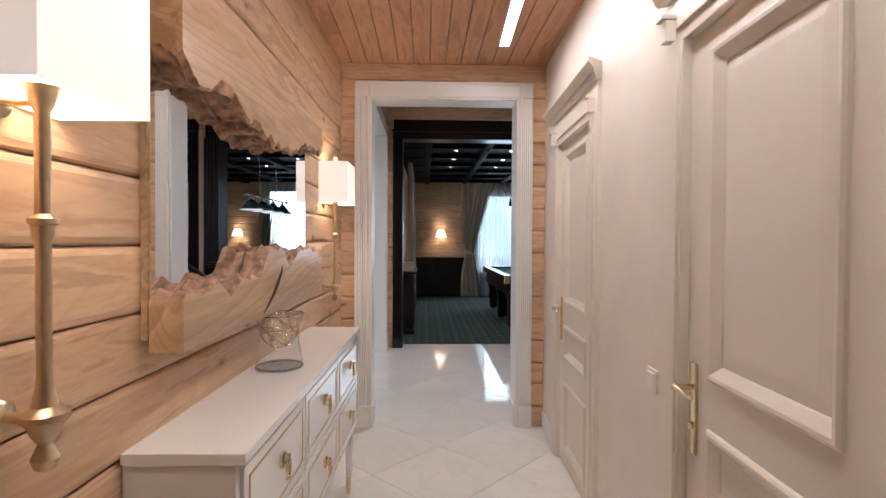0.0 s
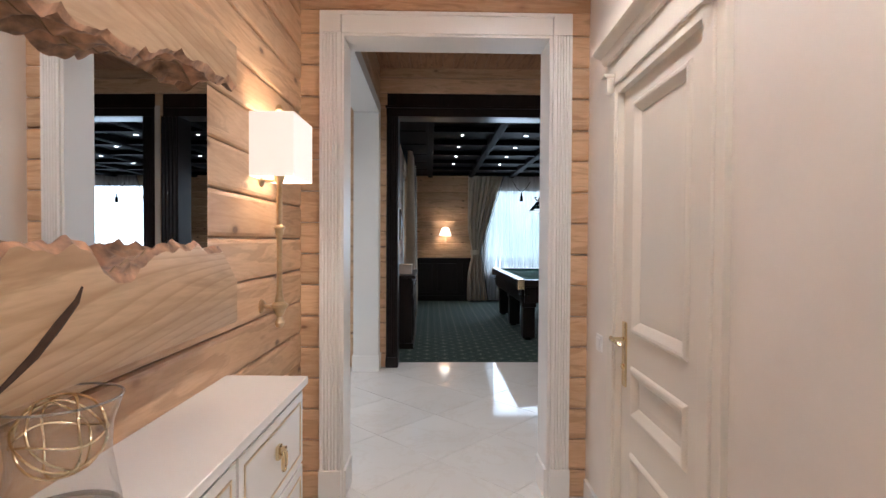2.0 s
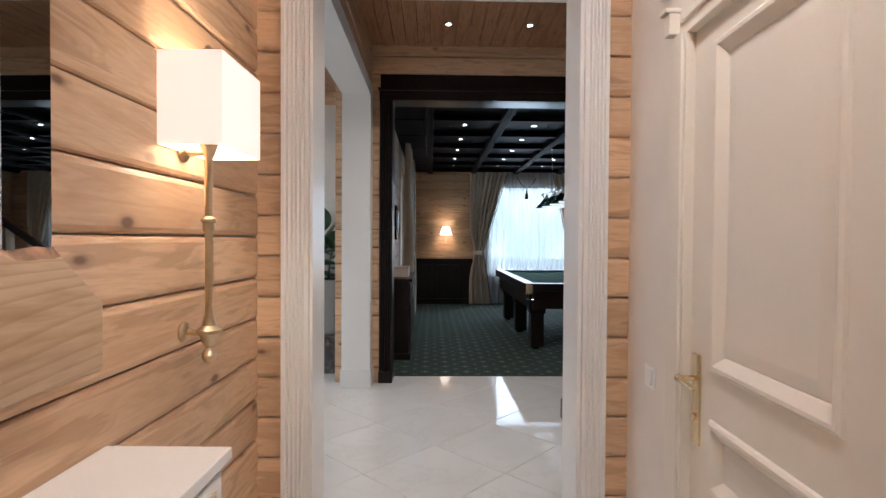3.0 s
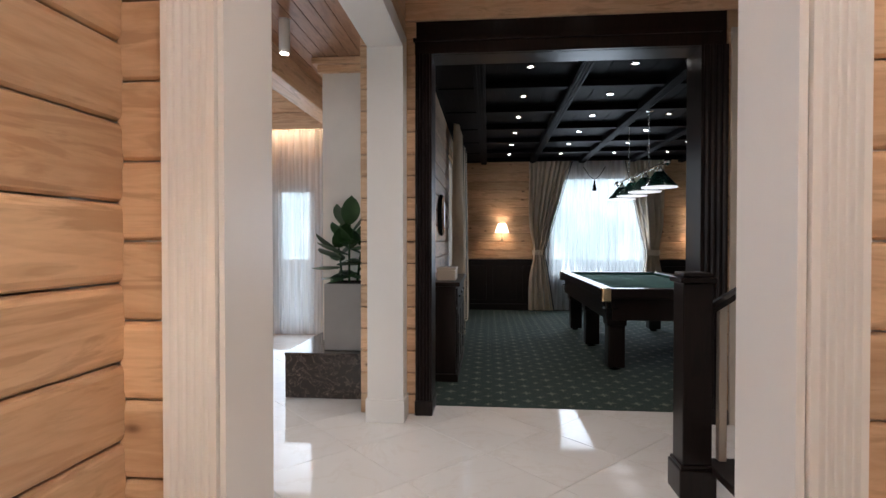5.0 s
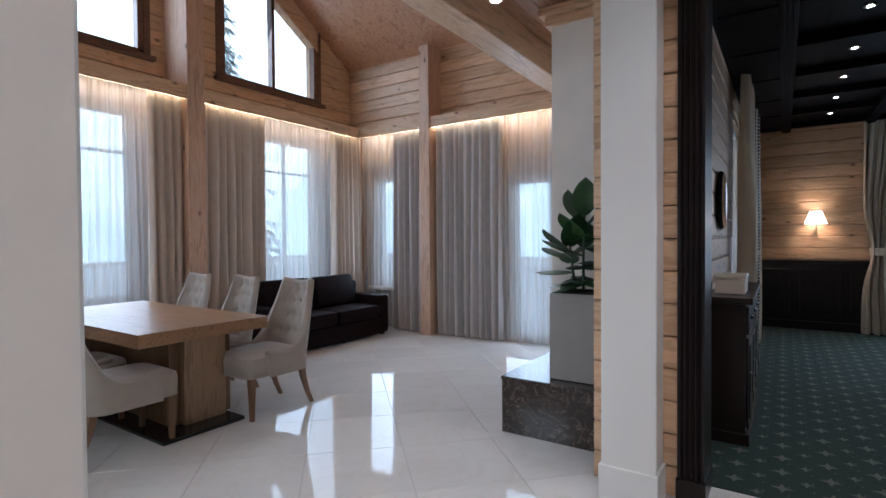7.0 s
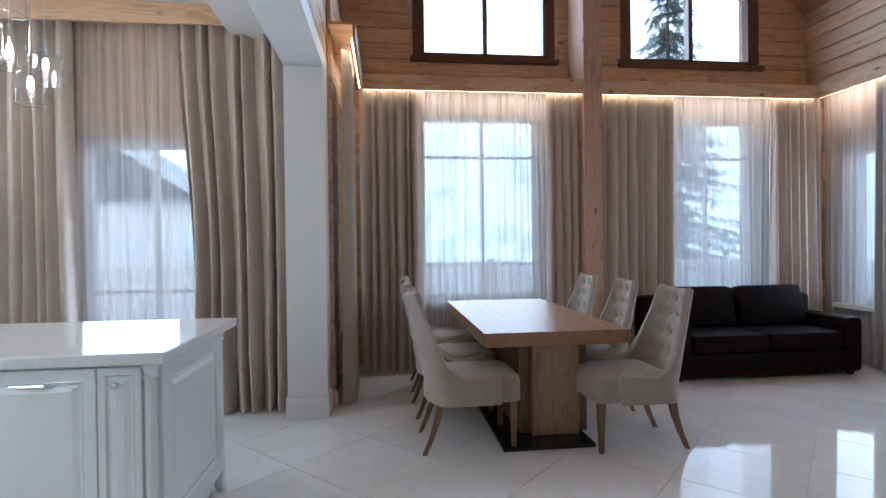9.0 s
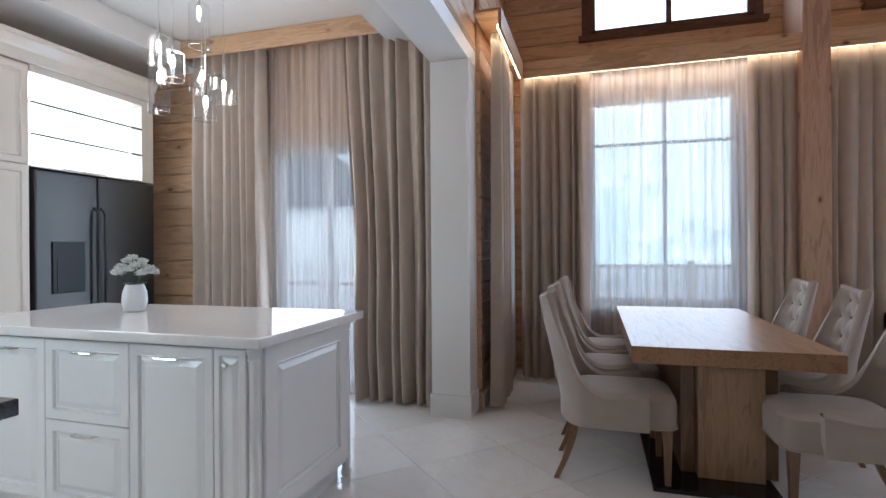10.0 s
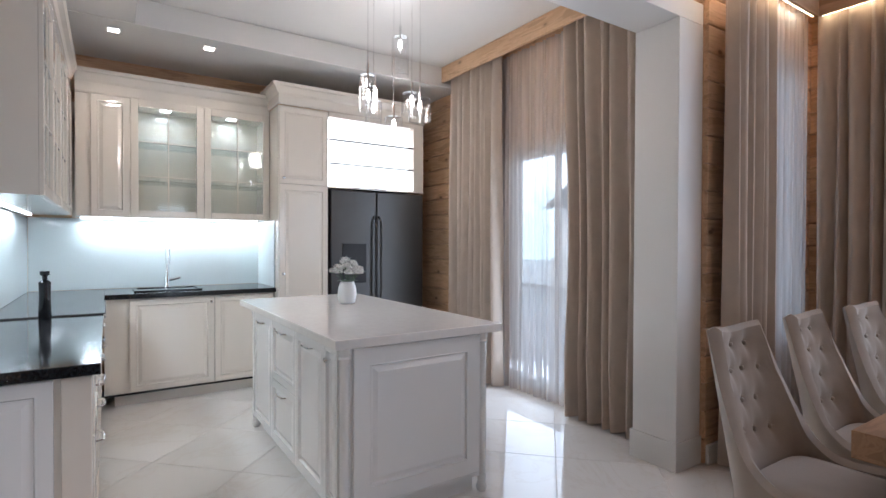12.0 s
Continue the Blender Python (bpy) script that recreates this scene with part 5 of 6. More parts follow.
clock = thing("wall_disc", "round black framed disc hung on the log wall", "wall ornament", -0.318, 8.75, 1.62)
bm = bmesh.new()
lathe(bm, [(0.0, 0.0), (0.22, 0.0), (0.235, 0.015), (0.22, 0.04), (0.18, 0.03), (0.0, 0.028)], 32)
bmesh.ops.transform(bm, matrix=pose(0, 0, 0, 0, 90, 0), verts=bm.verts)
part("rim", bm, BLACK, clock, "", True)

# ---- stair ----
stair = thing("stair", "stair with dark steps, dark handrail and ivory balusters", "staircase", 1.22, 5.9, 0)
for i in range(12):
    x, z = 0.16 + 0.27 * i, 0.175 * (i + 1)
    part("step", boxes((x - 0.02, x + 0.29, -1.1, 0.03, z - 0.04, z), r=0.006), WENGE, stair, "dark wooden tread")
    part("riser", boxes((x, x + 0.02, -1.1, 0.0, z - 0.175, z - 0.04)), WHITE, stair, "white riser")
newel = part("newel_post", boxes((0.0, 0.145, -0.07, 0.075, 0.17, 1.11), (0.02, 0.125, -0.05, 0.055, 0.0, 0.05), r=0.006), WENGE, stair, "square dark newel post")
part("newel_cap", boxes((-0.018, 0.163, -0.088, 0.093, 1.112, 1.14), (0.0, 0.145, -0.07, 0.075, 1.14, 1.165), r=0.008), WENGE, newel)
part("newel_base", boxes((-0.02, 0.165, -0.09, 0.095, 0.0, 0.15), (-0.012, 0.157, -0.082, 0.087, 0.15, 0.17), r=0.008), WENGE, newel)
bm = bmesh.new()
slope = 0.66
loft(bm, [[(x, y, 0.955 + slope * (x - 0.145) + dz) for y, dz in ((-0.026, -0.02), (-0.03, 0.015), (-0.014, 0.035), (0.014, 0.035), (0.03, 0.015), (0.026, -0.02))] for x in (0.145, 3.2)])
part("handrail", bm, WENGE, stair, "dark polished handrail")
for i in range(9):
    x = 0.20 + 0.18 * i
    t = 0.935 + slope * (x - 0.145)
    b = 0.175 * max(0, math.floor((x - 0.14) / 0.27) + 1)
    part("baluster", boxes((x, x + 0.04, -0.02, 0.02, b, t + 0.02), r=0.004), IVORY, stair, "square ivory baluster")

# ---- fireplace corner ----
fire = thing("fireplace_base", "dark polished marble plinth of the fireplace", "fireplace", -1.10, 7.85, 0)
part("plinth", boxes((-0.40, 0.44, -0.55, 0.80, 0.0, 0.36)), EMPERADOR, fire)
part("slab", boxes((-0.405, 0.445, -0.555, 0.80, 0.362, 0.385), r=0.003), EMPERADOR, fire, "dark marble top slab")
col = thing("chimney_breast", "white plastered chimney breast with a timber collar", "chimney", -0.95, 8.25, 0.387)
part("shaft", boxes((-0.40, 0.30, -0.40, 0.42, 0.0, 2.53)), PLASTER, col)
part("collar", boxes((-0.44, 0.31, -0.44, 0.45, 2.53, 2.60), (-0.48, 0.31, -0.48, 0.45, 2.60, 2.66), r=0.008), PINE_X, col, "stepped pine collar")
pot = thing("planter", "tall square grey planter with a rubber plant", "planter", -1.02, 7.58, 0.387)
part("pot", boxes((-0.175, 0.175, -0.175, 0.175, 0.0, 0.575), r=0.006), POT, pot)
part("soil", boxes((-0.16, 0.16, -0.16, 0.16, 0.576, 0.58)), SOIL, pot)
plant = thing("rubber_plant", "rubber plant with broad dark green leaves", "plant", -1.02, 7.58, 0.967)


def leaf(bm, base, heading, tilt, length, width, bend):
    d = Vector((math.cos(heading) * math.cos(tilt), math.sin(heading) * math.cos(tilt), math.sin(tilt)))
    side = Vector((-math.sin(heading), math.cos(heading), 0))
    rows = []
    for i in range(8):
        u = i / 7
        c = Vector(base) + d * length * u + Vector((0, 0, -bend * u * u * length))
        w = width * math.sin(math.pi * min(1, 0.06 + u * 0.94)) ** 0.7 * 0.5
        up = d.cross(side) * -1
        rows.append([bm.verts.new(c - side * w + up * w * 0.3), bm.verts.new(c), bm.verts.new(c + side * w + up * w * 0.3)])
    for a, b in zip(rows, rows[1:]):
        for k in range(2):
            bm.faces.new((a[k], a[k + 1], b[k + 1], b[k]))


rnd = random.Random(4)
for st, (sx, sy, hgt) in enumerate(((0.0, 0.0, 0.52), (0.06, 0.05, 0.40), (-0.07, 0.03, 0.34))):
    bm = bmesh.new()
    tube(bm, [(sx, sy, 0), (sx * 1.3, sy * 1.3, hgt * 0.5), (sx * 1.8 + 0.01, sy * 1.8, hgt)], [0.011, 0.009, 0.006])
    part("stem", bm, LEAF, plant, "", True)
    for i in range(11):
        f = 0.12 + 0.88 * i / 10
        h = hgt * f
        ang = st * 1.3 + i * 2.4
        bm = bmesh.new()
        leaf(bm, (sx * (1 + 0.8 * f), sy * (1 + 0.8 * f), h), ang, 0.1 + 1.0 * f ** 2 + rnd.uniform(-0.2, 0.2), rnd.uniform(0.25, 0.34), rnd.uniform(0.14, 0.19), rnd.uniform(0.05, 0.5) * (1.2 - f))
        part("leaf", bm, LEAF, plant, "", True)
sp = thing("ceiling_spot", "white surface-mounted cylinder spot, lit", "ceiling light", -1.36, 6.97, 2.785, group="ceiling spots")
bm = bmesh.new()
lathe(bm, [(0.030, 0.005), (0.040, 0.0), (0.042, 0.01), (0.042, 0.265)], 20)
part("body", bm, WHITE, sp, "", True)
bm = bmesh.new()
lathe(bm, [(0.030, -0.002), (0.030, 0.004)], 18)
part("bulb", bm, BULB, sp, "glowing lamp")


# ---- living room ----
def gable_window(name, y0, y1, z0, z1, slant_from, mirror_side):
    """An upper window whose top follows the roof; dark brown frame with a sill."""
    w = tagged(new(name), "upper window with a dark timber frame following the roof", "window", kind="structure")
    fr = BROWN
    mid = (y0 + y1) / 2 - 0.02
    for y, ww in ((y0, 0.07), (mid, 0.05), (y1 - 0.07, 0.07)):
        part("window_frame", boxes((-5.80, -5.70, y, y + ww, z0, z1), r=0.004), fr, w)
    part("window_frame", boxes((-5.80, -5.70, y0, y1, z0, z0 + 0.06), r=0.004), fr, w)
    part("window_frame", boxes((-5.80, -5.70, y0, y1, z1 - 0.06, z1), r=0.004), fr, w)
    part("pane", boxes((-5.77, -5.762, y0 + 0.05, y1 - 0.05, z0 + 0.04, z1 - 0.04)), GLASS, w).visible_shadow = False
    part("window_sill", boxes((-5.80, -5.625, y0 - 0.09, y1 + 0.09, z0 - 0.055, z0 - 0.005), r=0.005), fr, w)
    s = 1 if mirror_side else -1
    ye = y1 if mirror_side else y0
    bm = bmesh.new()
    loft(bm, [[(x, ye + s * 0.02, slant_from), (x, ye - s * (z1 - slant_from) / 0.63, z1 + 0.02), (x, ye + s * 0.02, z1 + 0.02)] for x in (-5.83, -5.69)])
    part("roof_infill", bm, PINE_Y, w, "pine boarding along the roof slope")
    for yy in (y0 - 0.06, y1 - 0.01):
        part("reveal_board", boxes((-5.715, -5.69, yy, yy + 0.07, z0, z1), r=0.003), fr, w)
    return w


BROWN = wood("brown_window_wood", (0.10, 0.045, 0.025), (0.18, 0.085, 0.045), "Y", 0.4, False)
gable_window("window_upper_left", 5.55, 7.03, 3.36, 4.75, 4.12, False)
gable_window("window_upper_right", 7.93, 9.52, 3.36, 4.75, 4.12, True)
window("window_lower_left", "y", -5.80, 5.55, 6.90, 0.70, 2.74, (6.26,), (2.28,), sign=1)
window("window_lower_right", "y", -5.80, 8.35, 9.52, 0.70, 2.74, (8.95,), (2.28,), sign=1)
window("window_east", "x", 10.30, -5.15, -4.72, 0.62, 2.28, (), (), sign=-1)
window("window_terrace_door", "x", 10.30, -2.87, -2.25, 0.02, 2.13, (), (0.95,), sign=-1, sill=False, w=0.09)
window("window_kitchen_door", "y", -4.52, 2.75, 3.75, 0.02, 2.20, (3.32,), (0.95,), sign=1, sill=False, w=0.09)
window("window_west", "x", 4.58, -5.52, -4.92, 0.70, 2.60, (), (), sign=1, sill=False)

GD = "living room curtains"
for a0, a1, f in ((4.93, 5.55, 7), (6.86, 7.23, 4), (7.46, 8.30, 8), (9.44, 10.06, 7)):
    folded("curtain", "taupe floor-length curtain beside the tall window", "y", -5.345, straight(a0, a1), 0.015, 2.95, f, 0.034, DRAPE, GD, seed=a0)
for a0, a1 in ((5.35, 7.05), (8.15, 9.60)):
    folded("sheer_curtain", "white sheer curtain filled with daylight", "y", -5.47, straight(a0, a1), 0.015, 2.95, int((a1 - a0) * 13), 0.013, SHEER, "sheer curtains", thick=0, seed=a0)
for a0, a1, f in ((-4.68, -4.12, 6), (-3.92, -2.88, 11)):
    folded("curtain", "grey-taupe floor-length curtain beside the post", "x", 10.03, straight(a0, a1), 0.015, 2.95, f, 0.034, DRAPE_GREY, GD, seed=a0)
for a0, a1 in ((-5.36, -4.60), (-2.95, -1.95)):
    folded("sheer_curtain", "white sheer curtain over the terrace door", "x", 10.11, straight(a0, a1), 0.015, 2.95, int((a1 - a0) * 14), 0.014, SHEER, "sheer curtains", thick=0, seed=a0)
folded("curtain", "taupe floor-length curtain against the log wall", "x", 4.86, straight(-4.85, -4.34), 0.015, 2.95, 6, 0.032, DRAPE, GD, seed=3)
folded("sheer_curtain", "white sheer curtain over the side window", "x", 4.84, straight(-5.42, -4.78), 0.015, 2.95, 9, 0.014, SHEER, "sheer curtains", thick=0, seed=8)
KC = "kitchen curtains"
folded("curtain", "taupe floor-length kitchen curtain", "y", -4.285, straight(2.04, 2.80), 0.015, 3.06, 8, 0.044, DRAPE, KC, seed=21)
folded("curtain", "taupe floor-length kitchen curtain, hem swept aside", "y", -4.285, lambda z: (3.62 + 0.05 * math.sin(z * 1.5) + 0.12 * max(0, 0.5 - z), 4.39), 0.015, 3.06, 7, 0.046, DRAPE, KC, seed=22)
folded("sheer_curtain", "white sheer curtain over the terrace door", "y", -4.37, straight(2.55, 4.10), 0.015, 3.06, 20, 0.014, SHEER_THIN, "sheer curtains", thick=0, seed=23)

dt = thing("dining_table", "long oak dining table on a slab pedestal", "dining table", -4.31, 6.28, 0)
part("tabletop", boxes((-0.985, 0.985, -0.493, 0.493, 0.635, 0.727), r=0.003), OAK_X, dt, "thick light oak top")
part("pedestal", boxes((-0.80, 0.92, -0.16, 0.16, 0.028, 0.634), r=0.003), OAK_Z, dt, "oak pedestal")
part("pedestal_fin", boxes((-0.76, 0.86, -0.235, -0.162, 0.028, 0.634), r=0.003), LEG, dt, "darker oak side slab")
part("pedestal_fin", boxes((-0.76, 0.86, 0.162, 0.235, 0.028, 0.634), r=0.003), LEG, dt, "darker oak side slab")
part("base_plate", boxes((-1.0, 1.09, -0.40, 0.20, 0.0, 0.026), r=0.004), BLACK, dt, "glossy black base plate")


def dining_chair():
    c = thing("dining_chair", "beige tufted dining chair with sloping arms and wooden legs", "chair", 0, 0, 0, group="chairs round the table")

    def plan(s, out):
        r = 0.255 + out
        if abs(s) > 0.5:
            return (math.copysign(r, s), -0.13 + (abs(s) - 0.5) * 2 * 0.30)
        return (r * math.sin(math.pi * s), -0.13 - (0.125 + out) * math.cos(math.pi * s))

    def top(s):
        f = min(1, max(0, (abs(s) - 0.30) / 0.42))
        return 0.985 - 0.50 * (1 - (1 - f) ** 3.2) - 0.012 * math.cos(s * 9)

    def shell(out, bottom, tuft=False):
        rows = []
        n, m = 96, 30
        for i in range(n + 1):
            s = -1 + 2 * i / n
            x, y = plan(s, out)
            col = []
            for j in range(m + 1):
                v = j / m
                z = bottom + (top(s) - bottom) * v
                lean = max(0, z - 0.42) * (0.22 if abs(s) < 0.5 else 0.22 * max(0, 1 - (abs(s) - 0.5) * 2))
                flare = 1 - 0.26 * max(0, z - 0.45)
                d = 0.0
                if tuft and abs(s) < 0.5 and z > 0.52:
                    for bx, bz in BUTTONS:
                        q = (abs(x * flare - bx) / 0.032) + (abs(z - bz) / 0.038)
                        d += 0.034 * math.exp(-q)
                col.append((x * flare, y - lean - d, z))
            rows.append(col)
        return rows
    BUTTONS = [(x, z) for k, z in enumerate((0.58, 0.70, 0.82, 0.92)) for x in ((-0.09, 0.0, 0.09) if k % 2 else (-0.135, -0.045, 0.045, 0.135))]
    inner, outer = shell(-0.03, 0.40, True), shell(0.03, 0.315)
    bm = bmesh.new()
    vi = [[bm.verts.new(p) for p in col] for col in inner]
    vo = [[bm.verts.new(p) for p in col] for col in outer]
    n, m = len(vi) - 1, len(vi[0]) - 1
    for i in range(n):
        for j in range(m):
            bm.faces.new((vi[i][j], vi[i + 1][j], vi[i + 1][j + 1], vi[i][j + 1]))
            bm.faces.new((vo[i + 1][j], vo[i][j], vo[i][j + 1], vo[i + 1][j + 1]))
        mid = [bm.verts.new(((Vector(vi[k][m].co) + Vector(vo[k][m].co)) / 2) + Vector((0, 0, 0.018))) for k in (i, i + 1)]
        bm.faces.new((vi[i][m], vi[i + 1][m], mid[1], mid[0]))
        bm.faces.new((mid[0], mid[1], vo[i + 1][m], vo[i][m]))
        bm.faces.new((vi[i + 1][0], vi[i][0], vo[i][0], vo[i + 1][0]))
    for i in (0, n):
        for j in range(m):
            bm.faces.new((vi[i][j], vi[i][j + 1], vo[i][j + 1], vo[i][j]))
    bmesh.ops.remove_doubles(bm, verts=bm.verts, dist=0.0005)
    back = part("backrest", bm, LINEN, c, "tufted wrap-around back and arms", True)
    for bx, bz in BUTTONS:
        b = bmesh.new()
        s = math.asin(max(-1, min(1, bx / (0.225 * (1 - 0.26 * (bz - 0.45)))))) / math.pi
        x, y = plan(s, -0.03)
        y = y - max(0, bz - 0.42) * 0.22 - 0.026
        bmesh.ops.create_uvsphere(b, u_segments=8, v_segments=5, radius=0.011, matrix=Matrix.Translation((bx, y, bz)))
        part("button", b, LINEN, back, "", True)
    bm = bmesh.new()
    rings = []
    for z, g in ((0.315, -0.006), (0.33, 0.0), (0.43, 0.004), (0.462, -0.004), (0.478, -0.03), (0.485, -0.08)):
        rings.append([((0.238 + g) * math.copysign(abs(math.cos(t)) ** 0.28, math.cos(t)), 0.05 + (0.265 + g) * math.copysign(abs(math.sin(t)) ** 0.28, math.sin(t)), z) for t in [2 * math.pi * k / 40 for k in range(40)]])
    loft(bm, rings)
    part("seat", bm, LINEN, c, "padded linen seat", True)
    bm = bmesh.new()
    rr = [((0.24) * math.copysign(abs(math.cos(t)) ** 0.28, math.cos(t)), 0.05 + 0.267 * math.copysign(abs(math.sin(t)) ** 0.28, math.sin(t)), 0.322) for t in [2 * math.pi * k / 48 for k in range(48)]]
    tube(bm, rr, 0.005, 6, True)
    part("piping", bm, LINEN, c, "pale piping round the seat", True)
    for sx in (-1, 1):
        bm = bmesh.new()
        loft(bm, [[(sx * (0.195 - o) + a * w, 0.265 - o * 0.5 + b * w, z) for a, b in ((-1, -1), (1, -1), (1, 1), (-1, 1))] for z, w, o in ((0.0, 0.013, 0.0), (0.17, 0.018, 0.0), (0.325, 0.024, 0.004))])
        part("leg", bm, LEG, c, "tapered brown wooden front leg")
        bm = bmesh.new()
        loft(bm, [[(sx * 0.195 + a * w, y + b * w, z) for a, b in ((-1, -1), (1, -1), (1, 1), (-1, 1))] for z, w, y in ((0.0, 0.013, -0.30), (0.10, 0.015, -0.255), (0.22, 0.019, -0.215), (0.33, 0.023, -0.195))])
        part("leg", bm, LEG, c, "swept brown wooden back leg")
    bm = bmesh.new()
    yb = -0.13 - 0.155 - 0.38 * 0.22 - 0.004
    tube(bm, [(0.028 * math.cos(t), yb - 0.010, 0.80 + 0.028 * math.sin(t)) for t in [2 * math.pi * k / 16 for k in range(16)]], 0.004, 6, True)
    part("ring_pull", bm, CHROME, c, "chrome ring on the back", True)
    return c


ch = dining_chair()
ch.matrix_world = pose(-3.45, 5.69, 0, 0, 0, 0)
for x, y, rz in ((-4.13, 5.68, 2), (-4.81, 5.69, -2), (-3.32, 6.74, 180), (-4.06, 6.76, 178), (-4.80, 6.75, 181)):
    copy_thing(ch, pose(x, y, 0, 0, 0, rz))

sofa = thing("sofa", "low dark brown leather sofa under the window", "sofa", -4.90, 8.76, 0)
part("base", boxes((-0.40, 0.36, -0.94, 0.94, 0.03, 0.25), r=0.02), LEATHER, sofa)
for s in (-1, 1):
    part("seat_cushion", boxes(sorted((0.0, 0.0)) and (-0.16, 0.38, *sorted((s * 0.008, s * 0.775)), 0.252, 0.43), r=0.05), LEATHER, sofa, "leather seat cushion", True)
    part("arm", boxes((-0.40, 0.37, *sorted((s * 0.78, s * 0.97)), 0.03, 0.56), r=0.05), LEATHER, sofa, "padded leather arm", True)
    bm = boxes((-0.11, 0.09, -0.38, 0.38, -0.20, 0.22), r=0.07)
    cu = part("back_cushion", bm, LEATHER, sofa, "leaning leather back cushion", True)
    cu.matrix_local = pose(-0.17, s * 0.40, 0.62, 0, -14, s * 2)
    part("foot", boxes((0.28, 0.33, *sorted((s * 0.86, s * 0.91)), 0.0, 0.03)), BLACK, sofa)
    part("foot", boxes((-0.36, -0.31, *sorted((s * 0.86, s * 0.91)), 0.0, 0.03)), BLACK, sofa)
part("back", boxes((-0.42, -0.24, -0.96, 0.96, 0.03, 0.74), r=0.05), LEATHER, sofa, "leather back", True)


# ---- kitchen ----
def front_panel(bm, axis, f, s, a0, a1, z0, z1, raised=0.008, rail=0.055):
    """A raised-panel front. f: its plane; s: the side it faces."""
    def ring(inset, d):
        x = f + s * d
        pts = [(a0 + inset, z0 + inset), (a1 - inset, z0 + inset), (a1 - inset, z1 - inset), (a0 + inset, z1 - inset)]
        return [(a, x, z) if axis == "x" else (x, a, z) for a, z in pts]
    r = min(rail, (z1 - z0) * 0.25, (a1 - a0) * 0.22)
    loft(bm, [ring(0, 0), ring(0, 0.016), ring(0.003, 0.019), ring(r - 0.012, 0.019), ring(r - 0.006, 0.021), ring(r, 0.009), ring(r + 0.008, 0.009), ring(r + 0.03, 0.009 + raised)])


def bar_pull(bm, axis, f, s, a, z, length=0.11, upright=False):
    def p(da, dz, d):
        return (a + da, f + s * d, z + dz) if axis == "x" else (f + s * d, a + da, z + dz)
    h = length / 2
    if upright:
        tube(bm, [p(0, -h, 0.018), p(0, -h * 0.9, 0.040), p(0, h * 0.9, 0.040), p(0, h, 0.018)], 0.005)
    else:
        tube(bm, [p(-h, 0, 0.018), p(-h * 0.85, 0, 0.042), p(0, 0, 0.046), p(h * 0.85, 0, 0.042), p(h, 0, 0.018)], 0.006)


def front(parent, name, axis, f, s, a0, a1, z0, z1, mat, pull=None, knob=None):
    bm = bmesh.new()
    front_panel(bm, axis, f, s, a0 + 0.002, a1 - 0.002, z0 + 0.002, z1 - 0.002)
    ob = part(name, bm, mat, parent)
    if pull:
        bm = bmesh.new()
        bar_pull(bm, axis, f, s, *pull)
        part("handle", bm, CHROME, ob, "chrome bow handle", True)
    if knob:
        bm = bmesh.new()
        lathe(bm, [(0.006, 0.0), (0.006, 0.012), (0.014, 0.02), (0.012, 0.03), (0.0, 0.034)], 12)
        m = pose(*((knob[0], f + s * 0.018, knob[1]) if axis == "x" else (f + s * 0.018, knob[0], knob[1])), *((90 if s < 0 else -90, 0, 0) if axis == "x" else (0, 90 * s, 0)))
        bmesh.ops.transform(bm, matrix=m, verts=bm.verts)
        part("knob", bm, CHROME, ob, "chrome knob", True)
    return ob


isl = thing("kitchen_island", "white kitchen island with raised-panel doors", "kitchen island", 0, 0, 0)
part("carcass", boxes((-2.975, -2.165, 2.60, 4.275, 0.09, 0.865)), ISLAND, isl)
part("plinth", boxes((-2.93, -2.21, 2.66, 4.23, 0.0, 0.09)), ISLAND, isl)
part("worktop", boxes((-3.037, -2.10, 2.43, 4.345, 0.868, 0.912), r=0.006), QUARTZ, isl, "thick polished pale quartz worktop")
for a0, a1, z0, z1 in ((2.66, 3.14, 0.10, 0.855), (3.14, 3.64, 0.48, 0.855), (3.14, 3.64, 0.10, 0.48), (3.64, 4.085, 0.10, 0.855)):
    front(isl, "door" if z1 - z0 > 0.5 else "drawer", "y", -2.165, 1, a0, a1, z0, z1, ISLAND, ((a0 + a1) / 2, z1 - 0.055, 0.13))
front(isl, "door", "y", -2.165, 1, 4.085, 4.245, 0.10, 0.855, ISLAND, None, (4.16, 0.79))
bm = bmesh.new()
front_panel(bm, "x", 4.275, 1, -2.93, -2.21, 0.12, 0.855, rail=0.09)
part("end_panel", bm, ISLAND, isl)
for x in (-2.965, -2.175):
    for y in (2.61, 4.265):
        bm = bmesh.new()
        lathe(bm, [(0.022, 0.0), (0.030, 0.02), (0.022, 0.05), (0.024, 0.07), (0.022, 0.09), (0.028, 0.10), (0.024, 0.11), (0.023, 0.80), (0.030, 0.81), (0.024, 0.82), (0.032, 0.845), (0.032, 0.866)], 18, (x, y, 0))
        part("corner_post", bm, ISLAND, isl, "slim turned corner post", True)
oven = thing("oven_front", "black built-in appliance on the island's side", "oven", -2.985, 4.0, 0.12)
part("glass_front", boxes((-0.02, 0.0, -0.55, 0.24, 0.0, 0.60), r=0.004), BLACK, oven)
bm = bmesh.new()
tube(bm, [(-0.02, 0.20, 0.08), (-0.05, 0.20, 0.10), (-0.05, 0.20, 0.50), (-0.02, 0.20, 0.52)], 0.008)
part("handle", bm, STEEL, oven, "", True)

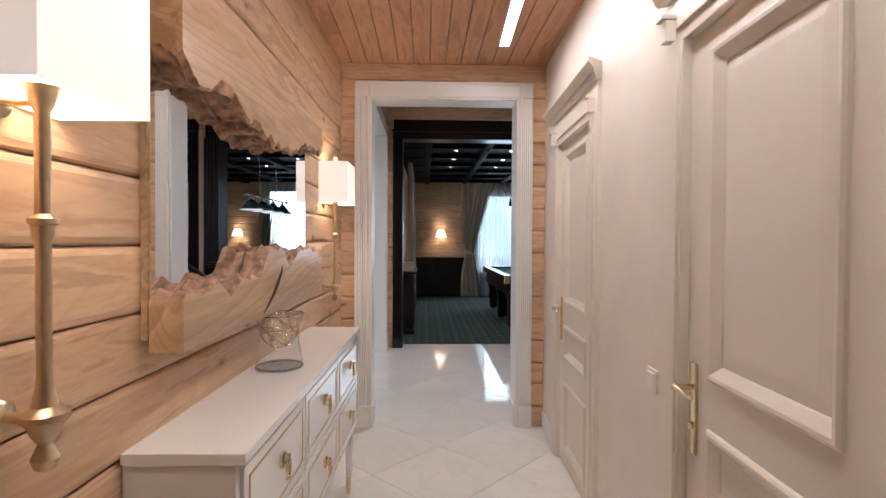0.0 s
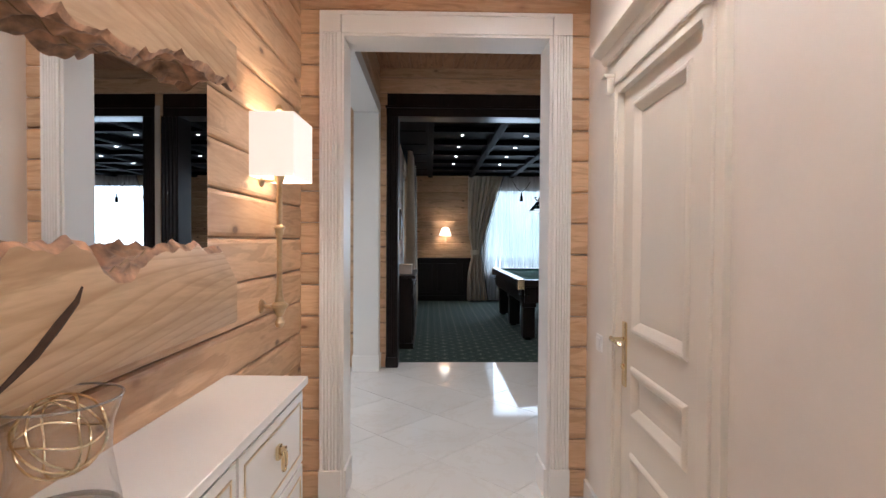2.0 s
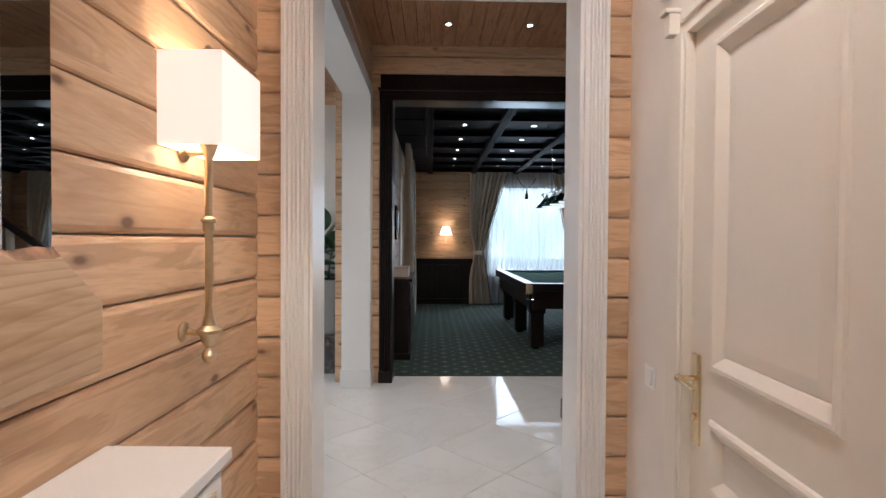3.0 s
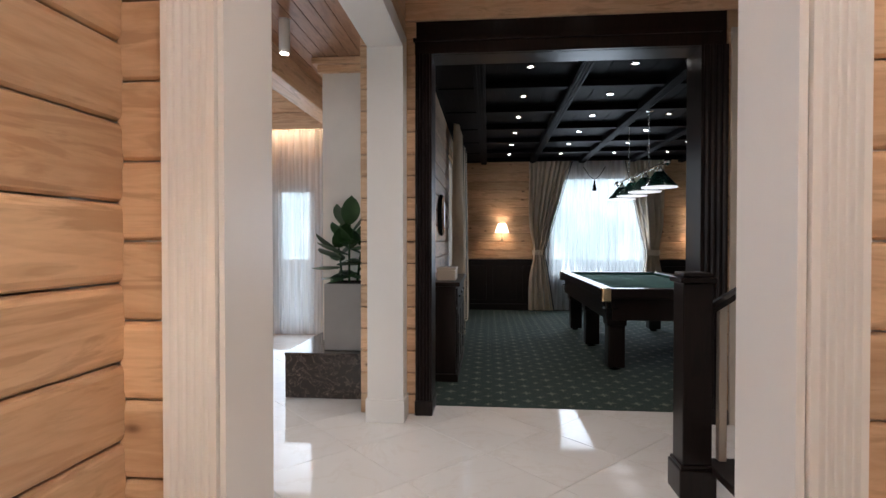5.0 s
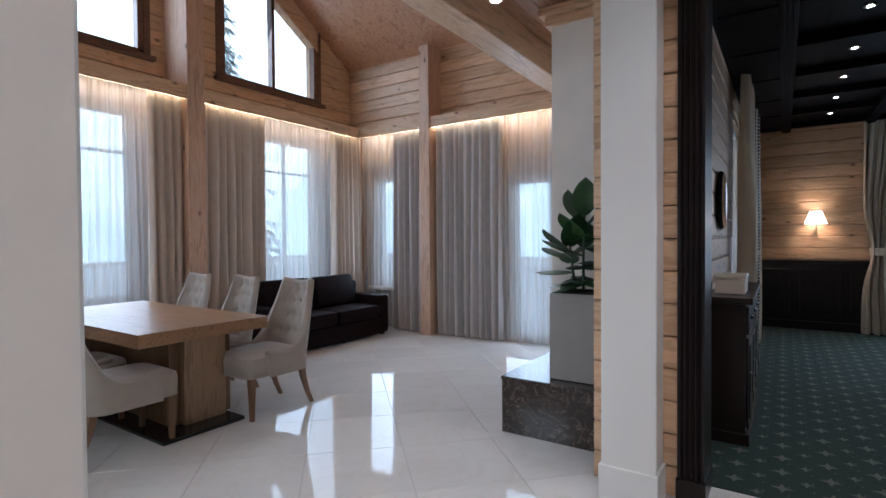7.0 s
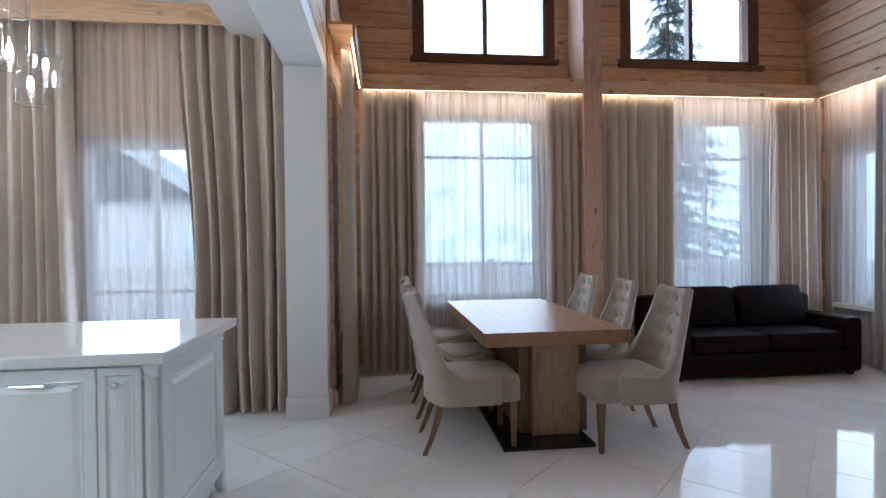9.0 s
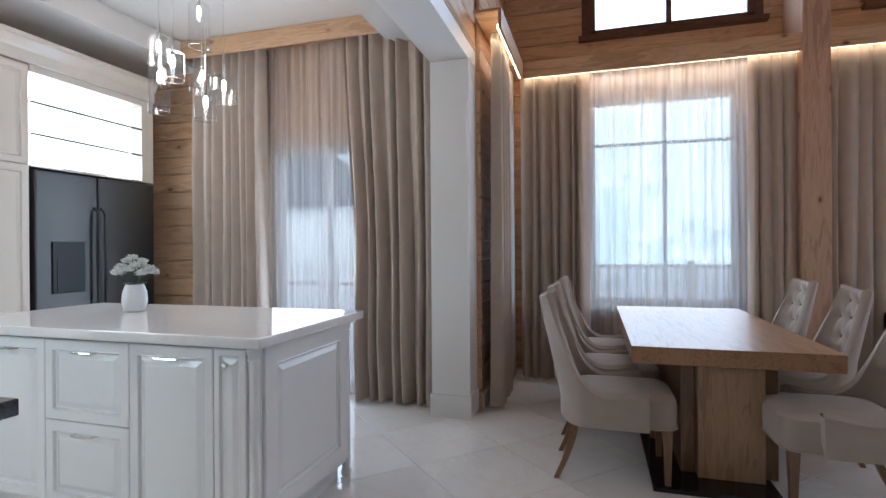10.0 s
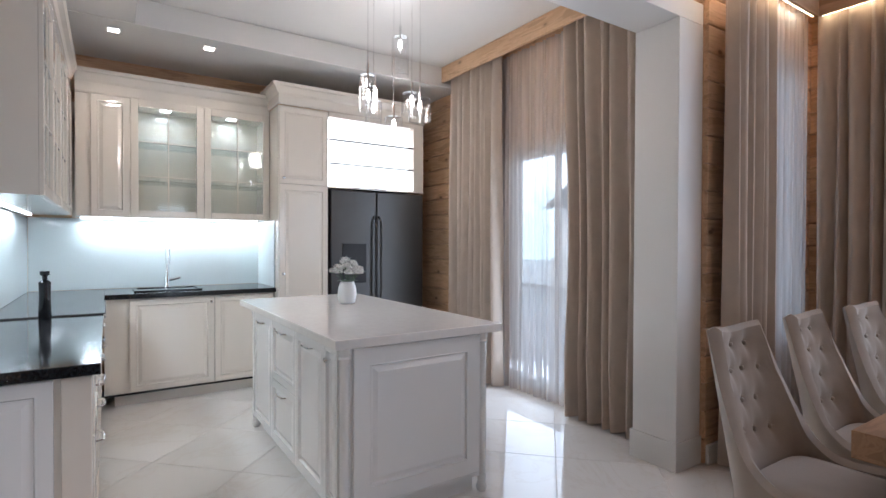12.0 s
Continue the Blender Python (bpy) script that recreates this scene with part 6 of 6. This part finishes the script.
# base units and worktops
base = thing("base_cabinet", "cream raised-panel base cabinets below the window wall", "kitchen cabinet", 0, 0, 0)
part("carcass", boxes((-2.575, -1.25, 0.985, 1.585, 0.10, 0.875)), CABINET, base)
part("plinth", boxes((-2.575, -1.32, 0.985, 1.535, 0.0, 0.10)), CABINET, base)
# black strip laid in for the shadow under the doors
part("plinth_gap", boxes((-2.575, -1.25, 1.537, 1.606, 0.096, 0.108)), BLACK, base)
for a0, a1 in ((-2.57, -2.06), (-2.06, -1.42)):
    front(base, "door", "x", 1.585, 1, a0, a1, 0.11, 0.87, CABINET, None, ((a0 + 0.03), 0.82))
base2 = thing("base_cabinet", "cream raised-panel base cabinets along the corridor wall", "kitchen cabinet", 0, 0, 0)
part("carcass", boxes((-1.215, -0.705, 0.99, 4.27, 0.10, 0.875)), CABINET, base2)
part("plinth", boxes((-1.17, -0.705, 0.99, 4.22, 0.0, 0.10)), CABINET, base2)
for a0, a1 in ((1.70, 2.05), (2.05, 2.65), (2.65, 3.20), (3.20, 3.75), (3.75, 4.22)):
    front(base2, "drawer", "y", -1.215, -1, a0, a1, 0.64, 0.87, CABINET, ((a0 + a1) / 2, 0.78, 0.13))
    front(base2, "door", "y", -1.215, -1, a0, a1, 0.11, 0.638, CABINET, ((a0 + a1) / 2, 0.56, 0.13))
bm = bmesh.new()
front_panel(bm, "x", 4.27, 1, -1.12, -0.72, 0.11, 0.87)
part("end_panel", bm, ISLAND, base2)
part("corner_post", boxes((-1.23, -1.14, 4.22, 4.285, 0.10, 0.87), r=0.006), CABINET, base2)
top = thing("worktop", "black polished granite worktop in an L", "worktop", 0, 0, 0)
part("slab", boxes((-2.585, -1.255, 0.985, 1.635, 0.878, 0.918), r=0.004), GRANITE, top)
part("slab", boxes((-1.255, -0.705, 0.985, 4.315, 0.878, 0.918), r=0.004), GRANITE, top)
hob = thing("hob", "black glass hob set in the worktop", "hob", -1.01, 2.5, 0.919)
part("glass", boxes((-0.25, 0.25, -0.38, 0.38, 0.0, 0.006), r=0.002), BLACK, hob)
part("edge", boxes((-0.256, -0.251, -0.385, 0.385, 0.0, 0.007), (-0.25, 0.25, 0.381, 0.386, 0.0, 0.007)), STEEL, hob, "steel trim")
sink = thing("kitchen_sink", "black sink set in the worktop", "sink", -1.72, 1.31, 0.919)
bm = boxes((-0.26, 0.26, -0.17, -0.14, 0, 0.010), (-0.26, 0.26, 0.14, 0.17, 0, 0.010), (-0.26, -0.23, -0.14, 0.14, 0, 0.010), (0.23, 0.26, -0.14, 0.14, 0, 0.010), (-0.23, 0.23, -0.14, 0.14, 0.0, 0.003))
part("rim", bm, BLACK, sink)
tap = thing("mixer_tap", "tall chrome kitchen mixer tap", "tap", -1.735, 1.10, 0.919)
bm = bmesh.new()
lathe(bm, [(0.026, 0.0), (0.026, 0.01), (0.021, 0.02), (0.020, 0.10), (0.017, 0.11), (0.016, 0.33)], 16)
tube(bm, [(0, 0, 0.32), (0, 0.02, 0.36), (0, 0.06, 0.375), (0, 0.09, 0.35), (0, 0.095, 0.22)], [0.016, 0.016, 0.016, 0.017, 0.020], 10)
part("spout", bm, CHROME, tap, "", True)
bm = bmesh.new()
tube(bm, [(0.0, 0, 0.07), (-0.05, 0, 0.075), (-0.11, 0.0, 0.09)], [0.014, 0.012, 0.009])
part("lever", bm, CHROME, tap, "", True)
mill = thing("pepper_mill", "dark upright dispenser on the worktop", "dispenser", -0.99, 2.95, 0.919)
bm = bmesh.new()
lathe(bm, [(0.028, 0.0), (0.030, 0.01), (0.026, 0.12), (0.028, 0.20), (0.012, 0.215), (0.012, 0.235), (0.022, 0.24), (0.022, 0.26)], 18)
part("body", bm, BLACK, mill, "", True)
setting("splashback_south", boxes((-2.575, -0.72, 0.983, 0.993, 0.92, 1.543)), SPLASH, "pale back-painted glass splashback", "splashback")
setting("splashback_east", boxes((-0.718, -0.702, 0.995, 4.10, 0.92, 1.543)), SPLASH, "pale back-painted glass splashback", "splashback")
setting("splashback_side", boxes((-2.583, -2.576, 0.995, 1.60, 0.92, 1.543)), SPLASH, "pale back-painted glass splashback", "splashback")


def glass_door(parent, axis, f, s, a0, a1, z0, z1):
    """A framed glass door with glazing bars."""
    def b(bm, p, q, r, t, d0, d1):
        lo, hi = sorted((f + s * d0, f + s * d1))
        box(bm, *((p, q, lo, hi) if axis == "x" else (lo, hi, p, q)), r, t, 0.003)
    w = 0.058
    bm = bmesh.new()
    for p, q, r, t in ((a0, a0 + w, z0, z1), (a1 - w, a1, z0, z1), (a0 + w, a1 - w, z0, z0 + w), (a0 + w, a1 - w, z1 - w, z1)):
        b(bm, p + 0.001, q - 0.001, r, t, 0, 0.02)
    d = part("door", bm, CABINET, parent)
    bm = bmesh.new()
    b(bm, (a0 + a1) / 2 - 0.006, (a0 + a1) / 2 + 0.006, z0 + w, z1 - w, 0.006, 0.016)
    for k in (1, 2):
        z = z0 + w + (z1 - z0 - 2 * w) * k / 3
        b(bm, a0 + w, a1 - w, z - 0.005, z + 0.005, 0.006, 0.015)
    part("glazing_grille", bm, CABINET, d)
    bm = bmesh.new()
    b(bm, a0 + w - 0.005, a1 - w + 0.005, z0 + w - 0.005, z1 - w + 0.005, 0.001, 0.005)
    part("pane", bm, FROST, d).visible_shadow = False


def cornice(axis, f, s, a0, a1, z, out, mat, parent, up=0.19):
    prof = ((0.0, 0.0), (0.012, 0.0), (0.016, 0.012), (0.016, up * 0.45), (0.03, up * 0.55), (0.05, up * 0.8), (0.062, up * 0.85), (0.062, up), (0.0, up))
    bm = bmesh.new()
    loft(bm, [[(a, f + s * d, z + h) if axis == "x" else (f + s * d, a, z + h) for d, h in prof] for a in (a0, a1)])
    part("cornice", bm, mat, parent, "moulded cornice")


uc = thing("wall_cabinet", "cream wall cabinets with lit glass doors", "kitchen cabinet", 0, 0, 0)
Z0, Z1 = 1.548, 2.545
for nm, b in (("back_panel", (-2.58, -1.02, 0.985, 1.005, Z0, Z1)), ("side_panel", (-2.58, -2.56, 1.005, 1.395, Z0, Z1)), ("carcass", (-1.44, -1.06, 1.005, 1.395, Z0, Z1)),
              ("bottom_panel", (-2.56, -1.44, 1.005, 1.395, Z0, Z0 + 0.02)), ("top_panel", (-2.56, -1.44, 1.005, 1.395, Z1 - 0.02, Z1)), ("divider", (-2.015, -1.995, 1.005, 1.39, Z0 + 0.02, Z1 - 0.02))):
    part(nm, boxes(b), CABINET, uc)
for z in (1.86, 2.19):
    part("glass_shelf", boxes((-2.555, -2.02, 1.01, 1.36, z, z + 0.008)), FROST, uc).visible_shadow = False
    part("glass_shelf", boxes((-1.99, -1.445, 1.01, 1.36, z, z + 0.008)), FROST, uc).visible_shadow = False
glass_door(uc, "x", 1.396, 1, -2.58, -2.007, Z0, Z1)
glass_door(uc, "x", 1.396, 1, -2.003, -1.44, Z0, Z1)
front(uc, "door", "x", 1.396, 1, -1.436, -1.16, Z0, Z1, CABINET)
cornice("x", 1.40, 1, -2.58, -1.06, Z1, 0, CABINET, uc)
part("led_strip", boxes((-2.55, -1.08, 1.04, 1.06, Z0 - 0.008, Z0 - 0.001)), LEDCOOL, uc, "cool white LED strip")
for x in (-2.28, -1.72):
    part("cabinet_light", boxes((x - 0.04, x + 0.04, 1.15, 1.23, Z1 - 0.026, Z1 - 0.021)), LEDCOOL, uc, "small cool cabinet light")
    area_lamp("cabinet_light", (x, 1.2, Z1 - 0.03), (x, 1.15, 0), 0.08, 0.08, 1.6, COOL)
for x, z in ((-2.42, 2.198), (-2.30, 2.198), (-2.14, 2.198), (-1.86, 2.198), (-1.70, 2.198), (-1.58, 2.198), (-2.36, 1.868), (-2.15, 1.868), (-1.80, 1.868), (-1.62, 1.868)):
    bowl = thing("glass_bowl", "clear glass dish on the cabinet shelf", "glassware", x, 1.20, z, group="cabinet glassware")
    bm = bmesh.new()
    lathe(bm, [(0.02, 0.0), (0.045, 0.01), (0.06, 0.05)], 16, closed=False)
    part("bowl", bm, GLASS, bowl, "", True).visible_shadow = False

uc2 = thing("wall_cabinet", "cream wall cabinets along the corridor wall, glossy glass fronts", "kitchen cabinet", 0, 0, 0)
part("carcass", boxes((-1.02, -0.705, 1.43, 3.55, Z0, Z1)), CABINET, uc2)
for a0, a1 in ((1.43, 1.95), (1.95, 2.48), (2.48, 3.01), (3.01, 3.55)):
    glass_door(uc2, "y", -1.02, -1, a0, a1, Z0, Z1) if a0 > 1.9 else front(uc2, "door", "y", -1.02, -1, a0, a1, Z0, Z1, CABINET)
cornice("y", -1.02, -1, 1.43, 3.56, Z1, 0, CABINET, uc2)
part("led_strip", boxes((-0.79, -0.77, 1.45, 3.5, Z0 - 0.008, Z0 - 0.001)), LEDCOOL, uc2, "cool white LED strip")

tall = thing("tall_cabinet", "tall cream larder cabinet beside the fridge", "kitchen cabinet", 0, 0, 0)
part("carcass", boxes((-3.055, -2.585, 0.985, 1.71, 0.10, 2.60)), CABINET, tall)
part("plinth", boxes((-3.055, -2.585, 0.985, 1.66, 0.0, 0.10)), CABINET, tall)
front(tall, "door", "x", 1.71, 1, -3.052, -2.588, 0.11, 1.875, CABINET, None, (-2.62, 1.05))
front(tall, "door", "x", 1.71, 1, -3.052, -2.588, 1.88, 2.59, CABINET, None, (-2.62, 1.93))
cornice("x", 1.735, 1, -4.12, -2.57, 2.60, 0, CABINET, tall)
bm = bmesh.new()
prof = ((0.0, 0.0), (0.012, 0.0), (0.016, 0.012), (0.016, 0.085), (0.03, 0.105), (0.05, 0.15), (0.062, 0.16), (0.062, 0.19), (0.0, 0.19))
loft(bm, [[(-2.58 + d, y, 2.60 + h) for d, h in prof] for y in (1.0, 1.795)])
part("cornice_return", bm, CABINET, tall)
nic = thing("bridge_unit", "backlit white display niche above the fridge", "display niche", 0, 0, 0)
part("panel", boxes((-4.12, -3.06, 1.0, 1.73, 2.55, 2.60), (-4.12, -4.0, 1.0, 1.73, 1.87, 2.55), (-3.998, -3.062, 1.0, 1.73, 1.868, 1.882)), CABINET, nic)
part("backlit_panel", boxes((-3.998, -3.062, 1.60, 1.61, 1.885, 2.548)), NICHE, nic, "glowing white back panel")
for z in (2.10, 2.33):
    part("shelf", boxes((-3.998, -3.062, 1.612, 1.725, z, z + 0.012)), GLASS, nic, "thin glass shelf").visible_shadow = False
    part("shelf_edge", boxes((-3.998, -3.062, 1.725, 1.731, z, z + 0.014)), STEEL, nic, "steel shelf edge")
area_lamp("niche_light", (-3.53, 1.72, 2.2), (-3.4, 4, 1.6), 0.9, 0.6, 6, COOL)
tray = thing("silver_tray", "low silver openwork tray in the niche", "tray", -3.52, 1.67, 1.884)
bm = bmesh.new()
for k in range(9):
    tube(bm, [(-0.16 + 0.04 * k + 0.022 * math.cos(t), 0.0, 0.035 + 0.024 * math.sin(t)) for t in [2 * math.pi * i / 10 for i in range(10)]], 0.004, 5, True)
tube(bm, [(-0.19, 0, 0.006), (0.19, 0, 0.006)], 0.006)
part("openwork", bm, CHROME, tray, "", True)

fr = thing("fridge", "dark steel side-by-side fridge with a water dispenser", "fridge", -3.59, 1.35, 0)
part("body", boxes((-0.515, 0.515, -0.35, 0.33, 0.03, 1.85), r=0.006), STEEL, fr)
for a, b in ((-0.515, 0.03), (0.036, 0.515)):
    part("door", boxes((a, b, 0.335, 0.40, 0.05, 1.85), r=0.010), STEEL, fr)
for x in (0.005, 0.062):
    bm = bmesh.new()
    tube(bm, [(x, 0.40, 0.62), (x, 0.445, 0.66), (x, 0.45, 1.1), (x, 0.445, 1.56), (x, 0.40, 1.60)], 0.012)
    part("handle", bm, STEEL, fr, "steel bar handle", True)
dp = part("dispenser", boxes((0.15, 0.40, 0.40, 0.412, 0.94, 1.33), r=0.004), MATT_BLACK, fr, "black water dispenser")
part("recess", boxes((0.18, 0.37, 0.412, 0.416, 0.96, 1.20)), MATT_BLACK, dp)
part("foot", boxes((-0.5, 0.5, -0.3, 0.3, 0.0, 0.03)), BLACK, fr)

lamp = thing("glass_pendant", "cluster of clear glass cylinder pendants, lit", "pendant lamp", -2.93, 3.22, 2.0)
bm = bmesh.new()
lathe(bm, [(0.17, 1.158), (0.17, 1.135), (0.16, 1.13)], 30)
part("ceiling_plate", bm, CHROME, lamp, "round chrome plate", True)
for x, y, z in ((0.20, 0.10, 0.22), (0.03, -0.17, 0.10), (-0.19, 0.12, 0.20), (-0.08, 0.03, 0.52), (0.12, -0.08, 0.36), (-0.25, -0.10, 0.30), (0.06, 0.20, 0.02)):
    bm = bmesh.new()
    w = 0.078 if x < -0.15 else 0.060
    h = 0.27 if z in (0.52, 0.10) else 0.155
    lathe(bm, [(w - 0.002, 0.0), (w, 0.003), (w, h - 0.010), (w - 0.008, h), (0.012, h + 0.004)], 24, (x, y, z), False)
    g = part("glass_cylinder", bm, TUBE_GLASS, lamp, "clear glass cylinder", True)
    g.visible_shadow = False
    bm = bmesh.new()
    tube(bm, [(x + w * math.cos(a), y + w * math.sin(a), z + 0.002) for a in [2 * math.pi * k / 24 for k in range(24)]], 0.0018, 5, True)
    part("rim", bm, EDGE_GLASS, g, "thick glass rim", True)
    bm = bmesh.new()
    lathe(bm, [(0.004, h - 0.085), (0.013, h - 0.070), (0.013, h - 0.030), (0.006, h - 0.015)], 12, (x, y, z))
    part("bulb", bm, BULB, g, "small glowing bulb", True)
    bm = bmesh.new()
    lathe(bm, [(0.007, h - 0.015), (0.009, h + 0.005), (0.009, h + 0.085), (0.0022, h + 0.09), (0.0022, 1.13 - z)], 8, (x, y, z))
    part("cord", bm, CHROME, g, "thin cord and holder", True)

fv = thing("flower_vase", "white ceramic vase with white flowers on the island", "vase with flowers", -2.68, 3.09, 0.913)
bm = bmesh.new()
lathe(bm, [(0.040, 0.0), (0.054, 0.008), (0.066, 0.06), (0.062, 0.11), (0.046, 0.155), (0.043, 0.155), (0.058, 0.11), (0.06, 0.06), (0.03, 0.012)], 28, closed=False)
part("vase", bm, CERAMIC, fv, "smooth white vase", True)
rf = random.Random(11)
for k in range(15):
    a, r = k * 2.4, 0.015 + 0.085 * math.sqrt(k / 15)
    tip = Vector((r * math.cos(a), r * math.sin(a), 0.315 - r * 1.1 + rf.uniform(-0.015, 0.015)))
    bm = bmesh.new()
    tube(bm, [(0.01 * math.cos(a), 0.01 * math.sin(a), 0.10), tuple(tip * 0.6 + Vector((0, 0, 0.05))), tuple(tip)], 0.0025, 5)
    st = part("stem", bm, LEAF, fv)
    bm = bmesh.new()
    for p in range(14):
        leaf(bm, tuple(tip), p * 2.4 + k, 0.05 + 0.08 * p, 0.044 - 0.001 * p, 0.030, -0.15)
    part("flower", bm, PETAL, st, "white daisy-like bloom")
    if k % 2:
        bm = bmesh.new()
        leaf(bm, (0.02 * math.cos(a), 0.02 * math.sin(a), 0.15), a + 0.5, 0.7, 0.07, 0.035, 0.5)
        part("leaf", bm, LEAF, fv, "", True)


def kitchen_spot(x, y, z):
    s = thing("ceiling_spot", "square white recessed ceiling spot, lit", "ceiling light", x, y, z, group="kitchen spots")
    part("frame", boxes((-0.05, 0.05, -0.05, 0.05, -0.004, 0.002), r=0.002), WHITE, s)
    part("bulb", boxes((-0.036, 0.036, -0.036, 0.036, -0.006, -0.003)), BULB, s, "glowing lamp")


for x, y in ((-1.32, 1.80), (-1.99, 1.80), (-1.15, 3.2)):
    kitchen_spot(x, y, 2.956)

# ---- outside ----
setting("ground", boxes((-80, 60, -60, 80, -0.9, -0.6)), plain("outside_ground", (0.70, 0.73, 0.72), 0.9, 0, 0.3, 0.4), "pale grassy ground outside", "ground")
setting("terrace", boxes((-9.0, -5.96, 1.0, 13.0, -0.6, -0.05), (-5.95, -0.48, 10.43, 12.6, -0.6, -0.05), (-9.0, -4.63, -1.0, 4.43, -0.6, -0.06)), plain("terrace_deck", (0.66, 0.66, 0.66), 0.7, 0, 0.1, 2.0), "pale terrace deck", "terrace")


def railing(x0, y0, x1, y1):
    r = thing("terrace_railing", "white wooden terrace railing", "railing", x0, y0, -0.05, group="terrace railings")
    d = Vector((x1 - x0, y1 - y0, 0))
    n = int(d.length / 0.14)
    ang = math.atan2(d.y, d.x)
    for z in (0.12, 0.98):
        ob = part("rail", boxes((0, d.length, -0.03, 0.03, z, z + 0.06), r=0.006), WHITE, r)
        ob.rotation_euler.z = ang
    me = mesh_from("baluster", boxes((-0.022, 0.022, -0.022, 0.022, 0.18, 0.98)), WHITE)
    for i in range(n):
        b = new("baluster", me)
        b.parent = r
        b.location = d * (i + 0.5) / n
    for i in range(int(d.length / 2) + 1):
        p = part("post", boxes((-0.05, 0.05, -0.05, 0.05, 0, 1.1), r=0.006), WHITE, r)
        p.location = d * min(1, i * 2 / d.length)


railing(-8.9, -1.0, -8.9, 12.9)
railing(-8.8, 12.5, -0.6, 12.5)
house = thing("neighbour_house", "neighbouring pale house with a dark gabled roof", "house", -21, -5.5, -0.6)
part("wall", boxes((-3, 3, -4, 4, 0, 3.6)), WHITE, house)
bm = bmesh.new()
loft(bm, [[(x, -4.6, 3.5), (x, 0, 6.6), (x, 4.6, 3.5)] for x in (-3.5, 3.5)])
part("roof", bm, WENGE, house)
for y in (-2, 1.6):
    part("window", boxes((3.0, 3.06, y - 0.6, y + 0.6, 1.0, 2.5), r=0.01), WHITE, house)


def spruce(x, y, height, reach, seed):
    """A spruce: tapered trunk and whorls of drooping boughs set with small needle clumps."""
    rs = random.Random(seed)
    t = thing("spruce_tree", "tall blue-green spruce beyond the terrace", "tree", x, y, -0.6)
    bm = bmesh.new()
    tube(bm, [(0, 0, 0), (0.03, 0, height * 0.4), (0, 0.02, height)], [0.24, 0.15, 0.02], 10)
    part("trunk", bm, TRUNK, t, "", True)
    bm = bmesh.new()
    z = 1.0
    while z < height - 0.1:
        f = 1 - z / height
        for k in range(11):
            a = rs.uniform(0, 6.283)
            r = reach * f ** 0.8 * rs.uniform(0.6, 1.1)
            tip = Vector((r * math.cos(a), r * math.sin(a), z - 0.25 * r))
            tube(bm, [(0, 0, z), tuple(tip)], [0.03, 0.008], 4)
            for q in range(max(2, int(r * 4))):
                u = (q + rs.uniform(0.4, 1.0)) / max(2, int(r * 4))
                c = Vector((0, 0, z)).lerp(tip, u)
                for h in range(3):
                    leaf(bm, tuple(c), a + rs.uniform(-1.4, 1.4), rs.uniform(-0.7, 0.1), rs.uniform(0.35, 0.6), rs.uniform(0.14, 0.26), 0.3)
        z += 0.42
    part("crown", bm, HAZED_NEEDLES, t, "drooping needle-covered boughs")


TRUNK = plain("bark", (0.10, 0.07, 0.05), 0.9, 0, 0.4, 12.0, 0.5)
# needles made part clear: the bright outdoor haze is put into the material
HAZED_NEEDLES = voile("hazed_spruce_needles", (0.12, 0.17, 0.17), 0.55)
spruce(-23.0, 18.6, 16.0, 3.6, 3)


def sky_backdrop():
    m, nt, b = nodes_of("bright_overcast_distance")
    v = coords(nt, (1, 1, 1.4))
    n = add(nt, "ShaderNodeTexNoise", Scale=0.22, Detail=9.0, Roughness=0.65)
    nt.links.new(v, n.inputs[0])
    sep = nt.nodes.new("ShaderNodeSeparateXYZ")
    tc = nt.nodes.new("ShaderNodeTexCoord")
    nt.links.new(tc.outputs["Object"], sep.inputs[0])
    mr = add(nt, "ShaderNodeMapRange", From_Min=2.0, From_Max=15.0, To_Min=0.62, To_Max=0.40)
    nt.links.new(sep.outputs[2], mr.inputs[0])
    lt = nt.nodes.new("ShaderNodeMath")
    lt.operation = "SUBTRACT"
    nt.links.new(mr.outputs[0], lt.inputs[0])
    nt.links.new(n.outputs[0], lt.inputs[1])
    f = ramp(nt, lt.outputs[0], (0.0, (0.0,) * 3), (0.10, (1.0,) * 3))
    col = mixed(nt, f, (0.76, 0.90, 1.0), (0.50, 0.66, 0.72))
    nt.links.new(col, b.inputs["Emission Color"])
    b.inputs["Base Color"].default_value = (0, 0, 0, 1)
    b.inputs["Emission Strength"].default_value = 2.9
    bm = bmesh.new()
    loft(bm, [[(60 * math.cos(a), 60 * math.sin(a), z) for a in [2 * math.pi * i / 48 for i in range(48)]] for z in (-1.5, 32)], False)
    return setting("backdrop", bm, m, "bright overcast sky over distant trees", "backdrop")


sky_backdrop()

# ---- floor tiles ----
lay_tiles()
